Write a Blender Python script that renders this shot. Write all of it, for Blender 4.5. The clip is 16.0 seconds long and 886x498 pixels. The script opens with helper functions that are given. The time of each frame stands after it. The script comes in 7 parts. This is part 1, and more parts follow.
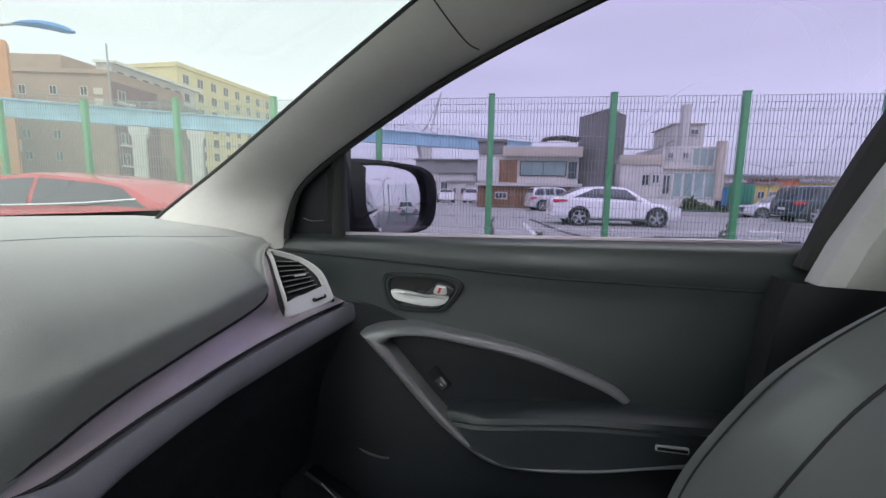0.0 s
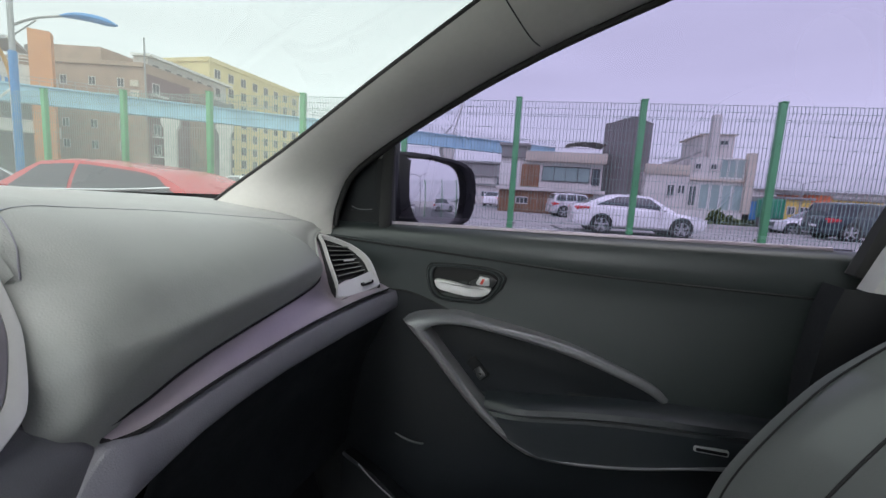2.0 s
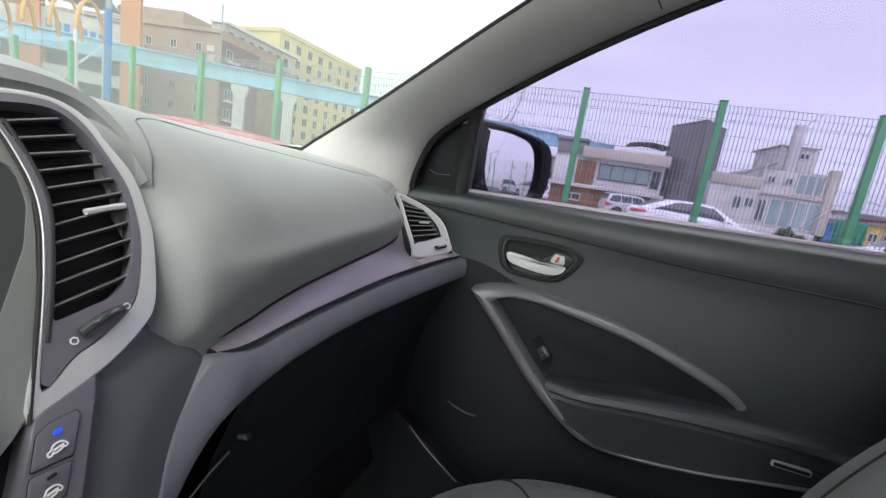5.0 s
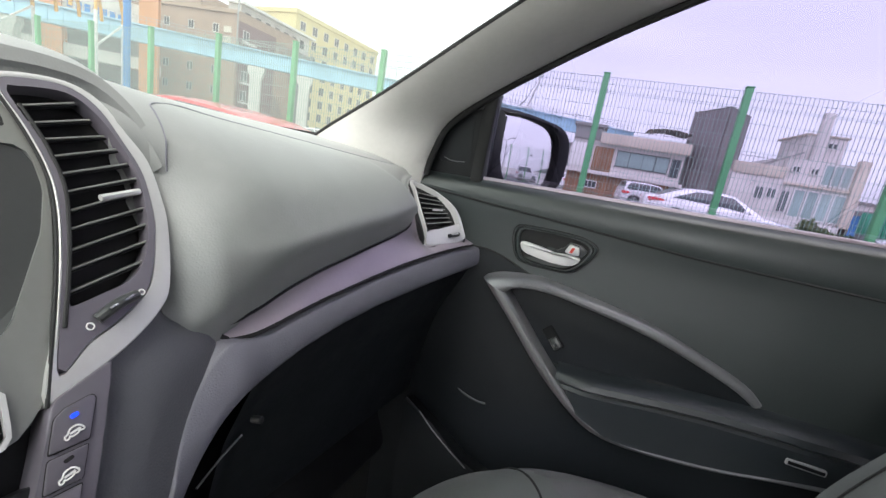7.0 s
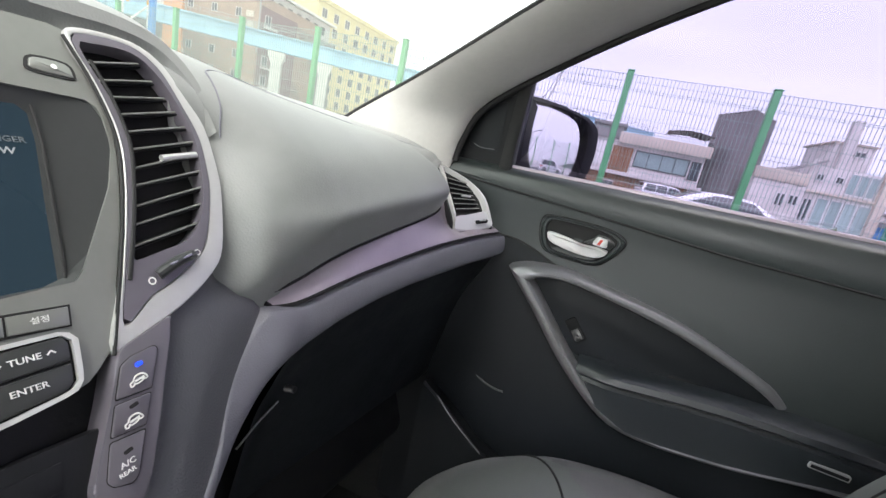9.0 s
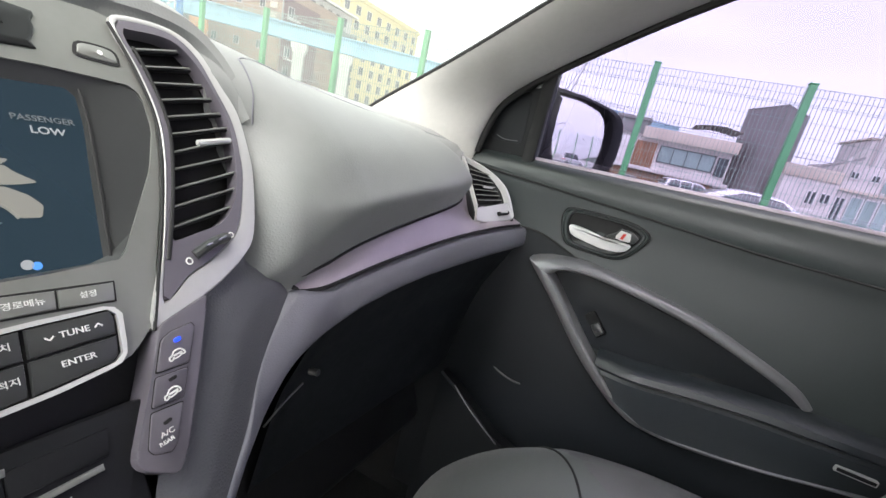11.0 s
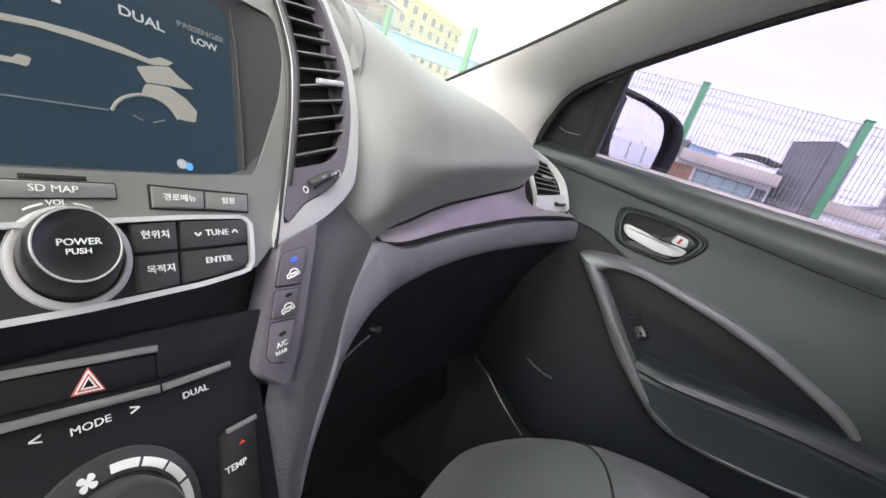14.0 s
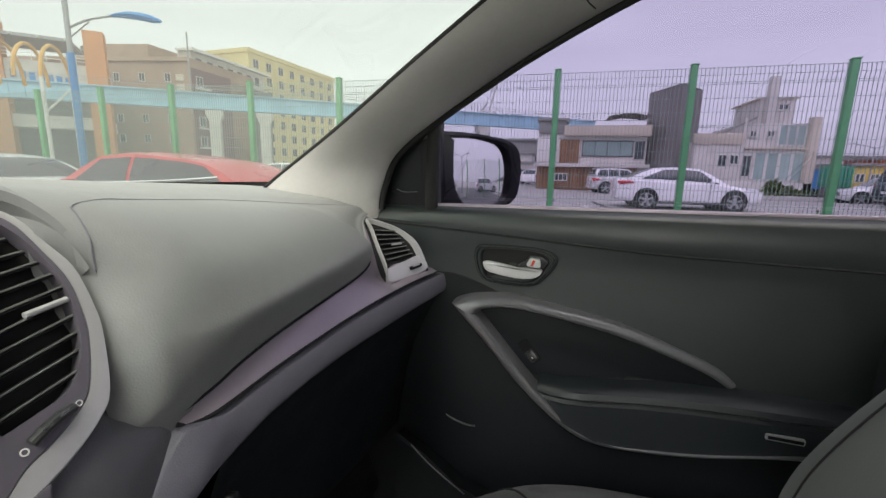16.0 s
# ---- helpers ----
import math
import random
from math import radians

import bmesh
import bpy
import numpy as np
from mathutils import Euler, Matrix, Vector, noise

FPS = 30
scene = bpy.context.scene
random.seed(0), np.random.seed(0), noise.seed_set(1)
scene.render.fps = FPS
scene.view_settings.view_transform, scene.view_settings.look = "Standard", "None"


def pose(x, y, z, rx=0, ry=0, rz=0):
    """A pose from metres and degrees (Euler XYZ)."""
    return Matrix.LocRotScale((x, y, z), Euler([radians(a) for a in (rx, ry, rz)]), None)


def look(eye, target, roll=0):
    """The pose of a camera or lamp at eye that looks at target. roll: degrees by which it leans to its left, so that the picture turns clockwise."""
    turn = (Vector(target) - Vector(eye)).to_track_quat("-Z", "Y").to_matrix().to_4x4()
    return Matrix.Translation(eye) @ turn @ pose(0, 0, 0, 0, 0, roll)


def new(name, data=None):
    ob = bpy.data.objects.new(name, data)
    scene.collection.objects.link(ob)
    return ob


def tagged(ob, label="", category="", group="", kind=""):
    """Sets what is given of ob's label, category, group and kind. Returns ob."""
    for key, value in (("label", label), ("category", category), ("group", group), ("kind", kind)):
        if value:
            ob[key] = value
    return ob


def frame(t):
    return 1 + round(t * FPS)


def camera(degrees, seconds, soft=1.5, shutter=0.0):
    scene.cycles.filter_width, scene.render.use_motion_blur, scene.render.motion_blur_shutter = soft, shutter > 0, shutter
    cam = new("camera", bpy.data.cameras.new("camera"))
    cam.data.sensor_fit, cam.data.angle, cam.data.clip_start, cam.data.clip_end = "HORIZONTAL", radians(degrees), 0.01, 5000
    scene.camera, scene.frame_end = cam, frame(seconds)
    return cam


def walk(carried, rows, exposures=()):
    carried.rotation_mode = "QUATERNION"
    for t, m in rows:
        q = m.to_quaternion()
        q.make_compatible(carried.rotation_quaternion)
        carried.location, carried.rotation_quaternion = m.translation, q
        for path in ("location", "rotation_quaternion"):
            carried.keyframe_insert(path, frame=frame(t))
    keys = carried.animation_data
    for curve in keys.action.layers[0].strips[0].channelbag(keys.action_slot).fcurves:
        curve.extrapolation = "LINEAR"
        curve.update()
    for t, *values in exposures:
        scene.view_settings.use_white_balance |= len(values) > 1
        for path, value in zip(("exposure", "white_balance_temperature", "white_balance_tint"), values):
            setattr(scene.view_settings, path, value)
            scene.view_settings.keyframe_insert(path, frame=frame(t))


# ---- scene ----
cam = camera(92.2, 16.0)
EXPOSURES = [(0, 3.62, 6350, 9), (2.5, 3.5, 6350, 9), (3.5, 3.66, 6350, 9), (6.0, 4.0, 6450, 10), (9.0, 4.3, 6550, 11), (12.5, 4.45, 6600, 13), (14.5, 4.5, 6600, 13), (15.0, 4.45, 6600, 9), (15.5, 3.8, 6750, 10), (16.0, 3.45, 6850, 9)]
PATH = [
    (0, (0.026, -0.005, 1.371), (-0.255, 1.955, 1.093), 1.1),
    (0.5, (0.01, -0.018, 1.366), (-0.339, 1.932, 1.096), 2.2),
    (1, (0.008, -0.021, 1.368), (-0.322, 1.933, 1.096), 0.9),
    (1.5, (0.002, -0.023, 1.367), (-0.323, 1.931, 1.09), 0.4),
    (2, (-0.021, -0.034, 1.352), (-0.383, 1.914, 1.079), 3.4),
    (2.5, (-0.03, -0.034, 1.349), (-0.447, 1.901, 1.067), 4.1),
    (3, (-0.036, -0.035, 1.345), (-0.49, 1.891, 1.049), 5.1),
    (3.5, (-0.051, -0.036, 1.335), (-0.529, 1.881, 1.025), 6.1),
    (6, (-0.086, -0.038, 1.305), (-0.66, 1.837, 0.913), 10.5),
    (6.5, (-0.089, -0.035, 1.306), (-0.667, 1.835, 0.893), 10.9),
    (7, (-0.081, -0.032, 1.314), (-0.667, 1.831, 0.883), 9.8),
    (7.5, (-0.076, -0.031, 1.317), (-0.668, 1.827, 0.876), 8.9),
    (8, (-0.082, -0.035, 1.311), (-0.684, 1.818, 0.861), 8.7),
    (8.5, (-0.104, -0.047, 1.291), (-0.718, 1.801, 0.834), 11.9),
    (9, (-0.103, -0.045, 1.296), (-0.728, 1.795, 0.824), 12.2),
    (11.5, (-0.107, -0.052, 1.291), (-0.809, 1.745, 0.765), 12.7),
    (12, (-0.104, -0.053, 1.293), (-0.817, 1.739, 0.762), 12.3),
    (12.5, (-0.113, -0.056, 1.285), (-0.837, 1.729, 0.749), 12.0),
    (13, (-0.116, -0.057, 1.282), (-0.847, 1.725, 0.742), 12.5),
    (13.5, (-0.136, -0.075, 1.257), (-0.882, 1.7, 0.717), 16.5),
    (14, (-0.145, -0.084, 1.247), (-0.906, 1.682, 0.7), 18.9),
    (14.5, (-0.134, -0.077, 1.262), (-0.905, 1.684, 0.71), 16.7),
    (15, (-0.111, -0.066, 1.294), (-0.875, 1.703, 0.758), 11.3),
    (15.5, (-0.063, -0.042, 1.339), (-0.705, 1.806, 0.919), 2.9),
    (16, (-0.044, -0.022, 1.351), (-0.57, 1.872, 0.982), 1.3),
]
walk(cam, [(t, look(eye, target, roll)) for t, eye, target, roll in PATH], EXPOSURES)

# ---- light ----
world = bpy.data.worlds.new("world")
scene.world = world
world.use_nodes = True
wn, wl = world.node_tree.nodes, world.node_tree.links
sky = wn.new("ShaderNodeTexSky")
sky.sky_type, sky.sun_disc = "NISHITA", False
sky.sun_elevation, sky.sun_rotation = radians(50), radians(200)
sky.air_density, sky.dust_density, sky.ozone_density = 1.0, 4.0, 1.0
grey = wn.new("ShaderNodeHueSaturation")
grey.inputs["Saturation"].default_value = 0.15
# cloud cover evens out the clear sky
cloud = wn.new("ShaderNodeMixRGB")
cloud.inputs[0].default_value, cloud.inputs[2].default_value = 0.7, (3.1, 3.15, 3.2, 1)
wl.new(sky.outputs[0], grey.inputs["Color"])
wl.new(grey.outputs[0], cloud.inputs[1])
# long soft cloud banks
wc, wm, wt = wn.new("ShaderNodeTexCoord"), wn.new("ShaderNodeMapping"), wn.new("ShaderNodeTexNoise")
wm.inputs["Scale"].default_value = (1.0, 1.0, 6.0)
wt.inputs["Scale"].default_value, wt.inputs["Detail"].default_value = 1.6, 2.0
wr, ws = wn.new("ShaderNodeMapRange"), wn.new("ShaderNodeVectorMath")
wr.inputs["From Min"].default_value, wr.inputs["From Max"].default_value = 0.3, 0.7
wr.inputs["To Min"].default_value, wr.inputs["To Max"].default_value = 0.92, 1.08
ws.operation = "SCALE"
wl.new(wc.outputs["Generated"], wm.inputs["Vector"])
wl.new(wm.outputs[0], wt.inputs["Vector"])
wl.new(wt.outputs["Fac"], wr.inputs["Value"])
wl.new(cloud.outputs[0], ws.inputs[0])
wl.new(wr.outputs[0], ws.inputs["Scale"])
wl.new(ws.outputs[0], wn["Background"].inputs[0])
wn["Background"].inputs[1].default_value = 0.15
sun = new("sun", bpy.data.lights.new("sun", "SUN"))
sun.data.energy, sun.data.angle, sun.data.color = 0.6, radians(45), (1.0, 0.97, 0.93)
sun.matrix_world = look((0, 0, 50), (-0.35 * 50, 0.5 * 50, 0))


# ---- materials ----
def mat(name, base, rough=0.5, metal=0.0, vary=0.15, scale=8.0, bump=0.0, bscale=60.0, spec=0.5, coat=0.0, rand=0.0, emit=None, emit_s=0.0, rvary=0.1, kind="noise"):
    m = bpy.data.materials.new(name)
    m.use_nodes = True
    n, l = m.node_tree.nodes, m.node_tree.links
    b = n["Principled BSDF"]
    b.inputs["Roughness"].default_value, b.inputs["Metallic"].default_value = rough, metal
    b.inputs["Specular IOR Level"].default_value, b.inputs["Coat Weight"].default_value = spec, coat
    co = n.new("ShaderNodeTexCoord")
    if vary > 0:
        big, fine = n.new("ShaderNodeTexNoise"), n.new("ShaderNodeTexNoise")
        big.inputs["Scale"].default_value, big.inputs["Detail"].default_value = scale, 4.0
        fine.inputs["Scale"].default_value, fine.inputs["Detail"].default_value = scale * 13, 3.0
        mixn = n.new("ShaderNodeMath")
        mixn.operation = "MULTIPLY_ADD"
        mixn.inputs[1].default_value = 0.35
        for q in (big, fine):
            l.new(co.outputs["Object"], q.inputs["Vector"])
        l.new(fine.outputs["Fac"], mixn.inputs[0])
        l.new(big.outputs["Fac"], mixn.inputs[2])
        ramp = n.new("ShaderNodeMapRange")
        ramp.inputs["From Min"].default_value, ramp.inputs["From Max"].default_value = 0.4, 0.95
        ramp.inputs["To Min"].default_value, ramp.inputs["To Max"].default_value = 1 - vary, 1 + vary
        l.new(mixn.outputs[0], ramp.inputs["Value"])
        val = ramp.outputs[0]
        if rand > 0:
            info = n.new("ShaderNodeObjectInfo")
            rr = n.new("ShaderNodeMapRange")
            rr.inputs["To Min"].default_value, rr.inputs["To Max"].default_value = 1 - rand, 1 + rand
            l.new(info.outputs["Random"], rr.inputs["Value"])
            mul = n.new("ShaderNodeMath")
            mul.operation = "MULTIPLY"
            l.new(val, mul.inputs[0])
            l.new(rr.outputs[0], mul.inputs[1])
            val = mul.outputs[0]
        vec = n.new("ShaderNodeVectorMath")
        vec.operation = "SCALE"
        vec.inputs[0].default_value = base
        l.new(val, vec.inputs["Scale"])
        l.new(vec.outputs[0], b.inputs["Base Color"])
        rmap = n.new("ShaderNodeMapRange")
        rmap.inputs["From Min"].default_value, rmap.inputs["From Max"].default_value = 0.4, 0.95
        rmap.inputs["To Min"].default_value, rmap.inputs["To Max"].default_value = max(rough - rvary, 0.02), min(rough + rvary, 1.0)
        l.new(mixn.outputs[0], rmap.inputs["Value"])
        l.new(rmap.outputs[0], b.inputs["Roughness"])
    else:
        b.inputs["Base Color"].default_value = (*base, 1)
    if bump > 0:
        if kind == "leather":
            tex = n.new("ShaderNodeTexVoronoi")
            tex.feature = "DISTANCE_TO_EDGE"
            out = tex.outputs["Distance"]
        else:
            tex = n.new("ShaderNodeTexNoise")
            tex.inputs["Detail"].default_value = 5.0
            out = tex.outputs["Fac"]
        tex.inputs["Scale"].default_value = bscale
        l.new(co.outputs["Object"], tex.inputs["Vector"])
        bp = n.new("ShaderNodeBump")
        bp.inputs["Strength"].default_value, bp.inputs["Distance"].default_value = bump, 0.002
        l.new(out, bp.inputs["Height"])
        l.new(bp.outputs[0], b.inputs["Normal"])
    if emit:
        b.inputs["Emission Color"].default_value, b.inputs["Emission Strength"].default_value = (*emit, 1), emit_s
    return m


def glass(name, tint, gloss=1.0, haze=0.0, veil=0.0):
    """Thin pane: tinted see-through with a reflection that grows towards grazing."""
    m = bpy.data.materials.new(name)
    m.use_nodes = True
    n, l = m.node_tree.nodes, m.node_tree.links
    n.remove(n["Principled BSDF"])
    tr, gl, mx, lw = n.new("ShaderNodeBsdfTransparent"), n.new("ShaderNodeBsdfGlossy"), n.new("ShaderNodeMixShader"), n.new("ShaderNodeLayerWeight")
    tr.inputs[0].default_value = (*tint, 1)
    gl.inputs["Roughness"].default_value = haze
    gl.inputs[0].default_value = (gloss, gloss, gloss, 1)
    lw.inputs["Blend"].default_value = 0.5
    p5, ma = n.new("ShaderNodeMath"), n.new("ShaderNodeMath")
    p5.operation, ma.operation = "POWER", "MULTIPLY_ADD"
    p5.inputs[1].default_value = 5.0
    ma.inputs[1].default_value, ma.inputs[2].default_value = 0.92, 0.06
    l.new(lw.outputs["Facing"], p5.inputs[0])
    l.new(p5.outputs[0], ma.inputs[0])
    l.new(ma.outputs[0], mx.inputs[0])
    if veil > 0:
        # a pale scattering share stands in for the milky glare on the pane
        glare, dm = n.new("ShaderNodeBsdfTranslucent"), n.new("ShaderNodeMixShader")
        glare.inputs[0].default_value = (0.85, 0.86, 0.84, 1)
        dm.inputs[0].default_value = veil
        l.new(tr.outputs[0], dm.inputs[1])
        l.new(glare.outputs[0], dm.inputs[2])
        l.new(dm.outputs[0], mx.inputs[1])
    else:
        l.new(tr.outputs[0], mx.inputs[1])
    l.new(gl.outputs[0], mx.inputs[2])
    l.new(mx.outputs[0], n["Material Output"].inputs[0])
    return m


M_DASH = mat("dash_soft_plastic", (0.205, 0.212, 0.206), 0.47, vary=0.1, scale=6, bump=0.15, bscale=340, kind="leather", spec=0.6)
# two darker, bluer copies of the dash plastic: shade and window tint as colour
M_DASH_SHADED = mat("dash_plastic_shaded", (0.158, 0.156, 0.183), 0.42, vary=0.1, scale=6, bump=0.25, bscale=420, kind="leather")
M_CONSOLE_SHADED = mat("console_plastic_shaded", (0.1, 0.102, 0.112), 0.46, vary=0.1, scale=6, bump=0.25, bscale=420, kind="leather")
M_DOOR = mat("door_plastic", (0.0185, 0.0245, 0.024), 0.40, vary=0.12, scale=5, bump=0.1, bscale=480, kind="leather", spec=0.75)
M_ARM = mat("armrest_plastic", (0.014, 0.0175, 0.0205), 0.36, vary=0.12, scale=5, bump=0.08, bscale=480, kind="leather", spec=0.5)
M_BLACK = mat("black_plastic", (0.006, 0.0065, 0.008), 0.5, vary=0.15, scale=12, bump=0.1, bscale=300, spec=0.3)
# near black serves the carpet and the shade under the dashboard
M_VOID = mat("carpet_and_shade", (0.004, 0.0042, 0.005), 0.95, vary=0.3, scale=30, bump=0.6, bscale=500)
# mauve base stands in for light falling through the purple window
M_STRIP = mat("metallic_trim", (0.37, 0.32, 0.362), 0.36, metal=0.45, vary=0.06, scale=20, bump=0.04, bscale=700, rvary=0.0)
M_SILVER = mat("satin_silver", (0.52, 0.52, 0.51), 0.43, metal=0.55, vary=0.05, scale=20, rvary=0.0)
M_DOORTRIM = mat("door_silver_trim", (0.2, 0.2, 0.208), 0.4, metal=0.6, vary=0.05, scale=20, rvary=0.0)
M_RING = mat("bright_satin_ring", (0.62, 0.62, 0.61), 0.32, metal=0.35, vary=0.04, scale=20, rvary=0.0)
M_STACK = mat("stack_grey", (0.25, 0.256, 0.24), 0.36, metal=0.55, vary=0.06, scale=15, rvary=0.0)
M_STACKP = mat("stack_purple_grey", (0.135, 0.125, 0.145), 0.4, metal=0.3, vary=0.06, scale=15, rvary=0.0)
M_GLOSS = mat("satin_black", (0.011, 0.012, 0.012), 0.34, vary=0.1, scale=10, coat=0.15, rvary=0.04)
# near black also holds the shade low on the door and under the dash
M_HARD_SHADE = mat("hard_plastic_and_shade", (0.007, 0.0088, 0.011), 0.5, vary=0.12, scale=7, bump=0.12, bscale=500, spec=0.35)
M_KEY = mat("key_black", (0.034, 0.036, 0.036), 0.34, vary=0.1, scale=20, rvary=0.02)
M_CHROME = mat("chrome", (0.78, 0.78, 0.79), 0.12, metal=1.0, vary=0.03, scale=10, rvary=0.03)
M_PILLAR = mat("pillar_fabric", (0.46, 0.457, 0.425), 0.85, vary=0.08, scale=9, bump=0.25, bscale=600)
M_LEATHER = mat("black_leather", (0.118, 0.124, 0.121), 0.31, vary=0.03, rvary=0.01, scale=3, bump=0.08, bscale=260, kind="leather", coat=0.35)
M_STITCH = mat("seam_thread", (0.09, 0.09, 0.09), 0.8, vary=0.1)
M_RUBBER = mat("rubber", (0.01, 0.01, 0.01), 0.7, vary=0.1)
# these two tints also dim the view outside; their panes let daylight in undimmed
M_SIDEGLASS = glass("side_window_tint", (0.1, 0.092, 0.136))
M_WSHIELD = glass("windshield_dim_glass", (0.136, 0.153, 0.143), gloss=0.1, veil=0.03)
M_SHADE = glass("blue_shade_band", (0.25, 0.62, 0.72))
M_REARGLASS = glass("light_cutting_glass", (0.09, 0.085, 0.1))
M_DRIVERGLASS = glass("driver_window_glass", (0.65, 0.66, 0.66))
M_MIRROR = mat("mirror_silver", (0.9, 0.9, 0.9), 0.0, metal=1.0, vary=0.0)
M_WHITE = mat("white_print", (0.75, 0.75, 0.73), 0.6, vary=0.0)
M_RED = mat("red_print", (0.6, 0.05, 0.03), 0.5, vary=0.0)
M_ASPHALT = mat("asphalt", (0.10, 0.10, 0.10), 0.9, vary=0.3, scale=0.35, bump=0.5, bscale=90)
M_CONCRETE = mat("lot_concrete", (0.36, 0.35, 0.33), 0.9, vary=0.18, scale=0.3, bump=0.4, bscale=60)
M_FENCE = mat("fence_green", (0.10, 0.34, 0.15), 0.45, vary=0.15, scale=4, rand=0.06)


# ---- mesh helpers ----
def thing(name, label, category, at=(0, 0, 0), group="", kind=""):
    ob = new(name)
    ob.location = at
    ob.empty_display_size = 0.1
    return tagged(ob, label, category, group, kind)


def part(name, bm, material, parent=None, label="", smooth=True):
    me = bpy.data.meshes.new(name)
    bmesh.ops.recalc_face_normals(bm, faces=bm.faces)
    bm.to_mesh(me)
    bm.free()
    me.materials.append(material)
    if smooth:
        me.polygons.foreach_set("use_smooth", [True] * len(me.polygons))
        me.set_sharp_from_angle(angle=radians(38))
    ob = new(name, me)
    if parent is not None:
        ob.parent = parent
        depth, up = Vector((0, 0, 0)), parent
        while up is not None:
            depth += Vector(up.location)
            up = up.parent
        ob.location = -depth
    if label:
        ob["label"] = label
    return ob


def spline(pts, n=6, closed=False):
    """Catmull-Rom through the points."""
    p = [Vector(q) for q in pts]
    out, k = [], len(p)
    for i in range(k if closed else k - 1):
        a, b, c, d = (p[(i + j) % k] if closed else p[min(max(i + j, 0), k - 1)] for j in (-1, 0, 1, 2))
        for s in range(n):
            t = s / n
            out.append(0.5 * ((2 * b) + (c - a) * t + (2 * a - 5 * b + 4 * c - d) * t * t + (3 * b - a - 3 * c + d) * t * t * t))
    if not closed:
        out.append(p[-1])
    return out


def loft(rows, closed=False, caps=False, bm=None):
    bm = bm or bmesh.new()
    vs = [[bm.verts.new(q) for q in r] for r in rows]
    k = len(rows[0])
    for a, b in zip(vs, vs[1:]):
        for i in range(k if closed else k - 1):
            j = (i + 1) % k
            bm.faces.new((a[i], a[j], b[j], b[i]))
    if caps and closed:
        bm.faces.new(vs[0][::-1])
        bm.faces.new(vs[-1])
    return bm


def thicken(bm, depth, way):
    """Gives an open sheet a back and rims."""
    way = Vector(way).normalized() * depth
    edges = [e for e in bm.edges if len(e.link_faces) == 1]
    faces = list(bm.faces)
    back = {v: bm.verts.new(v.co + way) for v in list(bm.verts)}
    for f in faces:
        bm.faces.new([back[v] for v in reversed(f.verts)])
    for e in edges:
        a, b = e.verts
        bm.faces.new((a, b, back[b], back[a]))
    return bm


def sweep(path, prof, up=(0, 0, 1), closed=False, scale=None, bm=None):
    """A profile of (side, up) pairs carried along a path."""
    path = [Vector(q) for q in path]
    rows, k = [], len(path)
    for i, q in enumerate(path):
        a = path[(i - 1) % k] if closed else path[max(i - 1, 0)]
        b = path[(i + 1) % k] if closed else path[min(i + 1, k - 1)]
        d = (b - a).normalized()
        side = d.cross(Vector(up)).normalized()
        top = side.cross(d).normalized()
        s = scale[i] if scale else 1.0
        rows.append([q + side * u * s + top * v * s for u, v in prof])
    if closed:
        rows.append(rows[0])
        bm = loft(rows, True, False, bm)
        bmesh.ops.remove_doubles(bm, verts=bm.verts, dist=1e-6)
        return bm
    return loft(rows, True, True, bm)


def ring(w, h, n=10, power=2.0):
    out = []
    for i in range(n):
        c, s = math.cos(2 * math.pi * i / n), math.sin(2 * math.pi * i / n)
        out.append((w * math.copysign(abs(c) ** (2 / power), c), h * math.copysign(abs(s) ** (2 / power), s)))
    return out


def box(size, at=(0, 0, 0), m=None, bevel=0.0, bm=None):
    bm = bm or bmesh.new()
    made = bmesh.ops.create_cube(bm, size=1.0)["verts"]
    for v in made:
        v.co = Vector((v.co.x * size[0], v.co.y * size[1], v.co.z * size[2]))
    if bevel:
        es = {e for v in made for e in v.link_edges}
        r = bmesh.ops.bevel(bm, geom=list(es), offset=bevel, segments=2, affect="EDGES", profile=0.5)
        made = list({v for f in r["faces"] for v in f.verts} | {v for v in made if v.is_valid})
    for v in made:
        v.co = (m @ v.co if m else v.co) + Vector(at)
    return bm


def slab(poly, m, depth, bevel=0.0, bm=None):
    """A flat outline (x, y pairs) laid by the matrix m and made deep along its -z."""
    own = bmesh.new()
    top = [own.verts.new((x, y, 0)) for x, y in poly]
    f = own.faces.new(top)
    if f.normal.z < 0 or sum(a[0] * b[1] - b[0] * a[1] for a, b in zip(poly, poly[1:] + poly[:1])) < 0:
        f.normal_flip()
    ext = bmesh.ops.extrude_face_region(own, geom=[f])
    low = [g for g in ext["geom"] if isinstance(g, bmesh.types.BMVert)]
    for v in low:
        v.co.z -= depth
    if bevel:
        rim = [e for e in own.edges if all(abs(v.co.z) < 1e-9 for v in e.verts)]
        bmesh.ops.bevel(own, geom=rim, offset=bevel, segments=2, affect="EDGES", profile=0.5)
    bmesh.ops.transform(own, matrix=m, verts=own.verts)
    if bm is None:
        return own
    me = bpy.data.meshes.new("tmp")
    own.to_mesh(me)
    own.free()
    bm.from_mesh(me)
    bpy.data.meshes.remove(me)
    return bm


def disc(radius, depth, m, n=32, bevel=0.0, bm=None):
    return slab([(radius * math.cos(2 * math.pi * i / n), radius * math.sin(2 * math.pi * i / n)) for i in range(n)], m, depth, bevel, bm)


def rounded(x0, y0, x1, y1, r, n=4):
    out = []
    for cx, cy, a in ((x1 - r, y1 - r, 0), (x0 + r, y1 - r, 90), (x0 + r, y0 + r, 180), (x1 - r, y0 + r, 270)):
        out += [(cx + r * math.cos(radians(a + 90 * i / n)), cy + r * math.sin(radians(a + 90 * i / n))) for i in range(n + 1)]
    return out


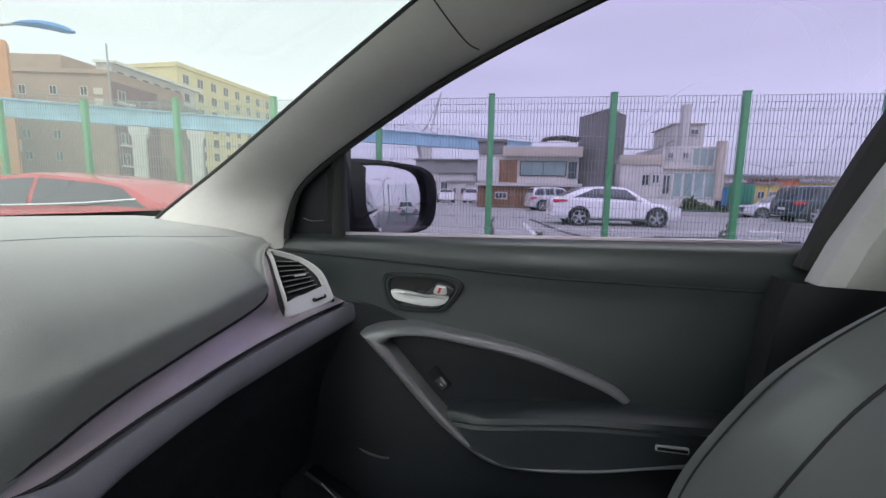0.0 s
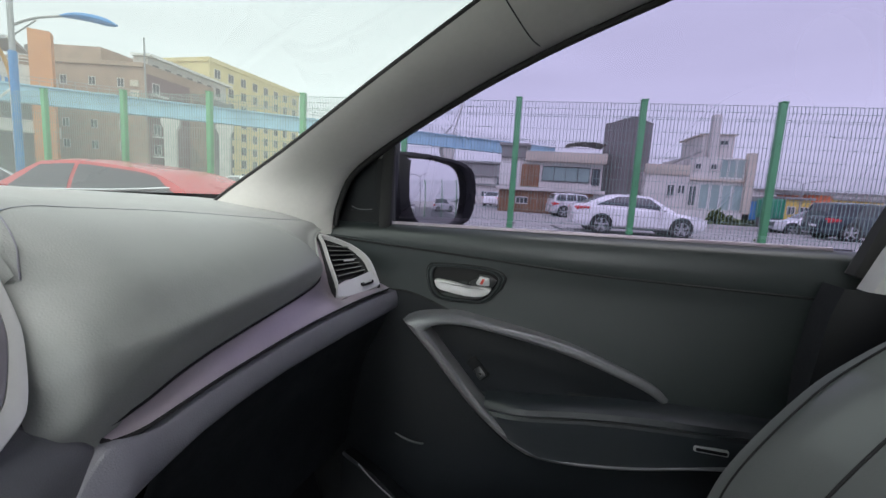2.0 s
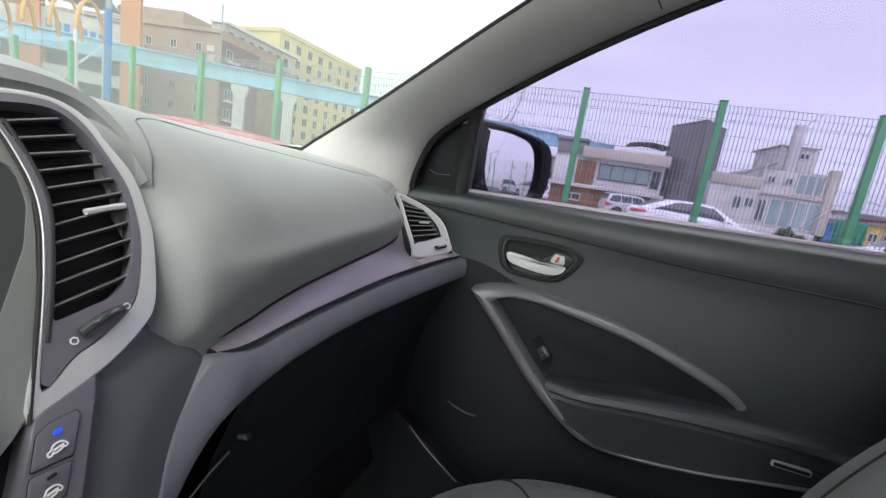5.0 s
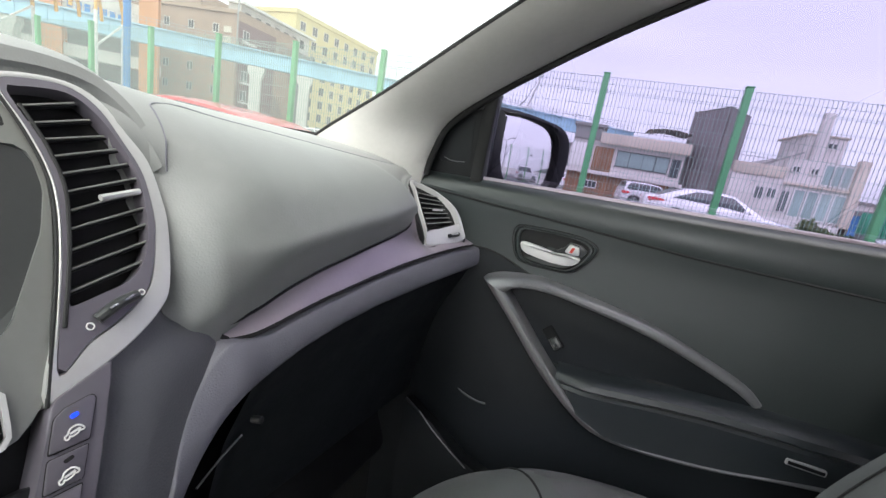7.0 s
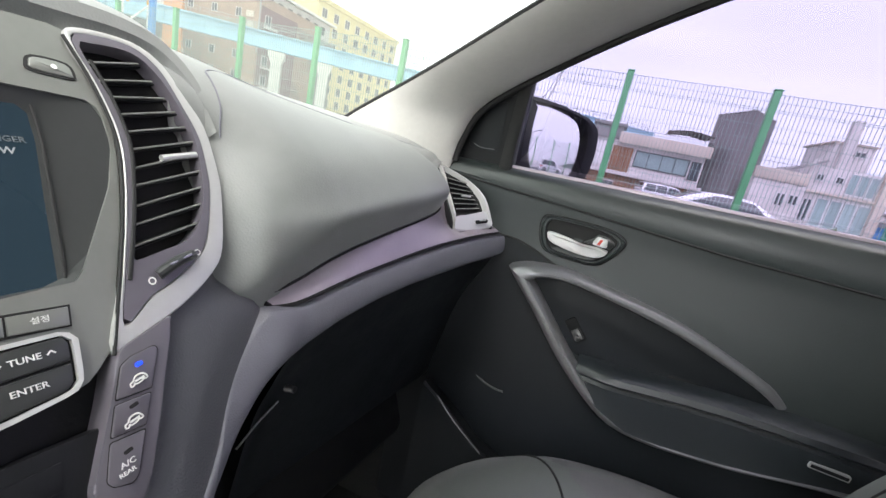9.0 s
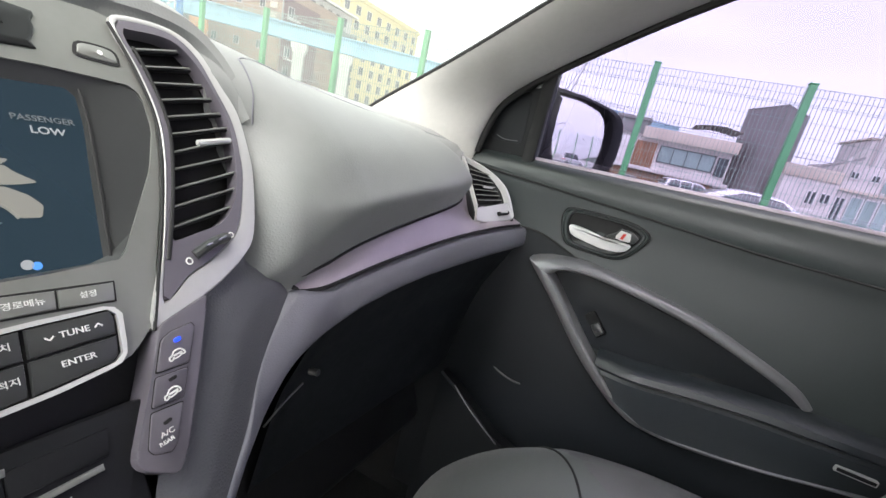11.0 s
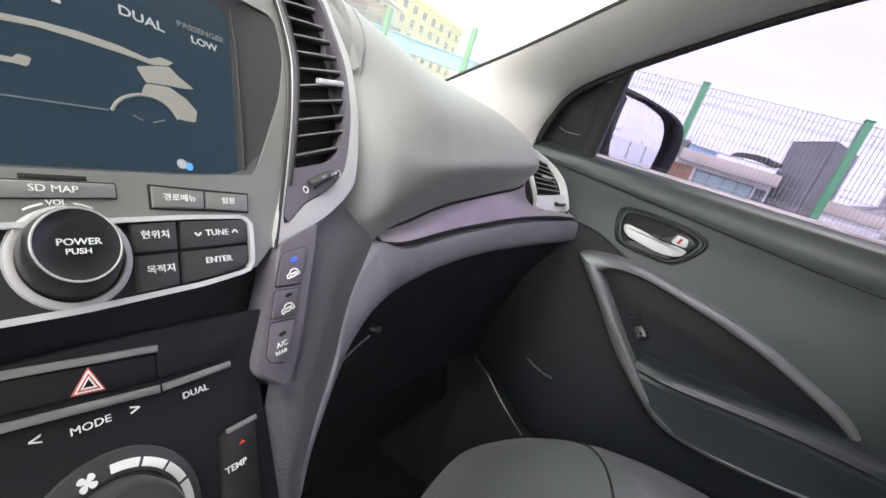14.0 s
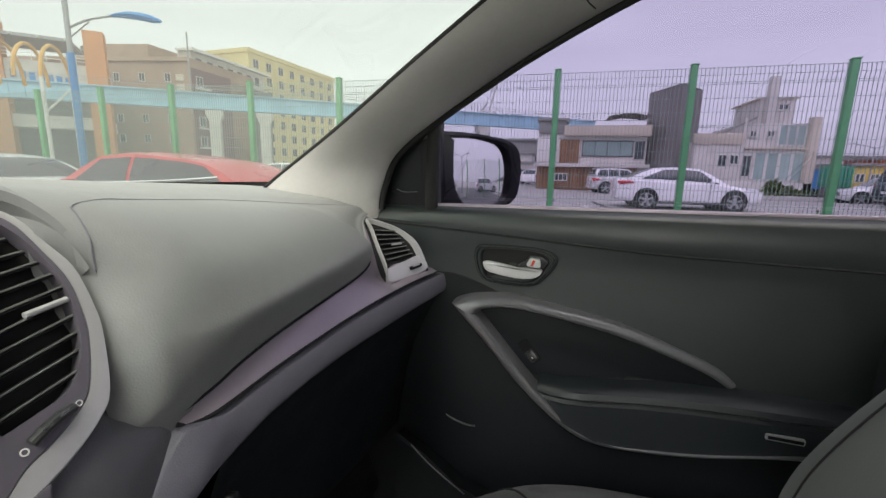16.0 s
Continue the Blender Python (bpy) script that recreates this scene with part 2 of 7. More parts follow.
def fillet(poly, r, n=4):
    """An outline with its corners rounded."""
    out = []
    for i, p in enumerate(poly):
        p, a, b = Vector(p), Vector(poly[i - 1]), Vector(poly[(i + 1) % len(poly)])
        u, v = a - p, b - p
        k = min(r, u.length * 0.45, v.length * 0.45)
        s, e = p + u.normalized() * k, p + v.normalized() * k
        for j in range(n + 1):
            t = j / n
            q = s * (1 - t) ** 2 + p * 2 * t * (1 - t) + e * t * t
            out.append((q.x, q.y))
    return out


def lerp_table(rows, y):
    """Rows of (y, values...), linear in between."""
    if y <= rows[0][0]:
        return rows[0][1:]
    for a, b in zip(rows, rows[1:]):
        if y <= b[0]:
            t = (y - a[0]) / (b[0] - a[0])
            return tuple(p + (q - p) * t for p, q in zip(a[1:], b[1:]))
    return rows[-1][1:]


# ---- car body ----
def smooth_step(t):
    t = min(max(t, 0), 1)
    return t * t * (3 - 2 * t)


# headliner, floor, far walls close the cabin behind the camera
ROOF = part("ceiling", box((2.6, 1.36, 0.03), (1.02, -0.05, 1.735), bevel=0.01), M_PILLAR)
tagged(ROOF, "light grey fabric headliner of the car", "ceiling", kind="structure")
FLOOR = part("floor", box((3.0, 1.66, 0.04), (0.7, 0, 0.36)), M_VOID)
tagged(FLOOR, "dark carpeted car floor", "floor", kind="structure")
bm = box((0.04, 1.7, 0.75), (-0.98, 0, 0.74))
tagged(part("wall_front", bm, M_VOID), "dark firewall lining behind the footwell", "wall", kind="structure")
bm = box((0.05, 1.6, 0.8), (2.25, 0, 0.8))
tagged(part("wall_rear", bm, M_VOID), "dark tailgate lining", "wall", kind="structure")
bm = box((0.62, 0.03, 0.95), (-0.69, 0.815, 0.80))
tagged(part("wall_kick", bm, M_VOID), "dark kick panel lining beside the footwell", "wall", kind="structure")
bm = box((2.9, 0.05, 0.92), (0.75, -0.86, 0.82))
tagged(part("wall_left", bm, M_DOOR), "dark driver side door lining", "wall", kind="structure")
bm = box((1.6, 0.05, 0.92), (1.52, 0.84, 0.82))
tagged(part("wall_right", bm, M_DOOR), "dark rear door lining", "wall", kind="structure")

# A-pillar trim: a rounded band from the dash corner up to the roof rail
W_EDGE = spline([(-0.69, 0.735, 1.25), (-0.605, 0.70, 1.309), (-0.441, 0.665, 1.406), (-0.266, 0.62, 1.513), (-0.098, 0.57, 1.608), (0.03, 0.535, 1.68), (0.17, 0.51, 1.735)], 5)
D_EDGE = spline([(-0.405, 0.775, 1.25), (-0.392, 0.765, 1.315), (-0.352, 0.775, 1.392), (-0.168, 0.74, 1.508), (-0.012, 0.66, 1.572), (0.14, 0.625, 1.632), (0.29, 0.60, 1.69)], 5)
rows = []
for a, b in zip(W_EDGE, D_EDGE):
    mid = (a + b) / 2
    inw = Vector((0.25, -1, -0.15)).normalized()
    wide = (b - a).length
    rows.append([a + Vector((0.006, 0.03, -0.006)), a, a + (b - a) * 0.12 + inw * 0.06 * wide, a + (b - a) * 0.32 + inw * 0.115 * wide, mid + inw * 0.13 * wide,
                 a + (b - a) * 0.7 + inw * 0.12 * wide, a + (b - a) * 0.9 + inw * 0.07 * wide, b, b + Vector((0.0, 0.04, 0.0))])
APILLAR = thing("a_pillar", "light grey fabric covered windshield pillar trim", "pillar", kind="structure")
part("pillar_trim", loft(rows), M_PILLAR, APILLAR)
part("windshield_seal", sweep([a + Vector((-0.003, 0.002, 0.002)) for a in W_EDGE], ring(0.0035, 0.0035, 6)), M_RUBBER, APILLAR)
part("door_seal", sweep([b + Vector((0.003, 0.010, -0.002)) for b in D_EDGE[2:]], ring(0.007, 0.007, 8)), M_RUBBER, APILLAR)
# seam between pillar trim and roof rail
part("trim_seam", sweep(spline([(-0.085, 0.535, 1.625), (-0.07, 0.545, 1.60), (-0.035, 0.585, 1.565), (-0.02, 0.64, 1.57)], 4), ring(0.001, 0.001, 6)), M_RUBBER, APILLAR)
# roof rail over the door
rail = spline([(0.02, 0.56, 1.665), (0.16, 0.56, 1.69), (0.5, 0.555, 1.715), (1.0, 0.55, 1.72)], 4)
part("roof_rail", sweep(rail, ring(0.085, 0.05, 10)), M_PILLAR, APILLAR)
bm = sweep(spline([(-0.0, 0.62, 1.70), (-0.035, 0.3, 1.715), (-0.045, 0, 1.72), (-0.035, -0.3, 1.715), (0.0, -0.62, 1.70)], 4), ring(0.05, 0.025, 10))
tagged(part("header_trim", bm, M_PILLAR), "light grey trim above the windshield", "trim", kind="structure")
# left pillar, unseen side of the cabin
bm = sweep(spline([(-0.69, -0.735, 1.27), (-0.44, -0.70, 1.42), (-0.098, -0.62, 1.63), (0.2, -0.6, 1.70), (1.2, -0.6, 1.73)], 4), ring(0.05, 0.05, 8))
tagged(part("trim_left", bm, M_PILLAR), "light grey pillar trim on the driver side", "trim", kind="structure")

# B-pillar
BP = thing("b_pillar", "light grey centre pillar trim over a dark lower cover", "pillar", kind="structure")
rows = []
for z, x0, x1, y0 in ((1.235, 0.505, 0.69, 0.70), (1.3, 0.53, 0.71, 0.70), (1.4, 0.57, 0.73, 0.685), (1.55, 0.63, 0.77, 0.655), (1.72, 0.69, 0.83, 0.60)):
    rows.append([Vector((x0 + 0.005, y0 + 0.05, z)), Vector((x0, y0 + 0.01, z)), Vector((x0 + 0.02, y0 - 0.012, z)), Vector(((x0 + x1) / 2, y0 - 0.025, z)), Vector((x1 - 0.02, y0 - 0.01, z)), Vector((x1, y0 + 0.05, z))])
part("upper_trim", loft(rows), M_PILLAR, BP)
rows = []
for z, x0, x1, y0 in ((1.24, 0.465, 0.68, 0.695), (1.19, 0.455, 0.70, 0.70), (1.0, 0.45, 0.74, 0.72), (0.7, 0.45, 0.78, 0.74), (0.4, 0.45, 0.8, 0.75)):
    rows.append([Vector((x0, y0 + 0.06, z)), Vector((x0, y0 + 0.01, z)), Vector((x0 + 0.03, y0 - 0.015, z)), Vector(((x0 + x1) / 2, y0 - 0.03, z)), Vector((x1 - 0.02, y0 - 0.01, z)), Vector((x1, y0 + 0.06, z))])
part("lower_trim", loft(rows), M_BLACK, BP)
part("window_seal", sweep(spline([(0.52, 0.765, 1.25), (0.545, 0.765, 1.32), (0.588, 0.755, 1.44), (0.638, 0.735, 1.56), (0.688, 0.70, 1.68)], 4), ring(0.015, 0.022, 8)), M_RUBBER, BP)

# windshield
rows = []
for i in range(41):
    y = -0.78 + 1.56 * i / 40
    bow = 0.12 * (y / 0.78) ** 2
    rows.append(spline([(-1.15 + bow * 2.2, y * 1.2, 1.2), (-0.6 + bow * 1.6, y * 1.08, 1.49), (-0.06 + bow * 0.6, y * 0.98, 1.705)], 6))
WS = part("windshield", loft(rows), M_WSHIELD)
tagged(WS, "slightly green windshield, darkened to dim the outside", "windshield", kind="structure")
WS.visible_shadow = False
# black printed border along the foot of the glass
rows2 = []
for r in rows[22:]:
    y = r[0].y
    zt = 1.306 + 0.006 * min(1, max(0, (y - 0.3) / 0.3))
    k = next(j for j in range(1, len(r)) if r[j].z > zt)
    top = r[k - 1].lerp(r[k], (zt - r[k - 1].z) / (r[k].z - r[k - 1].z))
    rows2.append([r[0] + Vector((0.004, 0, 0)), r[0].lerp(top, 0.5) + Vector((0.004, 0, 0.0)), top + Vector((0.004, 0, 0))])
frit = part("windshield_border", loft(rows2), M_RUBBER)
tagged(frit, "black border along the foot of the windshield", "windshield", kind="structure")
band = part("shade_band", loft([[q + Vector((0.003, 0, -0.004)) for q in r[-3:]] for r in rows]), M_SHADE)
tagged(band, "blue tinted shade band along the windshield top", "windshield", kind="structure")
band.visible_shadow = False
bm = box((0.05, 1.66, 0.03), (-1.17, 0, 1.22))
tagged(part("cowl", bm, M_RUBBER), "black cowl under the windshield", "trim", kind="structure")

# panes on the other sides of the cabin, added to set how much light enters
def pane(name, label, pts, material=None):
    bm = bmesh.new()
    bm.faces.new([bm.verts.new(q) for q in pts])
    return tagged(part(name, bm, material or M_REARGLASS, smooth=False), label, "window", kind="structure")


pane("window_1", "unseen driver side window that lets fill light in", [(-0.6, -0.86, 1.27), (0.62, -0.86, 1.27), (0.62, -0.68, 1.73), (0.1, -0.68, 1.73)], M_DRIVERGLASS)
pane("window_2", "rear side window, darkened to cut cabin light", [(0.62, -0.86, 1.27), (2.2, -0.86, 1.27), (2.2, -0.68, 1.73), (0.62, -0.68, 1.73)])
pane("window_3", "rear side window, darkened to cut cabin light", [(0.70, 0.84, 1.27), (2.2, 0.84, 1.27), (2.2, 0.66, 1.73), (0.80, 0.66, 1.73)])
pane("window_4", "unseen rear window, darkened to cut cabin light", [(2.26, -0.8, 1.2), (2.26, 0.8, 1.2), (2.1, 0.66, 1.73), (2.1, -0.66, 1.73)])

# ---- passenger door ----
DOOR = thing("passenger_door", "closed black passenger door with silver trim arc", "car door", (0.05, 0.8, 0.4))
rows = []
for i in range(17):
    x = -0.43 + 1.0 * i / 16
    s = (x + 0.43) / 1.0
    sill = 1.274 + 0.013 * s
    crease = lerp_table([(-0.43, 1.247), (-0.18, 1.232), (0.12, 1.213), (0.6, 1.205)], x)[0]
    prof = [(0.845, sill - 0.03), (0.84, sill), (0.80, sill + 0.002), (0.786, sill - 0.004), (0.779, sill - 0.014), (0.774, crease + 0.006), (0.7765, crease), (0.777, crease - 0.004), (0.778, 1.17), (0.772, 1.12),
            (0.765, 1.02), (0.760, 0.93)]
    rows.append([Vector((x, y, z)) for y, z in prof])
part("door_panel", loft(rows), M_DOOR, DOOR)
# lower door blackened, so the shade below the armrest is in its colour
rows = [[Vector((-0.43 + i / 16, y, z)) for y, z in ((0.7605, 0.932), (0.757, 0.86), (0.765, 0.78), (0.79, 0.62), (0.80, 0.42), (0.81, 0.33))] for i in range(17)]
part("lower_door_panel", loft(rows), M_HARD_SHADE, DOOR)


def on_door(pts, y):
    return [Vector((x, y, z)) for x, z in pts]


part("crease_seam", sweep([(x / 20, 0.7755, lerp_table([(-0.43, 1.247), (-0.18, 1.232), (0.12, 1.213), (0.6, 1.205)], x / 20)[0]) for x in range(-8, 11)], ring(0.0022, 0.0022, 6)), M_RUBBER, DOOR)
# outline seam of the upper insert
part("panel_seam", sweep(spline([(-0.285, 0.7715, 1.149), (-0.24, 0.7715, 1.1485), (-0.2, 0.770, 1.1385), (-0.15, 0.7685, 1.1185)], 4), ring(0.002, 0.002, 6)), M_RUBBER, DOOR)
# dark lower panel in front of the silver band, under the seam, shade in its tone
rows = []
for i in range(24):
    x = -0.43 + 0.37 * i / 23
    zt = lerp_table([(-0.43, 1.15), (-0.285, 1.148), (-0.24, 1.147), (-0.2, 1.137), (-0.15, 1.117), (-0.135, 1.07), (-0.1, 0.99), (-0.06, 0.935)], x)[0]
    rows.append([Vector((x, lerp_table([(0.93, 0.7575), (1.02, 0.7622), (1.12, 0.7692), (1.17, 0.775)], z)[0], z)) for z in [0.928 + (zt - 0.928) * k / 8 for k in range(9)]])
part("front_lower_panel", loft(rows), M_HARD_SHADE, DOOR)
# silver arc
def trim_plate(name, outer, inner, yo, yi, n=40):
    """A flat dull silver band between two edge lines on the door."""
    o, i2 = resample_open(outer, n), resample_open(inner, n)
    rows = []
    for k, (p, q) in enumerate(zip(o, i2)):
        t = k / (n - 1)
        y = lerp_table([(a / (len(yo) - 1), v) for a, v in enumerate(yo)], t)[0]
        yy = lerp_table([(a / (len(yi) - 1), v) for a, v in enumerate(yi)], t)[0]
        a, b = Vector((p[0], y, p[1])), Vector((q[0], yy, q[1]))
        w = min((b - a).length, 0.03)
        rows.append([a + Vector((0, 0.04, 0)), a + Vector((0, 0.003, 0)), a.lerp(b, 0.1) - Vector((0, 0.12 * w, 0)), a.lerp(b, 0.3) - Vector((0, 0.26 * w, 0)), a.lerp(b, 0.55) - Vector((0, 0.32 * w, 0)), a.lerp(b, 0.8) - Vector((0, 0.24 * w, 0)), a.lerp(b, 0.95) - Vector((0, 0.08 * w, 0)), b + Vector((0, 0.003, 0)), b + Vector((0, 0.04, 0))])
    return part(name, loft(rows), M_DOORTRIM, DOOR)


def resample_open(pts, n):
    p = spline([(x, 0, z) for x, z in pts], 6)
    d = [0]
    for a, b in zip(p, p[1:]):
        d.append(d[-1] + (b - a).length)
    out, j = [], 0
    for i in range(n):
        s = d[-1] * i / (n - 1)
        while j < len(p) - 2 and d[j + 1] < s:
            j += 1
        q = p[j].lerp(p[j + 1], (s - d[j]) / max(d[j + 1] - d[j], 1e-9))
        out.append((q.x, q.z))
    return out


trim_plate("upper_trim_arc", [(-0.232, 1.104), (-0.2, 1.115), (-0.137, 1.1215), (-0.067, 1.112), (0.062, 1.088), (0.157, 1.056), (0.232, 1.025), (0.262, 1.0)],
           [(-0.186, 1.088), (-0.17, 1.099), (-0.122, 1.103), (-0.032, 1.0895), (0.058, 1.0695), (0.13, 1.0465), (0.212, 1.0145), (0.25, 0.992)], (0.724, 0.74, 0.745, 0.75, 0.755, 0.76), (0.722, 0.738, 0.744, 0.75, 0.755, 0.76))
trim_plate("lower_trim_arc", [(-0.232, 1.1035), (-0.21, 1.078), (-0.175, 1.04), (-0.107, 0.96), (-0.047, 0.906), (0.0, 0.873), (0.045, 0.862), (0.12, 0.865), (0.21, 0.879), (0.30, 0.897), (0.37, 0.906), (0.45, 0.91)],
           [(-0.186, 1.0875), (-0.172, 1.074), (-0.147, 1.045), (-0.081, 0.971), (-0.018, 0.91), (0.028, 0.8865), (0.07, 0.881), (0.12, 0.8815), (0.21, 0.891), (0.30, 0.908), (0.37, 0.916), (0.45, 0.919)], (0.726, 0.735, 0.738, 0.732, 0.728, 0.722), (0.722, 0.718, 0.716, 0.713, 0.711, 0.714))
# flat dark sheet inside the silver band, coloured like the shaded recess
RP = [(-0.188, 1.086), (-0.172, 1.1), (-0.122, 1.105), (-0.032, 1.092), (0.058, 1.072), (0.13, 1.049), (0.212, 1.017), (0.252, 0.994), (0.2, 0.985), (0.1, 0.978), (0.0, 0.968), (-0.078, 0.966), (-0.149, 1.045)]
part("recess_shade_panel", slab(fillet(RP, 0.01), Matrix(((1, 0, 0, 0), (0, 0, -1, 0.7595), (0, 1, 0, 0), (0, 0, 0, 1))), 0.006, 0.001), M_HARD_SHADE, DOOR)
# armrest body between the arm line and the lower arc
rows = []
for i in range(25):
    x = -0.066 + 0.62 * i / 24
    top = lerp_table([(-0.08, 0.957), (0.01, 0.961), (0.1, 0.971), (0.18, 0.977), (0.29, 0.979), (0.6, 0.97)], x)[0]
    low = lerp_table([(-0.08, 0.935), (-0.03, 0.905), (0.04, 0.874), (0.12, 0.872), (0.3, 0.902), (0.6, 0.92)], x)[0]
    k = max(0.0, 0.012 - i * 0.006) + 0.03 * max(0, (x - 0.3) / 0.3)
    rows.append([Vector((x, 0.785, top + 0.016)), Vector((x, 0.745 + k, top + 0.014)), Vector((x, 0.724 + k, top + 0.011)), Vector((x, 0.714 + k, top + 0.004)), Vector((x, 0.711 + k, top - 0.006)),
                 Vector((x, 0.717 + k, top - 0.012)), Vector((x, 0.713 + k, top - 0.018)), Vector((x, 0.716 + k, (top + low) / 2)), Vector((x, 0.712 + k, low + 0.004)), Vector((x, 0.77, low - 0.012))])
part("armrest", loft(rows), M_ARM, DOOR)
part("armrest_seam", sweep([(x, 0.7165 + max(0.0, 0.012 - i * 0.006), lerp_table([(-0.08, 0.945), (0.01, 0.949), (0.1, 0.959), (0.18, 0.965), (0.29, 0.967), (0.6, 0.96)], x)[0]) for i, x in enumerate([-0.06 + 0.04 * q for q in range(10)])], ring(0.0015, 0.0015, 6)), M_RUBBER, DOOR)
# black slab in place of the shaded grip hollow in the armrest
part("grip_hollow_shade", slab([(q.x, q.y) for q in spline([(-0.07, 0, 0), (-0.05, 0.011, 0), (0.0, 0.009, 0), (0.07, 0.002, 0), (0.075, -0.006, 0), (0, -0.007, 0), (-0.06, -0.006, 0)], 4, True)], Matrix.Translation((0.155, 0.757, 0.985)) @ Euler((radians(62), 0, 0)).to_matrix().to_4x4(), 0.01), M_RUBBER, DOOR)
# window switch
SWM = Matrix.Translation((-0.085, 0.754, 1.014)) @ Euler((radians(87), radians(48), 0)).to_matrix().to_4x4()
sw = part("window_switch", slab(rounded(-0.024, -0.011, 0.024, 0.011, 0.004), SWM, 0.02, 0.001), M_VOID, DOOR)
part("switch_toggle", slab(rounded(-0.004, -0.008, 0.018, 0.008, 0.003), SWM @ Matrix.Translation((0, 0, 0.006)) @ Euler((0, radians(-12), 0)).to_matrix().to_4x4(), 0.012, 0.002), M_GLOSS, sw)
part("switch_mark", slab(rounded(0.006, -0.002, 0.011, 0.002, 0.0018), SWM @ Matrix.Translation((0, 0, 0.0095)), 0.002), M_CHROME, sw)
# badge plate low on the armrest: frame and a plain bar
part("badge_frame", slab(rounded(-0.027, -0.005, 0.027, 0.005, 0.002), Matrix.Translation((0.322, 0.712, 0.941)) @ Euler((radians(90), radians(2), 0)).to_matrix().to_4x4(), 0.006, 0.001), M_SILVER, DOOR)
part("badge_plate", slab(rounded(-0.0245, -0.0028, 0.0245, 0.0028, 0.001), Matrix.Translation((0.322, 0.7112, 0.941)) @ Euler((radians(90), radians(2), 0)).to_matrix().to_4x4(), 0.004), M_BLACK, DOOR)
# speaker lettering as plain bars, grille edge and lower pocket
for i in range(5):
    part("speaker_mark", box((0.007, 0.001, 0.003 + 0.002 * (i % 2)), (-0.137 + 0.0095 * i, 0.7585, 0.868 + 0.001 * i)), M_SILVER, DOOR)
part("grille_edge", sweep(spline([(-0.262, 0.763, 0.862), (-0.235, 0.758, 0.846), (-0.205, 0.757, 0.838), (-0.185, 0.757, 0.838)], 4), ring(0.0022, 0.0022, 6)), M_DOOR, DOOR)
rows = []
for i in range(13):
    x = -0.34 + 0.8 * i / 12
    t = lerp_table([(-0.34, 0.82), (-0.3, 0.80), (-0.195, 0.715), (0.0, 0.66), (0.07, 0.68), (0.5, 0.70)], x)[0]
    rows.append([Vector((x, 0.79, t - 0.03)), Vector((x, 0.716, t)), Vector((x, 0.71, t - 0.004)), Vector((x, 0.708, t - 0.05)), Vector((x, 0.73, 0.42))])
part("map_pocket", loft(rows), M_HARD_SHADE, DOOR)
# silver line drawn as the highlight on the pocket's edge
part("pocket_lip_glint", sweep(spline([(-0.302, 0.702, 0.808), (-0.275, 0.701, 0.783), (-0.24, 0.700, 0.757), (-0.19, 0.70, 0.724)], 4), ring(0.0014, 0.0014, 6)), M_DOORTRIM, DOOR)
# handle bowl, lever and lock
BO = [(-0.2, 1.19), (-0.197, 1.203), (-0.184, 1.2095), (-0.13, 1.211), (-0.085, 1.2095), (-0.06, 1.204), (-0.0475, 1.195), (-0.048, 1.184), (-0.059, 1.165), (-0.076, 1.146), (-0.092, 1.139), (-0.12, 1.1375), (-0.16, 1.139), (-0.18, 1.143), (-0.192, 1.157), (-0.198, 1.175)]
BOWL = spline(on_door(BO, 0.772), 4, True)
bc = sum(BOWL, Vector()) / len(BOWL)
rows = [[bc + (q - bc) * k + Vector((0, d, 0)) for q in BOWL] for k, d in ((1.0, 0.004), (0.99, -0.001), (0.96, -0.004), (0.925, -0.001), (0.89, -0.004), (0.85, -0.004), (0.82, 0.004))]
part("handle_bezel", loft(rows, True), M_DOOR, DOOR)
rows = [[bc + (q - bc) * k + Vector((0, d, 0)) for q in BOWL] for k, d in ((0.84, 0.001), (0.81, 0.0035), (0.5, 0.0045), (0.1, 0.0045))]
part("bezel_groove", sweep([bc + (q - bc) * 1.012 + Vector((0, 0.0015, 0)) for q in BOWL], ring(0.0014, 0.0014, 6), up=(0, 1, 0), closed=True), M_RUBBER, DOOR)
part("bezel_line", sweep([bc + (q - bc) * 0.925 + Vector((0, -0.0012, 0)) for q in BOWL], ring(0.0008, 0.0008, 6), up=(0, 1, 0), closed=True), M_RUBBER, DOOR)
bm = loft(rows, True)
part("handle_bowl", bm, M_RUBBER, DOOR)
LV = [(-0.184, 1.1785), (-0.176, 1.181), (-0.148, 1.178), (-0.117, 1.172), (-0.104, 1.1735), (-0.09, 1.174), (-0.07, 1.172), (-0.076, 1.16), (-0.09, 1.1535), (-0.112, 1.152), (-0.142, 1.156), (-0.169, 1.1595), (-0.18, 1.166)]
LVM = Matrix(((1, 0, 0, 0), (0, 0, -1, 0.761), (0, 1, 0, 0), (0, 0, 0, 1)))
part("door_lever", slab(fillet(LV, 0.006), LVM, 0.01, 0.0035), M_RING, DOOR, "satin silver door opening lever")
lk = part("lock_tab", slab(fillet([(-0.101, 1.181), (-0.095, 1.1935), (-0.077, 1.1915), (-0.075, 1.177), (-0.087, 1.1755), (-0.1, 1.1775)], 0.003), LVM @ Matrix.Translation((0, 0, 0.001)), 0.01, 0.0025), M_RING, DOOR)
part("lock_mark", slab([(-0.0935, 1.1795), (-0.0895, 1.190), (-0.0845, 1.1895), (-0.0885, 1.179)], LVM @ Matrix.Translation((0, 0, 0.0016)), 0.001), M_RED, lk)
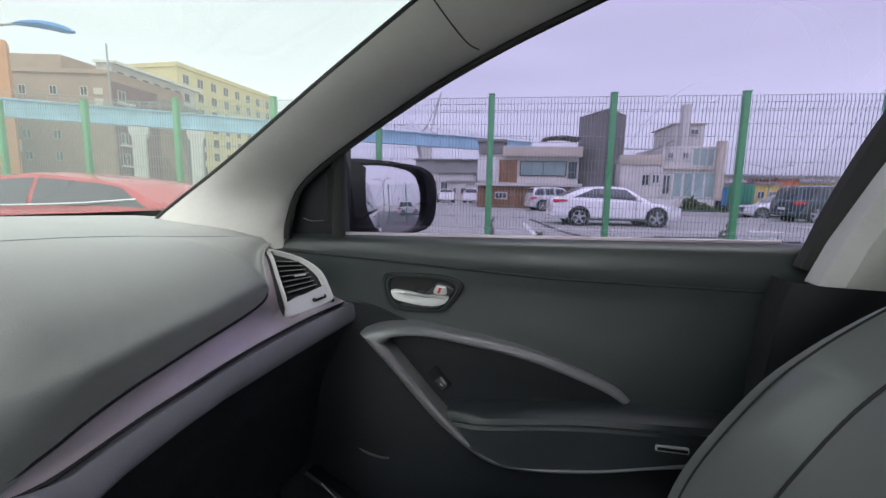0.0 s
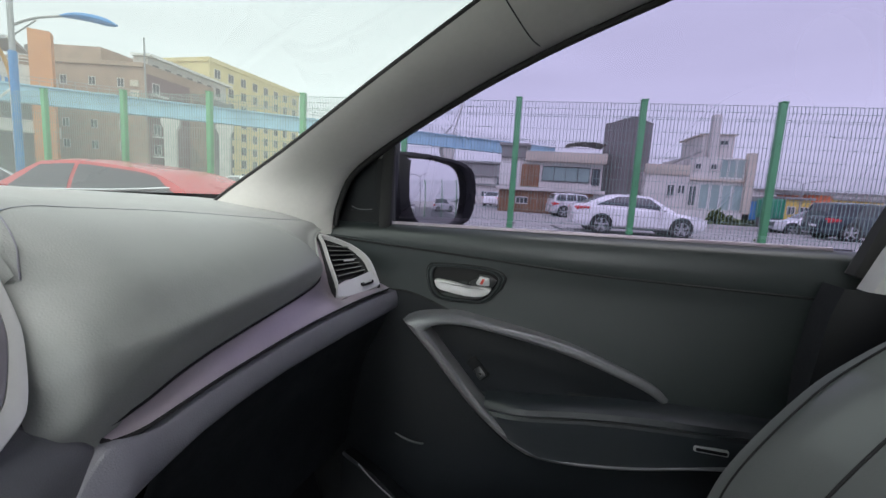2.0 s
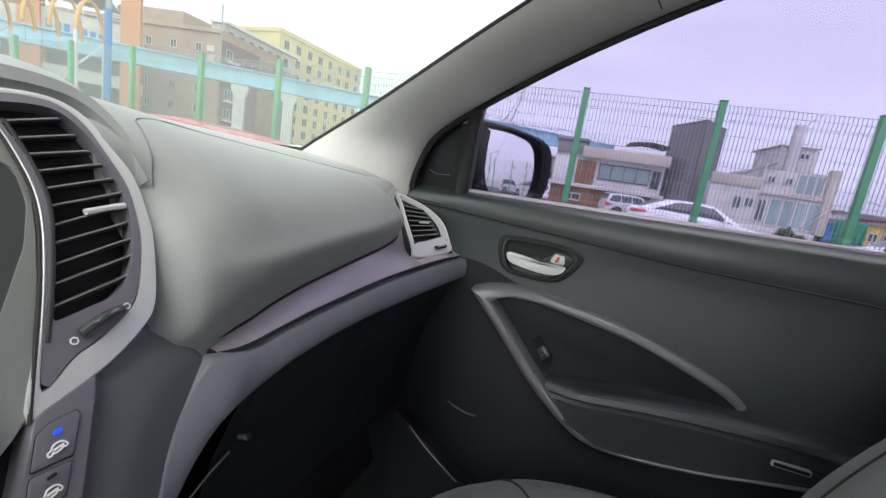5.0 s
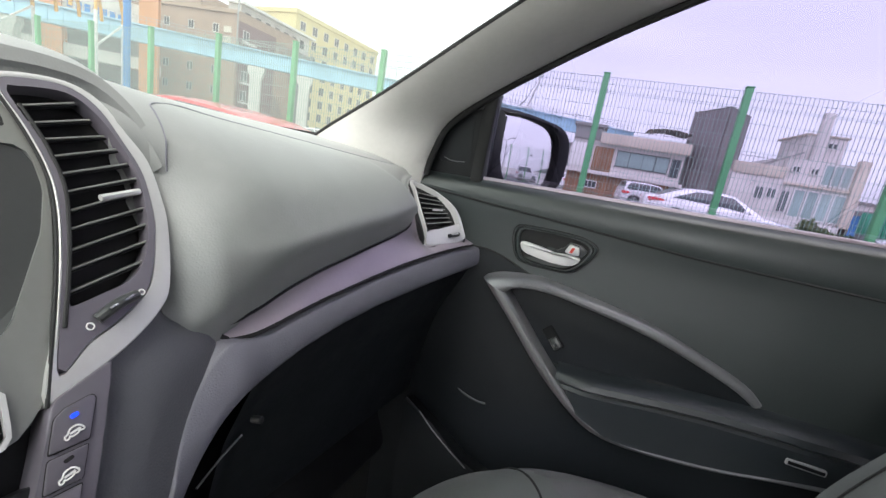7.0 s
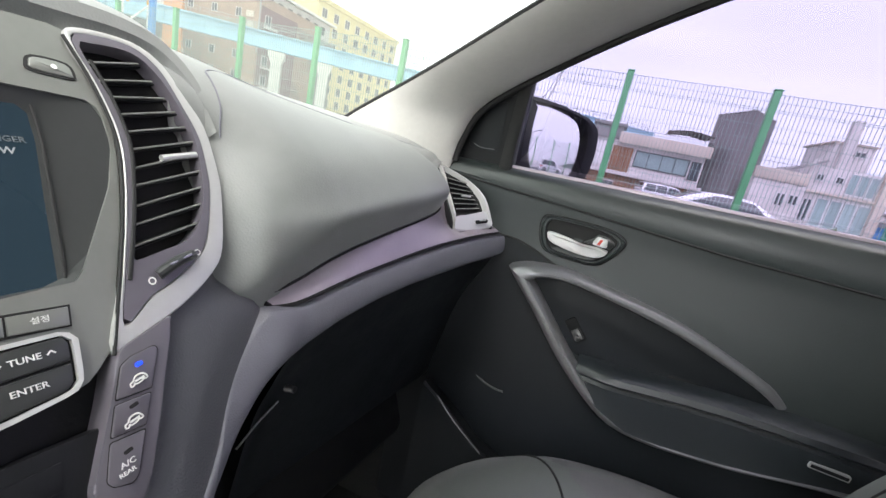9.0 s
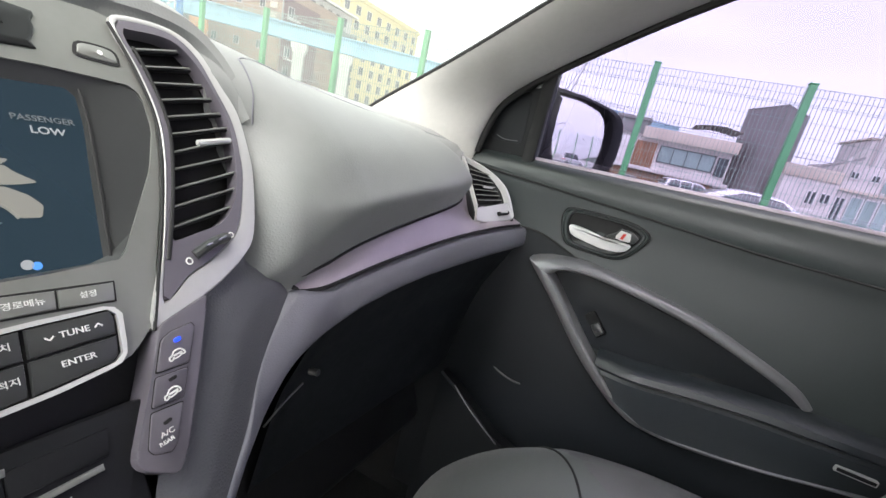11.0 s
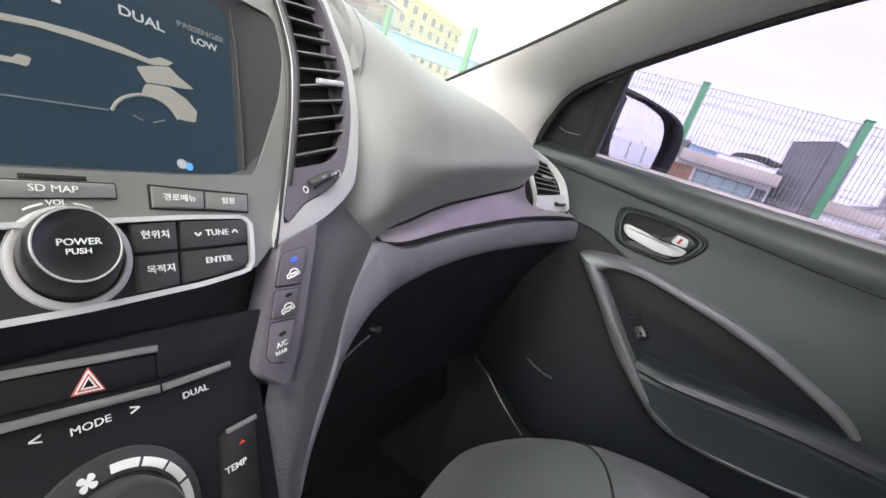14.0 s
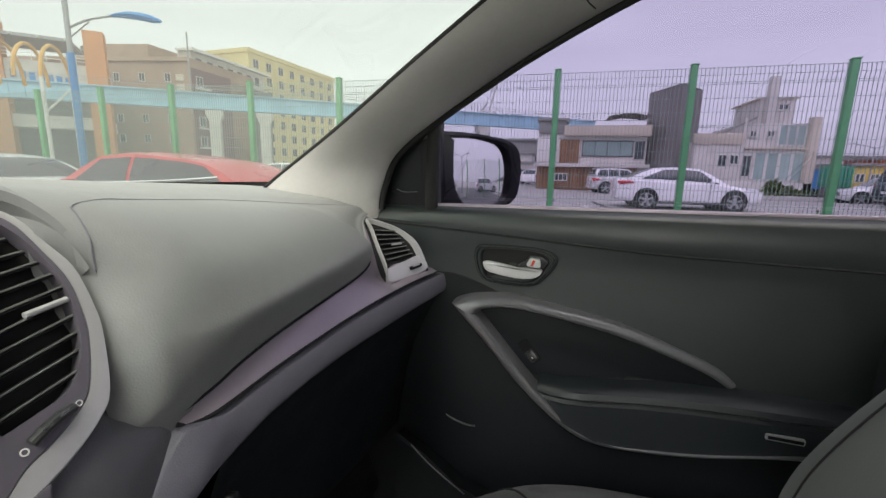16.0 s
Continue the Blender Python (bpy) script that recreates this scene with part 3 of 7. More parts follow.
part("lock_stem", slab(fillet([(-0.118, 1.176), (-0.1, 1.188), (-0.096, 1.196), (-0.075, 1.195), (-0.062, 1.186), (-0.07, 1.174)], 0.004), LVM @ Matrix.Translation((0, 0, -0.006)), 0.006, 0.001), M_KEY, DOOR)

# window glass (closed) and belt seal
rows = []
for i in range(12):
    x = -0.35 + 1.02 * i / 11
    zt = lerp_table([(-0.35, 1.43), (-0.17, 1.53), (-0.01, 1.60), (0.14, 1.66), (0.35, 1.72), (1.0, 1.74)], x)[0]
    rows.append([Vector((x, lerp_table([(1.25, 0.835), (1.42, 0.80), (1.58, 0.74), (1.74, 0.66)], z)[0], z)) for z in (1.25, 1.25 + (zt - 1.25) * 0.35, 1.25 + (zt - 1.25) * 0.7, zt)])
wg = part("window_glass", loft(rows), M_SIDEGLASS, DOOR, "closed purple tinted side window")
wg.visible_shadow = False
# metallic bead gives the sill its lilac highlight as colour
part("inner_seal_glint", sweep([(x / 20, 0.803, 1.277 + 0.013 * (x / 20 + 0.43)) for x in range(-7, 11)], ring(0.003, 0.005, 8)), M_STRIP, DOOR)
part("belt_seal", sweep([(x / 20, 0.838, 1.270 + 0.013 * (x / 20 + 0.43)) for x in range(-7, 12)], ring(0.008, 0.009, 6)), M_CHROME, DOOR, "bright belt moulding along the window")
# sail panel in front of the window
pts = spline([(-0.41, 0.80, 1.266), (-0.412, 0.80, 1.32), (-0.395, 0.80, 1.37), (-0.36, 0.80, 1.41), (-0.325, 0.80, 1.435)], 4) + [Vector((-0.283, 0.80, 1.465)), Vector((-0.287, 0.80, 1.266))]
bm = bmesh.new()
bm.faces.new([bm.verts.new(q) for q in pts])
thicken(bm, 0.03, (0, 1, 0))
part("sail_panel", bm, M_BLACK, DOOR)
part("window_post", sweep([(-0.298, 0.797, 1.266), (-0.296, 0.797, 1.36), (-0.292, 0.797, 1.46)], ring(0.013, 0.012, 10, 3), up=(0, 1, 0)), M_RUBBER, DOOR)
part("sail_inset", slab(fillet([(-0.385, 1.3), (-0.38, 1.34), (-0.35, 1.385), (-0.322, 1.40), (-0.318, 1.3)], 0.012), Matrix(((1, 0, 0, 0), (0, 0, -1, 0.7985), (0, 1, 0, 0), (0, 0, 0, 1))), 0.004, 0.001), M_HARD_SHADE, DOOR)
part("sail_line", sweep(spline([(-0.372, 0.7965, 1.309), (-0.355, 0.7965, 1.3035), (-0.328, 0.7965, 1.305)], 4), ring(0.0008, 0.0008, 6), up=(0, 1, 0)), M_DOORTRIM, DOOR)

# ---- door mirror ----
MIR = thing("door_mirror", "black door mirror with a wide rounded glass", "mirror", (-0.3, 0.95, 1.27))
MF = Matrix(((0.6491, -0.0160, 0.7605, -0.235), (0.7607, 0.0137, -0.6490, 1.03), (0.0, 0.9998, 0.021, 1.345), (0, 0, 0, 1))) @ Matrix.Rotation(radians(3), 4, "Y")
GL = [(-0.104, 0.0765), (-0.09, 0.0775), (-0.042, 0.079), (0.008, 0.076), (0.054, 0.069), (0.081, 0.049), (0.091, 0.013), (0.088, -0.03), (0.078, -0.059), (0.056, -0.076), (0.015, -0.082), (-0.043, -0.083), (-0.072, -0.066), (-0.091, -0.033), (-0.1, 0.013), (-0.1035, 0.062)]
glp = [(q.x, q.y) for q in spline([(x, y, 0) for x, y in GL], 4, True)]
# convex glass, set a few degrees outwards in its housing
rows = [[MF @ Vector((x * k, y * k, -0.001 - 0.061 * x * k - 0.021 * y * k - (x * x + y * y) * k * k / 1.9)) for x, y in glp] for k in (0.02, 0.1, 0.2, 0.3, 0.4, 0.5, 0.6, 0.7, 0.8, 0.9, 1.0)]
part("mirror_glass", loft(rows, True), M_MIRROR, MIR, "silver convex mirror glass")
rows = []
for dz, k, wide in ((-0.022, 1.0, 0), (0.001, 1.01, 0), (0.005, 1.04, 0.3), (0.001, 1.09, 0.8), (-0.03, 1.11, 1.0), (-0.08, 1.02, 1.0), (-0.12, 0.7, 0.6), (-0.132, 0.2, 0.0)):
    rows.append([MF @ Vector((x * k + wide * (0.035 * smooth_step(x / 0.09) - 0.05 * smooth_step(-x / 0.1)), y * k + 0.006 * wide * (1 if y > 0 else 0.2), dz)) for x, y in glp])
hs = loft(rows, True)
hs.faces.new([v for v in list(hs.verts)[-len(glp):]])
part("housing", hs, M_BLACK, MIR)
# broad stalk from the housing to the door corner
rows = []
for u, zt, zb, d0, d1 in ((-0.092, 0.088, -0.088, -0.004, -0.09), (-0.118, 0.087, -0.094, 0.003, -0.095), (-0.15, 0.078, -0.098, 0.002, -0.092), (-0.18, 0.064, -0.1, 0.0, -0.085), (-0.215, 0.05, -0.1, -0.004, -0.08)):
    h = zt - zb
    rows.append([MF @ Vector((u, y, d)) for y, d in ((zb + 0.006, d1 + 0.01), (zb, d1 * 0.5), (zb + 0.005, d0 - 0.008), (zb + 0.016, d0), (zb + 0.5 * h, d0 + 0.003), (zt - 0.016, d0), (zt - 0.005, d0 - 0.008), (zt, d1 * 0.5), (zt - 0.006, d1 + 0.01), (zb + 0.5 * h, d1))])
part("stalk", loft(rows, True, True), M_BLACK, MIR)


# outer skin of the own car's flank, which the mirror shows
M_OWN = mat("own_silver_paint", (0.50, 0.51, 0.53), 0.3, metal=0.35, vary=0.03, scale=2, coat=0.6)
OWN = thing("car_flank", "silver painted flank of the car with a door handle", "car body", (1.0, 0.92, 0.4))
rows = []
for i in range(9):
    x = -0.42 + 2.9 * i / 8
    k = 0.05 * (max(0, x - 1.6) / 0.9) ** 2
    rows.append([Vector((x, y - k, z)) for y, z in ((0.86, 1.262), (0.895, 1.25), (0.925, 1.15), (0.94, 1.0), (0.93, 0.8), (0.945, 0.65), (0.90, 0.45), (0.86, 0.4))])
part("flank", loft(rows), M_OWN, OWN)
part("handle", sweep(spline([(0.75, 0.955, 1.08), (0.82, 0.968, 1.085), (0.92, 0.968, 1.085), (0.98, 0.955, 1.085)], 4), ring(0.012, 0.018, 8)), M_CHROME, OWN)
part("roof_skin", box((2.4, 1.3, 0.012), (1.2, 0, 1.765), bevel=0.004), M_OWN, OWN)
# ---- dashboard ----
DASH = thing("dashboard", "dark grey soft dashboard with a metallic curved strip", "dashboard", (-0.5, 0.4, 0.6))
# y: seam x z, mid lid x z, strip top x z, strip low x z, roll z
TAB = [(0.195, -0.475, 1.325, -0.437, 1.262, -0.372, 1.15, -0.366, 1.117, 0.93),
       (0.212, -0.452, 1.32, -0.410, 1.257, -0.357, 1.138, -0.353, 1.117, 0.945),
       (0.226, -0.449, 1.319, -0.395, 1.255, -0.351, 1.132, -0.346, 1.117, 0.96),
       (0.24, -0.453, 1.3185, -0.395, 1.252, -0.350, 1.130, -0.343, 1.117, 0.99),
       (0.27, -0.46, 1.3165, -0.398, 1.2515, -0.350, 1.142, -0.339, 1.122, 1.025),
       (0.30, -0.47, 1.314, -0.40, 1.251, -0.347, 1.152, -0.334, 1.128, 1.048),
       (0.35, -0.485, 1.310, -0.40, 1.250, -0.341, 1.165, -0.327, 1.136, 1.07),
       (0.45, -0.50, 1.303, -0.40, 1.247, -0.330, 1.182, -0.3126, 1.147, 1.085),
       (0.52, -0.495, 1.297, -0.395, 1.24, -0.331, 1.187, -0.303, 1.152, 1.088),
       (0.58, -0.482, 1.291, -0.385, 1.231, -0.338, 1.190, -0.294, 1.154, 1.089),
       (0.62, -0.47, 1.287, -0.380, 1.228, -0.346, 1.195, -0.288, 1.155, 1.09),
       (0.655, -0.458, 1.283, -0.392, 1.240, -0.372, 1.220, -0.283, 1.155, 1.09),
       (0.69, -0.45, 1.281, -0.412, 1.257, -0.398, 1.246, -0.277, 1.155, 1.09),
       (0.745, -0.44, 1.276, -0.422, 1.266, -0.412, 1.259, -0.268, 1.153, 1.09)]


def smooth01(t):
    t = min(max(t, 0), 1)
    return t * t * (3 - 2 * t)


def smooth_tab(y):
    """The table softened over a few neighbours."""
    got = [lerp_table(TAB, min(max(y + d, TAB[0][0]), TAB[-1][0])) for d in [k * (0.009 + 0.013 * smooth01((0.36 - y) / 0.08)) for k in (-2, -1, 0, 1, 2)]]
    return [sum(g[i] for g in got) / 5 for i in range(len(got[0]))]


top, strip, arch_top, arch_low, under = [], [], [], [], []
for i in range(79):
    y = 0.195 + 0.55 * i / 78
    sx, sz, mx, mz, fx, fz, gx, gz, hz = smooth_tab(y)
    crest = lerp_table([(0.2, 1.345), (0.26, 1.335), (0.35, 1.328), (0.45, 1.322), (0.6, 1.315), (0.745, 1.308)], y)[0]
    kb, kc = min(1, (sz - mz) / 0.06), min(1, (mz - fz) / 0.07)
    e = min(1.0, max(0.0, (y - 0.2372) / 0.03)) ** 0.5
    mid, midx = (fz + gz) / 2, (fx + gx) / 2
    fz, gz, fx, gx = mid + (fz - mid) * e + 0.001, mid + (gz - mid) * e - 0.001, midx + (fx - midx) * e, midx + (gx - midx) * e
    out = smooth01((y - 0.25) / 0.12) * (1 - smooth01((y - 0.6) / 0.06))
    pz = lerp_table([(0.195, 1.185), (0.215, 1.183), (0.235, 1.200), (0.27, 1.204), (0.33, 1.211), (0.4, 1.219), (0.45, 1.222), (0.52, 1.227), (0.62, 1.232), (0.745, 1.24)], y)[0]
    px = fx + lerp_table([(0.195, 0.0), (0.22, 0.004), (0.3, 0.02), (0.6, 0.02)], y)[0]
    old = [((sx + mx) / 2 + 0.014 * kb, (sz + mz) / 2 + 0.006 * kb), (mx + 0.004 * out, mz + 0.003 * out), (mx + (fx - mx) * 0.45 + 0.009 * kc, mz + (fz - mz) * 0.4 + 0.003 * kc), (mx + (fx - mx) * 0.8 + 0.004 * kc, mz + (fz - mz) * 0.72), (fx + 0.001, fz + 0.012 * kc + 0.002), (fx, fz + 0.003)]
    fold = [(sx + (px - sx) * 0.35 + 0.010, sz + (pz - sz) * 0.35 + 0.016), (sx + (px - sx) * 0.7 + 0.011, sz + (pz - sz) * 0.7 + 0.018), (px - 0.010, pz + 0.015), (px - 0.001, pz - 0.002), (fx + 0.009, (pz + fz) / 2 - 0.002), (fx + 0.001, fz + 0.003)]
    w = smooth01((y - 0.21) / 0.07) * (1 - smooth01((y - 0.55) / 0.1))
    wl = smooth01((y - 0.198) / 0.03) * (1 - smooth01((y - 0.55) / 0.1))
    mixed = [(a[0] + (b[0] - a[0]) * q, y, a[1] + (b[1] - a[1]) * q) for a, b, q in zip(old, fold, (w, w, wl, wl, wl, wl))]
    tail = smooth01((0.262 - y) / 0.02)
    prof = spline([(-1.16, y, 1.25), (-1.0, y, crest - 0.02), (-0.7, y, crest), (sx - 0.06, y, (crest + sz) / 2), (sx, y, sz)] + mixed + [(fx - 0.003 + 0.006 * tail, y, fz - 0.022 * tail), (fx - 0.014 + 0.004 * tail, y, fz - 0.003 - 0.045 * tail)], 4)
    top.append(prof)
    if y > 0.237:
        b = smooth01((y - 0.57) / 0.06)
        strip.append([Vector((fx - 0.014, y, fz - 0.004 * e)), Vector((fx - 0.003, y, fz - 0.0028 * e)), Vector((fx, y, fz - 0.005 * e)), Vector(((fx + gx) / 2 + 0.003 * e - 0.022 * b, y, mid - 0.012 * b)), Vector((gx + 0.0008, y, gz + 0.006 * e)), Vector((gx - 0.001, y, gz + 0.0045 * e)), Vector((gx - 0.014, y, gz + 0.003 * e))])
    if y > 0.262:
        hz = lerp_table([(0.26, 1.066), (0.28, 1.079), (0.32, 1.092), (0.38, 1.102), (0.45, 1.108), (0.6, 1.111), (0.745, 1.112)], y)[0]
        arch_top.append(Vector((gx, y, gz - 0.0035)))
        arch_low.append(Vector((gx + 0.004, y, hz)))
    under.append(spline([(gx - 0.05, y, hz + 0.0), (gx - 0.09, y, hz - 0.012), (gx - 0.13, y, hz - 0.05), (gx - 0.18, y, hz - 0.22), (-0.75, y, 0.45)], 4))
part("upper_panel", loft(top), M_DASH, DASH)
part("trim_strip", loft(strip), M_STRIP, DASH, "curved metallic trim strip")
# the lower panel runs on as an arch down the side of the console
SFM = Matrix(((0.0, -0.542, 0.840, -0.3376), (1.0, 0.0, 0.0, 0.0), (0.0, 0.840, 0.542, 1.15), (0, 0, 0, 1)))
for a, b in (((0.240, -0.0185, -0.0165), (0.244, -0.066, -0.027)), ((0.226, -0.0225, -0.02), (0.215, -0.075, -0.028)), ((0.210, -0.033, -0.022), (0.19, -0.088, -0.029)), ((0.190, -0.049, -0.022), (0.169, -0.102, -0.03)), ((0.170, -0.070, -0.02), (0.15, -0.117, -0.03)),
             ((0.150, -0.097, -0.017), (0.127, -0.134, -0.029)), ((0.116, -0.130, -0.016), (0.099, -0.164, -0.027)), ((0.083, -0.172, -0.014), (0.077, -0.21, -0.024)), ((0.066, -0.24, -0.012), (0.064, -0.29, -0.022)), ((0.058, -0.45, -0.012), (0.056, -0.45, -0.022))):
    arch_top.insert(0, SFM @ Vector(a))
    arch_low.insert(0, SFM @ Vector(b))
arch_top = arch_top[:10] + arch_top[12::3] + arch_top[-1:]
arch_low = arch_low[:10] + arch_low[12::3] + arch_low[-1:]
arch_top.append(arch_top[-1] + Vector((0.005, 0.028, -0.001)))
arch_low.append(arch_low[-1] + Vector((0.004, 0.028, 0)))
rows, roll = [], []
for a, b in zip(spline(arch_top, 5), spline(arch_low, 5)):
    rows.append(spline([a + Vector((-0.016, 0.001, 0.003)), a + Vector((-0.0015, 0, 0.0)), a.lerp(b, 0.06) + Vector((0.003, 0, 0)), a.lerp(b, 0.45) + Vector((0.006, 0.001, 0.002)), a.lerp(b, 0.8) + Vector((0.006, 0.001, 0.0)), b + Vector((-0.002, 0.001, -0.002)), b + Vector((-0.018, 0.003, -0.009)), b + Vector((-0.05, 0.006, -0.012)), b + Vector((-0.12, 0.01, -0.012))], 3))
    if b.y > 0.27:
        roll.append(spline([b + Vector(v) for v in ((-0.01, 0.002, -0.004), (-0.016, 0.003, -0.02), (-0.034, 0.006, -0.06), (-0.06, 0.01, -0.13), (-0.09, 0.01, -0.3))], 4))
part("lower_panel", loft(rows), M_DASH_SHADED, DASH)
# black roll-under: the shade beneath the lower panel, put into its colour
part("glovebox_shade", loft(roll), M_HARD_SHADE, DASH)
# near black sheet carries the shade behind the lower panel
part("under_panel_shade", loft(under), M_VOID, DASH)
part("strip_gap", loft([[r[-1] + Vector((-0.003, 0, 0.006)), r[-1] + Vector((0.0, 0, -0.008))] for r in strip[3:]]), M_RUBBER, DASH)


# black beads draw the shadow line along both edges of the strip
part("strip_shadow_line", sweep([strip[0][3]] + [r[5] + Vector((0.0, 0, -0.0015)) for r in strip[1:]], ring(0.0024, 0.0024, 6)), M_RUBBER, DASH)
part("strip_shadow_line", sweep([r[2] + Vector((-0.0005, 0, 0.0032)) for r in strip[1:-14]], ring(0.0014, 0.0014, 6)), M_RUBBER, DASH)


def on_lid(y, z):
    """The point of the upper panel at a given width and height."""
    j = min(max((y - 0.195) / 0.55 * 78, 0), 77)
    k, got = int(j), []
    for r in (top[k], top[k + 1]):
        for a, b in zip(r, r[1:]):
            if a.x > -0.62 and a.z >= z > b.z:
                got.append(a.lerp(b, (a.z - z) / (a.z - b.z)))
                break
        else:
            got.append(r[16])
    return got[0].lerp(got[1], j - k)


lid = [on_lid(y, z) + Vector((0.0008, -0.0008, 0.0004)) for y, z in ((0.2275, 1.262), (0.229, 1.274), (0.231, 1.286), (0.2335, 1.297), (0.237, 1.3065), (0.243, 1.3135))]
for y in (0.28, 0.31, 0.35, 0.4, 0.45, 0.5, 0.55, 0.62, 0.68, 0.72):
    q = smooth_tab(y)
    lid.append(Vector((q[0], y, q[1] + 0.0002)))
part("airbag_seam", sweep(spline(lid, 4), ring(0.0007, 0.0007, 6)), M_DASH_SHADED, DASH)
# embossed oval mark on the lid
AM = Matrix.Translation((-0.3665, 0.605, 1.2295)) @ Matrix(((0.05, -0.62, 0.78, 0), (0.99, 0.1, 0.0, 0), (-0.08, 0.77, 0.62, 0), (0, 0, 0, 1)))
ov = [AM @ Vector((0.019 * math.cos(a / 12 * math.pi), 0.0052 * math.sin(a / 12 * math.pi), 0.0)) for a in range(24)]
am = part("airbag_mark", sweep(ov, ring(0.0009, 0.0009, 6), up=AM.to_3x3() @ Vector((0, 0, 1)), closed=True), M_DASH, DASH)
for i in range(6):
    part("mark_bar", box((0.003, 0.0035, 0.0008), (0, 0, 0), AM @ Matrix.Translation((-0.011 + 0.0045 * i, 0, 0.0))), M_DASH, am)
# glove box: door black with shade, edge highlight as a light line, lock
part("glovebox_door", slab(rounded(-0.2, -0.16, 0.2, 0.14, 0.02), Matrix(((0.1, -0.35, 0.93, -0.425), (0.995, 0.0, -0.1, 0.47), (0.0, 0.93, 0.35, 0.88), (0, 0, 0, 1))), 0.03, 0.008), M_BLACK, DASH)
part("glovebox_edge_glint", sweep(spline([(-0.33, 0.2, 1.012), (-0.334, 0.228, 1.02), (-0.337, 0.255, 1.025)], 3), ring(0.0011, 0.0011, 6)), M_STACK, DASH)
part("glovebox_lock", disc(0.004, 0.012, Matrix.Translation((-0.35, 0.297, 1.011)) @ Euler((0, radians(75), 0)).to_matrix().to_4x4(), 14, 0.001), M_KEY, DASH)

# ---- side air vent ----
VENT = thing("air_vent", "silver framed side air vent with black slats", "air vent", (-0.33, 0.69, 1.2))
VA, VB = Vector((-0.400, 0.712, 1.254)), Vector((-0.314, 0.617, 1.164))
VC, VD = Vector((-0.286, 0.724, 1.18)), Vector((-0.345, 0.735, 1.236))
VE = Vector((-0.281, 0.715, 1.167))
vo = spline([VA, Vector((-0.385, 0.722, 1.251)), VD, Vector((-0.31, 0.737, 1.213)), VC, VE, Vector((-0.295, 0.672, 1.162)), VB, Vector((-0.325, 0.632, 1.18)), Vector((-0.36, 0.671, 1.213)), Vector((-0.385, 0.698, 1.24))], 4, True)
vn = (VB - VA).cross(VC - VA).normalized()
vn = vn if vn.x > 0 else -vn
vc = sum(vo, Vector()) / len(vo)
vt = vc + ((VA + VD) / 2 - vc) * 0.55
rows = [[vk + (q - vk) * k + vn * d for q in vo] for vk, k, d in ((vc, 1.02, -0.01), (vc, 1.015, 0.001), (vc, 1.0, 0.0028), (vt, 0.9, 0.0032), (vt, 0.885, 0.001), (vt, 0.87, -0.008))]
part("frame", loft(rows, True), M_SILVER, VENT)
foot = [VA.lerp(VB, 0.84), VD.lerp(VC, 0.8), VC.lerp(vc, 0.05), VE.lerp(vc, 0.04), Vector((-0.295, 0.672, 1.162)).lerp(vc, 0.04), VB.lerp(vc, 0.05)]
bm = bmesh.new()
bm.faces.new([bm.verts.new(q + vn * 0.0022) for q in foot])
part("foot_plate", thicken(bm, 0.006, -vn), M_SILVER, VENT)
rows = [[vc + (q - vc) * k + vn * d for q in vo] for k, d in ((0.93, -0.006), (0.9, -0.014), (0.4, -0.016), (0.02, -0.016))]
part("backing", loft(rows, True), M_RUBBER, VENT)
rows = [[vc + (q - vc) * k + vn * d for q in vo] for k, d in ((1.1, -0.016), (1.08, -0.005), (1.01, -0.003))]
part("surround", loft(rows, True), M_BLACK, VENT)
for i in range(7):
    t = (i + 0.8) / 8.6
    a = VA.lerp(VB, 0.12 + 0.74 * t)
    b = VD.lerp(VC, t * 0.92)
    a, b = a + (b - a) * 0.14, b + (a - b) * 0.16
    part("slat", sweep([a + vn * -0.004, b + vn * -0.004], ring(0.0012, 0.006, 8), up=vn + Vector((0, 0, 0.4))), M_BLACK, VENT)
    part("slat_edge", sweep([a + vn * 0.001, b + vn * 0.001], ring(0.0009, 0.0009, 6), up=vn), M_STACK, VENT)
part("slat_tab", sweep([vc + Vector((-0.008, 0.004, 0.006)) + vn * 0.001, vc + Vector((0.004, 0.022, 0.006)) + vn * 0.001], ring(0.0024, 0.002, 8), up=vn), M_SILVER, VENT)
wp = vc + (Vector((-0.292, 0.69, 1.166)) - vc) * 0.9 + vn * 0.006
part("wheel_slot", sweep([wp - Vector((0.004, 0.013, -0.001)), wp + Vector((0.006, 0.013, 0.003))], ring(0.0032, 0.004, 8), up=vn), M_BLACK, VENT)
part("vent_wheel", sweep([wp - Vector((0.003, 0.009, -0.001)) + vn * 0.003, wp + Vector((0.004, 0.008, 0.002)) + vn * 0.003], ring(0.0018, 0.0025, 8), up=vn), M_SILVER, VENT)

# ---- centre stack ----
# local frame: x to the right across the car, y up along the sloping face, z out of it
SF = Matrix(((0.0, -0.542, 0.840, -0.3376), (1.0, 0.0, 0.0, 0.0), (0.0, 0.840, 0.542, 1.15), (0, 0, 0, 1)))
SN = SF.to_3x3() @ Vector((0, 0, 1))


def sf(z=0.0, x=0.0, y=0.0, turn=0.0):
    return SF @ Matrix.Translation((x, y, z)) @ Matrix.Rotation(radians(turn), 4, "Z")


def su(u, v, z=0.0):
    return SF @ Vector((u, v, z))


def flat(pts, n=4, closed=True):
    return [(q.x, q.y) for q in spline([(x, y, 0) for x, y in pts], n, closed)]


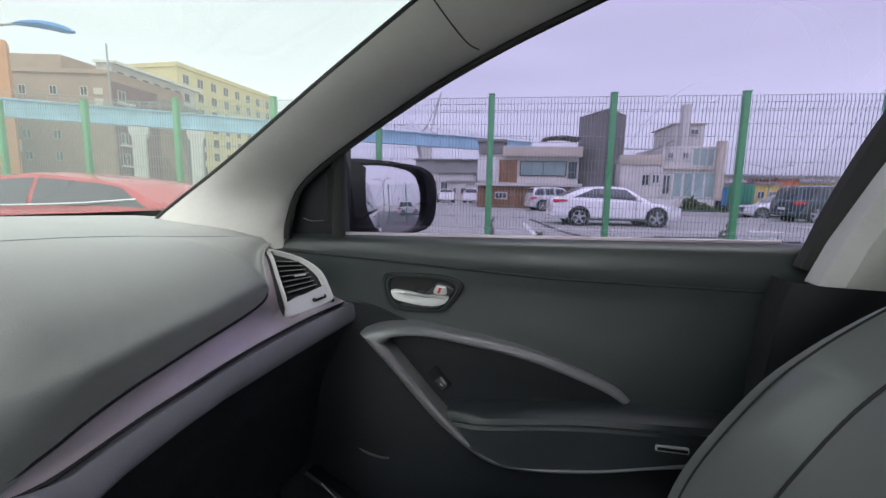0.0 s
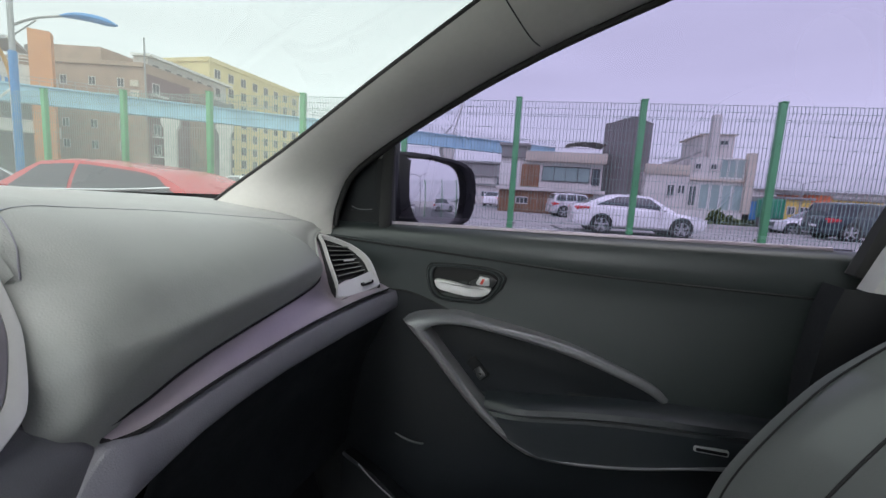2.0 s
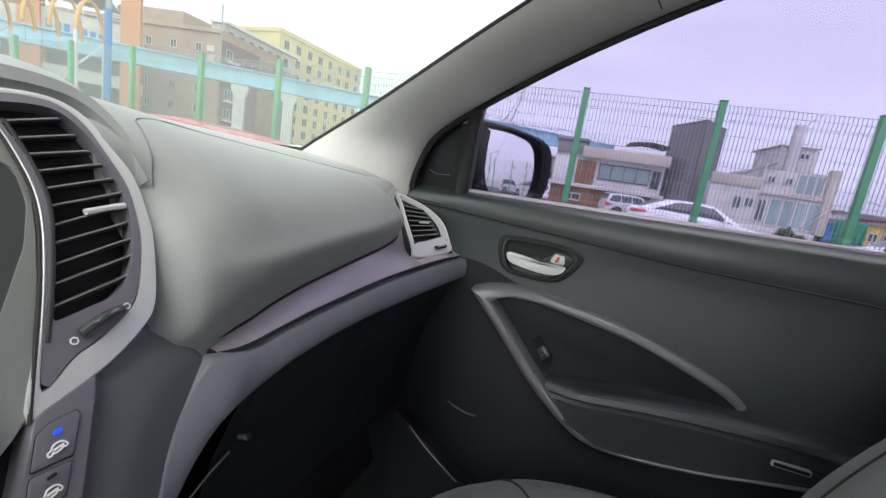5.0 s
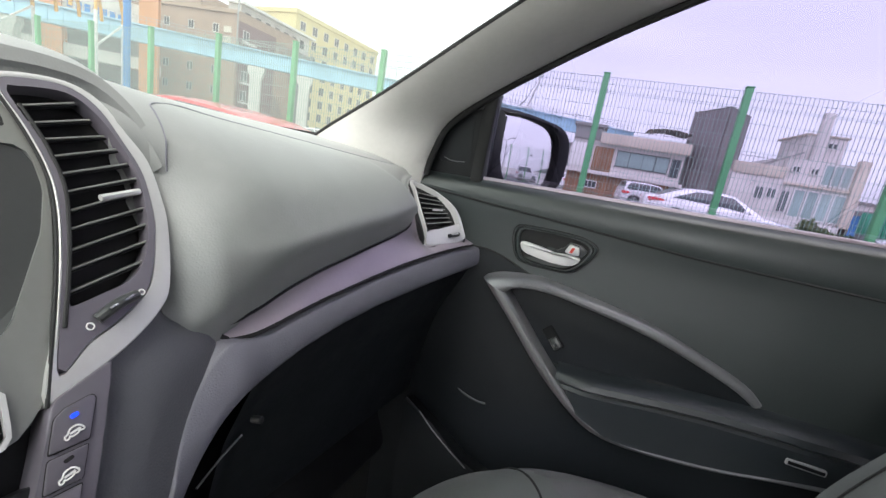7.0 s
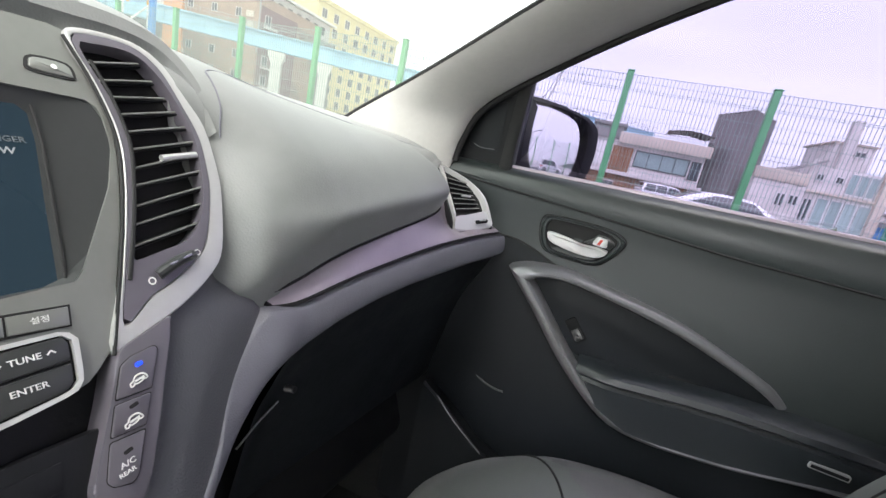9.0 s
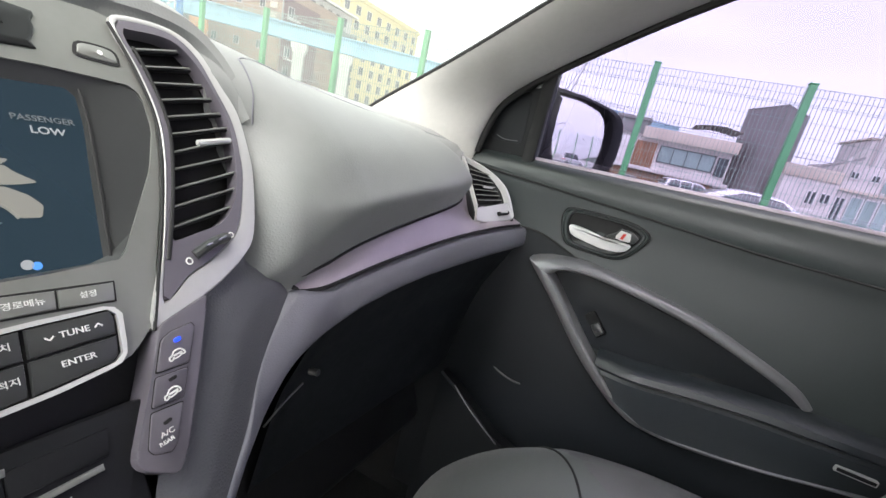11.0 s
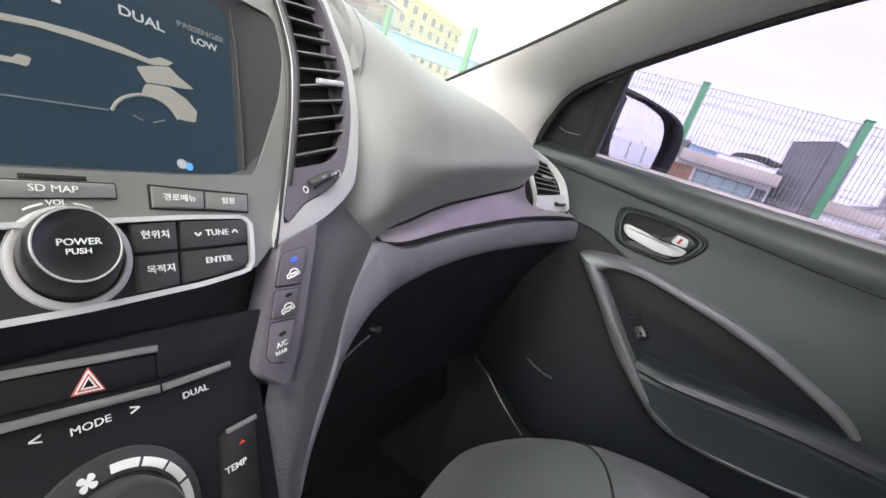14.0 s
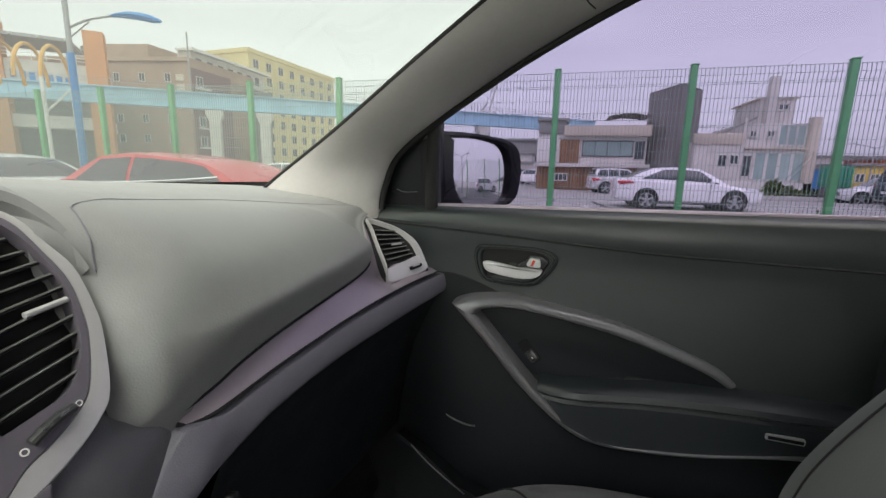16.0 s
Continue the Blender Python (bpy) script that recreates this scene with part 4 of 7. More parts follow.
def resample(poly, n):
    p = [Vector((x, y, 0)) for x, y in poly]
    p.append(p[0])
    d = [0]
    for a, b in zip(p, p[1:]):
        d.append(d[-1] + (b - a).length)
    out, j = [], 0
    for i in range(n):
        s = d[-1] * i / n
        while d[j + 1] < s:
            j += 1
        out.append(p[j].lerp(p[j + 1], (s - d[j]) / max(d[j + 1] - d[j], 1e-9)))
    return [(q.x, q.y) for q in out]


def frame_slab(outer, inner, z, depth, n=72, wall=0.0, lip=0.0015):
    """A flat ring between two outlines that start at the same corner."""
    o, i = resample(outer, n), resample(inner, n)
    rows = [[su(x, y, z - depth) for x, y in o], [su(x, y, z - lip) for x, y in o], [su(x * 0.997 + 0.003 * a, y * 0.997 + 0.003 * b, z) for (x, y), (a, b) in zip(o, i)],
            [su(x, y, z) for x, y in i], [su(x, y, z - depth + wall) for x, y in i]]
    return loft(rows, True)


def bar(u0, v0, u1, v1, w, z=0.001, d=0.002):
    """A thin straight raised line on the stack."""
    a, b = Vector((u0, v0, 0)), Vector((u1, v1, 0))
    s = (b - a).normalized().cross(Vector((0, 0, 1))) * w / 2
    return slab([(q.x, q.y) for q in (a + s, b + s, b - s, a - s)], sf(z), d, min(w, d) * 0.3)


def lettering(body, size, m, material, parent, name="lettering", bold=0.008):
    cu = bpy.data.curves.new(name, "FONT")
    cu.body, cu.size, cu.align_x, cu.align_y = body, size, "CENTER", "CENTER"
    cu.extrude, cu.offset, cu.resolution_u = 0.0002, bold * size, 3
    tmp = bpy.data.objects.new("tmp", cu)
    scene.collection.objects.link(tmp)
    me = bpy.data.meshes.new_from_object(tmp.evaluated_get(bpy.context.evaluated_depsgraph_get()))
    bpy.data.objects.remove(tmp)
    bpy.data.curves.remove(cu)
    bm = bmesh.new()
    bm.from_mesh(me)
    bpy.data.meshes.remove(me)
    bmesh.ops.transform(bm, matrix=m @ Matrix.Diagonal((1.1, 0.95, 1, 1)), verts=bm.verts)
    return part(name, bm, material, parent, smooth=False)


STACK = thing("centre_stack", "grey centre console with screen, knob and buttons", "console", (-0.45, 0, 0.6))
# soft side of the console that wraps back towards the glove box
UI = [(-0.6, 0.045), (-0.2, 0.055), (-0.13, 0.072), (-0.09, 0.088), (-0.04, 0.118), (0.003, 0.137), (0.04, 0.188), (0.107, 0.21), (0.14, 0.212), (0.165, 0.205)]
UO = [(-0.6, 0.06), (-0.3, 0.063), (-0.172, 0.084), (-0.13, 0.117), (-0.097, 0.152), (-0.07, 0.172), (-0.049, 0.192), (-0.033, 0.212), (-0.02, 0.228), (0.0, 0.234), (0.06, 0.238), (0.13, 0.236), (0.165, 0.23)]
rows = []
for i in range(61):
    v = -0.6 + 0.65 * i / 60
    a = sum(lerp_table(UI, v + d)[0] for d in (-0.015, 0, 0.015)) / 3
    b = sum(lerp_table(UO, v + d)[0] for d in (-0.015, -0.007, 0, 0.007, 0.015)) / 5
    b = a + (b - a) * (1 - 0.93 * smooth01((v + 0.012) / 0.06))
    back = lerp_table([(-0.6, -0.01), (-0.17, -0.012), (-0.097, -0.018), (-0.05, -0.022), (-0.025, -0.023), (0.0, -0.022), (0.03, -0.018), (0.15, -0.012)], v)[0]
    rows.append(spline([su(a - 0.01, v, -0.003), su(a, v, -0.002), su(a + (b - a) * 0.4, v, back * 0.25), su(a + (b - a) * 0.75, v, back * 0.65), su(b, v, back), su(b + 0.006, v, back - 0.006), su(b + 0.008, v, -0.06)], 3))
part("console_side", loft(rows), M_CONSOLE_SHADED, STACK)
body = [(-0.24, -0.2), (-0.24, 0.2), (-0.19, 0.2), (0.16, 0.2), (0.195, 0.17), (0.2, 0.1), (0.17, 0.03), (0.13, -0.02), (0.09, -0.1), (0.075, -0.5), (-0.09, -0.5)]
part("console_body", slab(body, sf(-0.012), 0.15, 0.004), M_BLACK, STACK)
# hood that wraps over the top of the stack and runs forward
hood = spline([(-0.25, 0.205, 0), (-0.1, 0.217, 0), (0.06, 0.216, 0), (0.13, 0.2145, 0), (0.17, 0.2135, 0), (0.197, 0.206, 0), (0.214, 0.187, 0), (0.224, 0.16, 0), (0.2265, 0.138, 0)], 5)
rows = []
for i, q in enumerate(hood):
    t = max(0, (i - 15) / (len(hood) - 16))
    inn = Vector((q.x * 0.965, q.y - 0.02 + 0.014 * t, 0))
    lip = SF @ Vector((q.x - 0.012 * smooth01((t - 0.7) / 0.3), q.y, 0.008 - 0.03 * smooth01((t - 0.7) / 0.3)))
    r = [SF @ Vector((inn.x, inn.y, -0.006)), SF @ Vector((inn.x * 0.5 + q.x * 0.5, inn.y * 0.5 + q.y * 0.5, 0.006)), lip]
    f = 1 - smooth01((t - 0.55) / 0.45)
    r += [lip + Vector((-0.02, 0.004 + 0.002 * t, 0.008 - 0.006 * t)) * max(f, 0.2), lip + Vector((-0.10, 0.010 + 0.01 * t, 0.010 + 0.014 * t)) * max(f, 0.1), lip + Vector((-0.3, 0.02 + 0.03 * t, 0.004 + 0.03 * t)) * max(f, 0.06), lip + Vector((-0.66, 0.03 + 0.06 * t, -0.03 + 0.04 * t)) * max(f, 0.05)]
    rows.append(r)
part("hood", loft(rows), M_DASH, STACK, "soft dark grey hood over the display")
# grey fascia with the display opening
FO = [(-0.15, 0.197), (0.136, 0.197), (0.137, 0.186), (0.1415, 0.159), (0.1445, 0.129), (0.139, 0.102), (0.128, 0.065), (0.115, 0.031), (0.102, -0.004), (0.088, -0.0175), (0.07, -0.0222), (0.03, -0.0235), (-0.03, -0.0235), (-0.1, -0.02), (-0.15, 0.0)]
FI = [(-0.108, 0.152), (0.09, 0.152), (0.134, 0.149), (0.141, 0.143), (0.1405, 0.12), (0.1305, 0.092), (0.098, 0.037), (0.06, 0.035), (0.0, 0.035), (-0.1, 0.035)]
part("fascia", frame_slab(FO, FI, 0.0012, 0.02, 96), M_STACK, STACK, "metallic grey fascia")
DI = [(-0.1, 0.143), (0.085, 0.143), (0.1035, 0.143), (0.1045, 0.139), (0.1035, 0.12), (0.0985, 0.09), (0.0905, 0.038), (0.06, 0.0375), (0.0, 0.0375), (-0.095, 0.0375)]
o, n2 = resample(FI, 72), resample(DI, 72)
part("screen_recess", loft([[su(x, y, 0.0) for x, y in o], [su(x, y, -0.0045) for x, y in n2], [su(x, y, -0.0075) for x, y in n2]], True), M_KEY, STACK)
M_SCREEN = mat("lit_display", (0.006, 0.008, 0.012), 0.2, vary=0.0, spec=0.3, emit=(0.012, 0.025, 0.033), emit_s=0.075)
M_UI = mat("lit_white", (0.1, 0.1, 0.1), 0.3, vary=0.0, emit=(0.8, 0.86, 0.9), emit_s=0.019)
M_UICREAM = mat("lit_cream", (0.1, 0.1, 0.1), 0.3, vary=0.0, emit=(0.72, 0.72, 0.58), emit_s=0.012)
M_UIBLUE = mat("lit_blue", (0.02, 0.05, 0.2), 0.3, vary=0.0, emit=(0.1, 0.4, 1.0), emit_s=0.045)
part("screen_edge", sweep([su(x, y, -0.002) for x, y in ((0.1065, 0.142), (0.1055, 0.12), (0.1012, 0.09), (0.0935, 0.04))], ring(0.0009, 0.0008, 6), up=SN), M_RUBBER, STACK)
scr = part("screen", slab([(x, y) for x, y in DI], sf(-0.0045), 0.004), M_SCREEN, STACK, "lit dark blue display")
lettering("DUAL", 0.0076, sf(-0.004, 0.0518, 0.1172, -6), M_UI, scr)
M_UIDIM = mat("dim_white", (0.06, 0.06, 0.06), 0.3, vary=0.0, emit=(0.6, 0.75, 0.85), emit_s=0.006)
lettering("PASSENGER", 0.0050, sf(-0.004, 0.0848, 0.1215, -2), M_UIDIM, scr)
lettering("LOW", 0.0062, sf(-0.004, 0.0851, 0.1147, -4), M_UI, scr)
lettering("CLEAN", 0.0051, sf(-0.004, 0.0175, 0.121, 0), M_UI, scr)
for i in range(3):
    part("level_bar", slab(rounded(0.006 + 0.0042 * i, 0.1115, 0.0092 + 0.0042 * i, 0.1138, 0.0004), sf(-0.004), 0.0004), M_UI, scr)
for pts in ([(-0.03, 0.096), (-0.004, 0.0994), (0.0077, 0.1005), (0.0218, 0.1008), (0.0377, 0.0994), (0.0513, 0.0965), (0.0573, 0.0993), (0.0642, 0.098), (0.0605, 0.0954), (0.0523, 0.0939), (0.0397, 0.0955), (0.0223, 0.097), (0.0072, 0.0977), (-0.0044, 0.0965), (-0.03, 0.0925)],
            [(0.0441, 0.0908), (0.0538, 0.0936), (0.0612, 0.0951), (0.0645, 0.0913), (0.0729, 0.0855), (0.0666, 0.0846), (0.0582, 0.0844), (0.0473, 0.0835), (0.0466, 0.0857)],
            [(0.0472, 0.0829), (0.0588, 0.0836), (0.0671, 0.0787), (0.0719, 0.0727), (0.0697, 0.0662), (0.0612, 0.0666), (0.0567, 0.0725), (0.0504, 0.0762), (0.0439, 0.0772)],
            [(-0.03, 0.0817), (-0.0027, 0.0816), (-0.0018, 0.0838), (0.0031, 0.0833), (0.0012, 0.0789), (-0.0016, 0.0794), (-0.03, 0.0787)]):
    part("car_picture", slab(fillet(pts, 0.0012, 2), sf(-0.004), 0.0004), M_UICREAM, scr)
arch = [su(x, y, -0.004) for x, y in flat([(0.029, 0.0659), (0.0317, 0.0701), (0.0363, 0.0737), (0.043, 0.0762), (0.0504, 0.0762), (0.0567, 0.0725), (0.0603, 0.0665)], 5, False)]
part("wheel_arch", sweep(arch, ring(0.0008, 0.0004, 6), up=SN), M_UICREAM, scr)
for x0, y0, x1, y1 in ((0.0381, 0.0649, 0.0422, 0.063), (0.047, 0.0627, 0.0532, 0.0649), (-0.0094, 0.0652, 0.0276, 0.0657)):
    part("wheel_line", sweep([su(x0, y0, -0.004), su(x1, y1, -0.004)], ring(0.0004, 0.0003, 6), up=SN), M_UIDIM, scr)
part("fan_icon", disc(0.0026, 0.0004, sf(-0.004, 0.0574, 0.0423), 16), M_UI, scr)
part("seat_icon", disc(0.0022, 0.0004, sf(-0.004, 0.0609, 0.0411), 12), M_UIBLUE, scr)
# disc slot housing and lens button over the display
part("disc_slot", slab(flat([(-0.08, 0.186), (0.078, 0.186), (0.092, 0.178), (0.088, 0.165), (0.075, 0.16), (-0.08, 0.16)], 3), sf(0.003), 0.01, 0.002), M_GLOSS, STACK)
part("slot_mouth", bar(-0.06, 0.1735, 0.078, 0.1735, 0.0045, 0.0038, 0.001), M_RUBBER, STACK)
lb = part("lens_button", slab(flat([(0.1085, 0.1665), (0.113, 0.1725), (0.131, 0.1715), (0.1335, 0.163), (0.13, 0.1605), (0.1105, 0.162)], 3), sf(0.0018), 0.006), M_RUBBER, STACK)
part("button_cap", slab(flat([(0.1105, 0.1668), (0.114, 0.1712), (0.1295, 0.1703), (0.1318, 0.1635), (0.1295, 0.1618), (0.1118, 0.1632)], 3), sf(0.0026), 0.004, 0.001), M_STACK, lb)
part("button_mark", disc(0.0016, 0.0004, sf(0.003, 0.1225, 0.1668), 12), M_WHITE, lb)
# round frame and slats of the centre vent
CO = [(0.134, 0.19), (0.145, 0.1985), (0.177, 0.199), (0.196, 0.187), (0.206, 0.163), (0.2145, 0.14), (0.2135, 0.107), (0.209, 0.083), (0.193, 0.04), (0.178, 0.024), (0.155, 0.0105), (0.135, 0.0025), (0.1, -0.008), (0.117, 0.033), (0.13, 0.068), (0.1405, 0.102), (0.1445, 0.129), (0.1415, 0.16)]
CI = [(0.1435, 0.183), (0.15, 0.187), (0.174, 0.188), (0.187, 0.174), (0.1955, 0.153), (0.202, 0.127), (0.2, 0.103), (0.195, 0.082), (0.18, 0.05), (0.166, 0.037), (0.146, 0.0265), (0.13, 0.0205), (0.1135, 0.0095), (0.1245, 0.036), (0.1375, 0.068), (0.147, 0.1), (0.151, 0.127), (0.1475, 0.158)]
SHARE = (0.35, 0.35, 0.38, 0.45, 0.6, 0.72, 0.8, 0.85, 0.9, 0.9, 0.9, 0.9, 0.8, 0.4, 0.32, 0.3, 0.3, 0.32)
CI = [(a[0] + (b[0] - a[0]) * k, a[1] + (b[1] - a[1]) * k) for a, b, k in zip(CO, CI, SHARE)]
co, ci = flat(CO, 4), flat(CI, 4)
rows = [[su(x, y, d) for x, y in [(a[0] * (1 - k) + b[0] * k, a[1] * (1 - k) + b[1] * k) for a, b in zip(co, ci)]] for k, d in ((-0.03, -0.012), (0.0, 0.0015), (0.07, 0.0036), (0.5, 0.0042), (0.93, 0.0036), (1.0, 0.001), (1.04, -0.006))]
part("vent_frame", loft(rows, True), M_SILVER, STACK, "satin silver vent frame")
part("vent_inner", frame_slab([(x, y) for x, y in ci], flat([(0.1405, 0.184), (0.147, 0.1885), (0.174, 0.1895), (0.1885, 0.1765), (0.1975, 0.153), (0.2015, 0.13), (0.198, 0.105), (0.192, 0.083), (0.182, 0.064), (0.168, 0.051), (0.148, 0.046), (0.1275, 0.042), (0.129, 0.046), (0.1335, 0.058), (0.1415, 0.083), (0.148, 0.105), (0.151, 0.125), (0.1485, 0.15)], 4), 0.004, 0.012, 72), M_STACKP, STACK)
part("frame_groove", sweep([su(x, y, 0.0044) for x, y in flat([(0.121, 0.031), (0.1335, 0.062), (0.143, 0.09), (0.1505, 0.12), (0.1495, 0.15), (0.144, 0.176)], 5, False)], ring(0.0013, 0.0006, 6), up=SN), M_RUBBER, STACK)
part("outer_groove", sweep([su(x, y, 0.0032) for x, y in flat([(0.1, -0.009), (0.1165, 0.033), (0.1295, 0.068), (0.1398, 0.102), (0.1438, 0.129), (0.1408, 0.16), (0.1335, 0.19)], 5, False)], ring(0.0012, 0.0012, 6), up=SN), M_RUBBER, STACK)
part("vent_body", slab(ci, sf(-0.0105), 0.006), M_RUBBER, STACK)
SL = [(0.1495, 0.1775, 0.18, 0.184), (0.152, 0.166, 0.186, 0.172), (0.1545, 0.155, 0.1915, 0.160), (0.156, 0.143, 0.196, 0.150), (0.1575, 0.131, 0.200, 0.1385), (0.157, 0.1185, 0.203, 0.127), (0.1555, 0.1055, 0.201, 0.1165), (0.151, 0.093, 0.199, 0.103), (0.1465, 0.079, 0.1955, 0.09), (0.1415, 0.0665, 0.191, 0.077), (0.1375, 0.053, 0.184, 0.063)]
for u0, v0, u1, v1 in SL:
    u0, v0 = u0 - 0.006, v0 - 0.0012
    part("vent_slat", sweep([su(u0, v0, -0.0045), su(u1, v1, -0.0045)], ring(0.0011, 0.0055, 8, 3), up=SN + SF.to_3x3() @ Vector((0, -0.35, 0))), M_BLACK, STACK)
    part("slat_edge", sweep([su(u0 + 0.001, v0, 0.0008), su(u1 - 0.001, v1, 0.0008)], ring(0.0008, 0.0008, 6), up=SN), M_STACK, STACK)
part("slat_tab", sweep([su(0.170, 0.1115, 0.0025), su(0.1985, 0.1155, 0.0025)], ring(0.0024, 0.0022, 8), up=SN), M_SILVER, STACK)
WD = part("vent_wheel", sweep(spline([su(0.1385, 0.0305, 0.004), su(0.152, 0.0365, 0.0075), su(0.166, 0.0395, 0.004)], 4), ring(0.0036, 0.004, 10), up=SN), M_KEY, STACK)
# chrome bar stands for the highlight on top of the wheel
part("wheel_shine", sweep([su(0.144, 0.0345, 0.0105), su(0.161, 0.039, 0.0105)], ring(0.0009, 0.0006, 6), up=SN), M_CHROME, WD)
part("open_mark", sweep([su(0.1335 + 0.0021 * math.cos(a / 8 * math.pi), 0.0275 + 0.0021 * math.sin(a / 8 * math.pi), 0.0045) for a in range(16)], ring(0.0005, 0.0003, 6), up=SN, closed=True), M_WHITE, STACK)
part("shut_mark", sweep([su(0.1705 + 0.0019 * math.cos(a / 8 * math.pi), 0.0405 + 0.0019 * math.sin(a / 8 * math.pi), 0.0045) for a in range(16)], ring(0.0005, 0.0003, 6), up=SN, closed=True), M_WHITE, STACK)
# slanted button panel
PB = [(0.1015, -0.0065), (0.1382, 0.0045), (0.1294, -0.0116), (0.1119, -0.0471), (0.0941, -0.0815), (0.089, -0.0885), (0.0837, -0.0885), (0.0708, -0.0785), (0.0686, -0.0732), (0.0699, -0.0685), (0.0902, -0.0304)]
pb = part("button_panel", slab(fillet(PB, 0.006), sf(0.0065), 0.02, 0.0015), M_STACKP, STACK)
for pts in ([(0.0906, -0.0327), (0.0988, -0.0155), (0.1054, -0.0121), (0.1202, -0.0106), (0.1215, -0.0137), (0.1107, -0.0341)],
            [(0.0899, -0.0343), (0.1098, -0.0356), (0.1015, -0.0517), (0.0828, -0.0500)],
            [(0.0821, -0.0514), (0.1008, -0.0531), (0.0902, -0.0739), (0.0861, -0.0767), (0.0771, -0.0733), (0.075, -0.0693)]):
    c = (sum(p[0] for p in pts) / len(pts), sum(p[1] for p in pts) / len(pts))
    gap = part("button_gap", slab(fillet(pts, 0.0014, 2), sf(0.0068), 0.001), M_RUBBER, pb)
    part("button", slab(fillet([(c[0] + (x - c[0]) * 0.955, c[1] + (y - c[1]) * 0.955) for x, y in pts], 0.0014, 2), sf(0.0078), 0.003, 0.0007), M_STACKP, pb)
M_LED = mat("blue_lamp", (0.02, 0.05, 0.4), 0.3, vary=0.0, emit=(0.0, 0.03, 1.0), emit_s=0.13)
part("led", slab(rounded(-0.0021, -0.0012, 0.0021, 0.0012, 0.0011), sf(0.0085, 0.1077, -0.018, 10), 0.001), M_LED, pb, "lit blue indicator lamp")
for u, v in ((0.0982, -0.0385), (0.0883, -0.0596)):
    part("led", slab(rounded(-0.0024, -0.001, 0.0024, 0.001, 0.0009), sf(0.0085, u, v, 10), 0.001), M_RUBBER, pb)
for u, v in ((0.1045, -0.0265), (0.0953, -0.0462)):
    CP = flat([(-0.0062, -0.0016), (-0.0058, 0.0006), (-0.0034, 0.0011), (-0.001, 0.0032), (0.0032, 0.0032), (0.0056, 0.0012), (0.0062, -0.0016), (0.0042, -0.0018), (0.0032, -0.0006), (0.0022, -0.0018), (-0.0022, -0.0018), (-0.0032, -0.0006), (-0.0042, -0.0018)], 2)
    part("air_mark", sweep([sf(0.0085, u, v, 12) @ Vector((x * 0.8, y * 0.8, 0)) for x, y in CP], ring(0.0005, 0.0003, 6), up=SN, closed=True), M_WHITE, pb)
    part("air_arrow", bar(u - 0.002, v, u + 0.0035, v + 0.0008, 0.0012, 0.0087, 0.0003), M_WHITE, pb)
lettering("A/C", 0.0044, sf(0.0086, 0.0862, -0.0652, 4), M_WHITE, pb)
lettering("REAR", 0.0033, sf(0.0086, 0.0846, -0.0695, 4), M_WHITE, pb)
# audio keys under the display
for pts, tx, sz, at in (([(0.0355, 0.0285), (0.0615, 0.026), (0.060, 0.0168), (0.0345, 0.018)], "경로메뉴", 0.0041, (0.048, 0.0223)),
                    ([(0.0625, 0.0259), (0.0880, 0.0242), (0.0862, 0.0143), (0.061, 0.0167)], "설정", 0.0041, (0.0745, 0.0205))):
    kb = part("menu_key", slab(pts, sf(0.003), 0.006, 0.0012), M_STACK, STACK)
    lettering(tx, sz, sf(0.0032, *at, -4), M_WHITE, kb)
part("key_gap", slab([(0.0345, 0.0295), (0.0892, 0.0252), (0.0870, 0.0135), (0.0335, 0.0172)], sf(0.0017), 0.004), M_RUBBER, STACK)
part("card_gap", slab([(-0.03, 0.0308), (0.0206, 0.0296), (0.0212, 0.0285), (0.0206, 0.0222), (-0.03, 0.0228)], sf(0.0017), 0.004), M_RUBBER, STACK)
part("card_door", slab([(-0.03, 0.0303), (0.0202, 0.0291), (0.0207, 0.0283), (0.0202, 0.0227), (-0.03, 0.0233)], sf(0.0024), 0.004, 0.0006), M_STACK, STACK)
part("card_slot", bar(-0.0113, 0.0318, 0.0105, 0.0312, 0.0018, 0.0022, 0.001), M_RUBBER, STACK)
lettering("SD MAP", 0.0043, sf(0.0028, -0.0016, 0.0264, -3), M_WHITE, STACK, bold=0.0)
lettering("VOL", 0.0032, sf(0.0022, -0.0015, 0.0209, 0), M_WHITE, STACK)
ck = [(-0.088, 0.0125), (0.0, 0.0135), (0.05, 0.0135), (0.082, 0.0122), (0.0865, 0.007), (0.083, -0.015), (0.078, -0.0205), (0.05, -0.0235), (0.0, -0.025), (-0.05, -0.0235), (-0.08, -0.02), (-0.09, 0.0)]
kk = [(-0.085, 0.0105), (0.0, 0.0112), (0.05, 0.0112), (0.0805, 0.0102), (0.0838, 0.006), (0.0805, -0.0145), (0.076, -0.0185), (0.05, -0.021), (0.0, -0.0222), (-0.05, -0.021), (-0.078, -0.018), (-0.087, 0.0)]
part("key_frame", frame_slab(ck, kk, 0.0045, 0.006, 72), M_RING, STACK)
part("key_bed", slab(kk, sf(0.0017), 0.004), M_RUBBER, STACK)
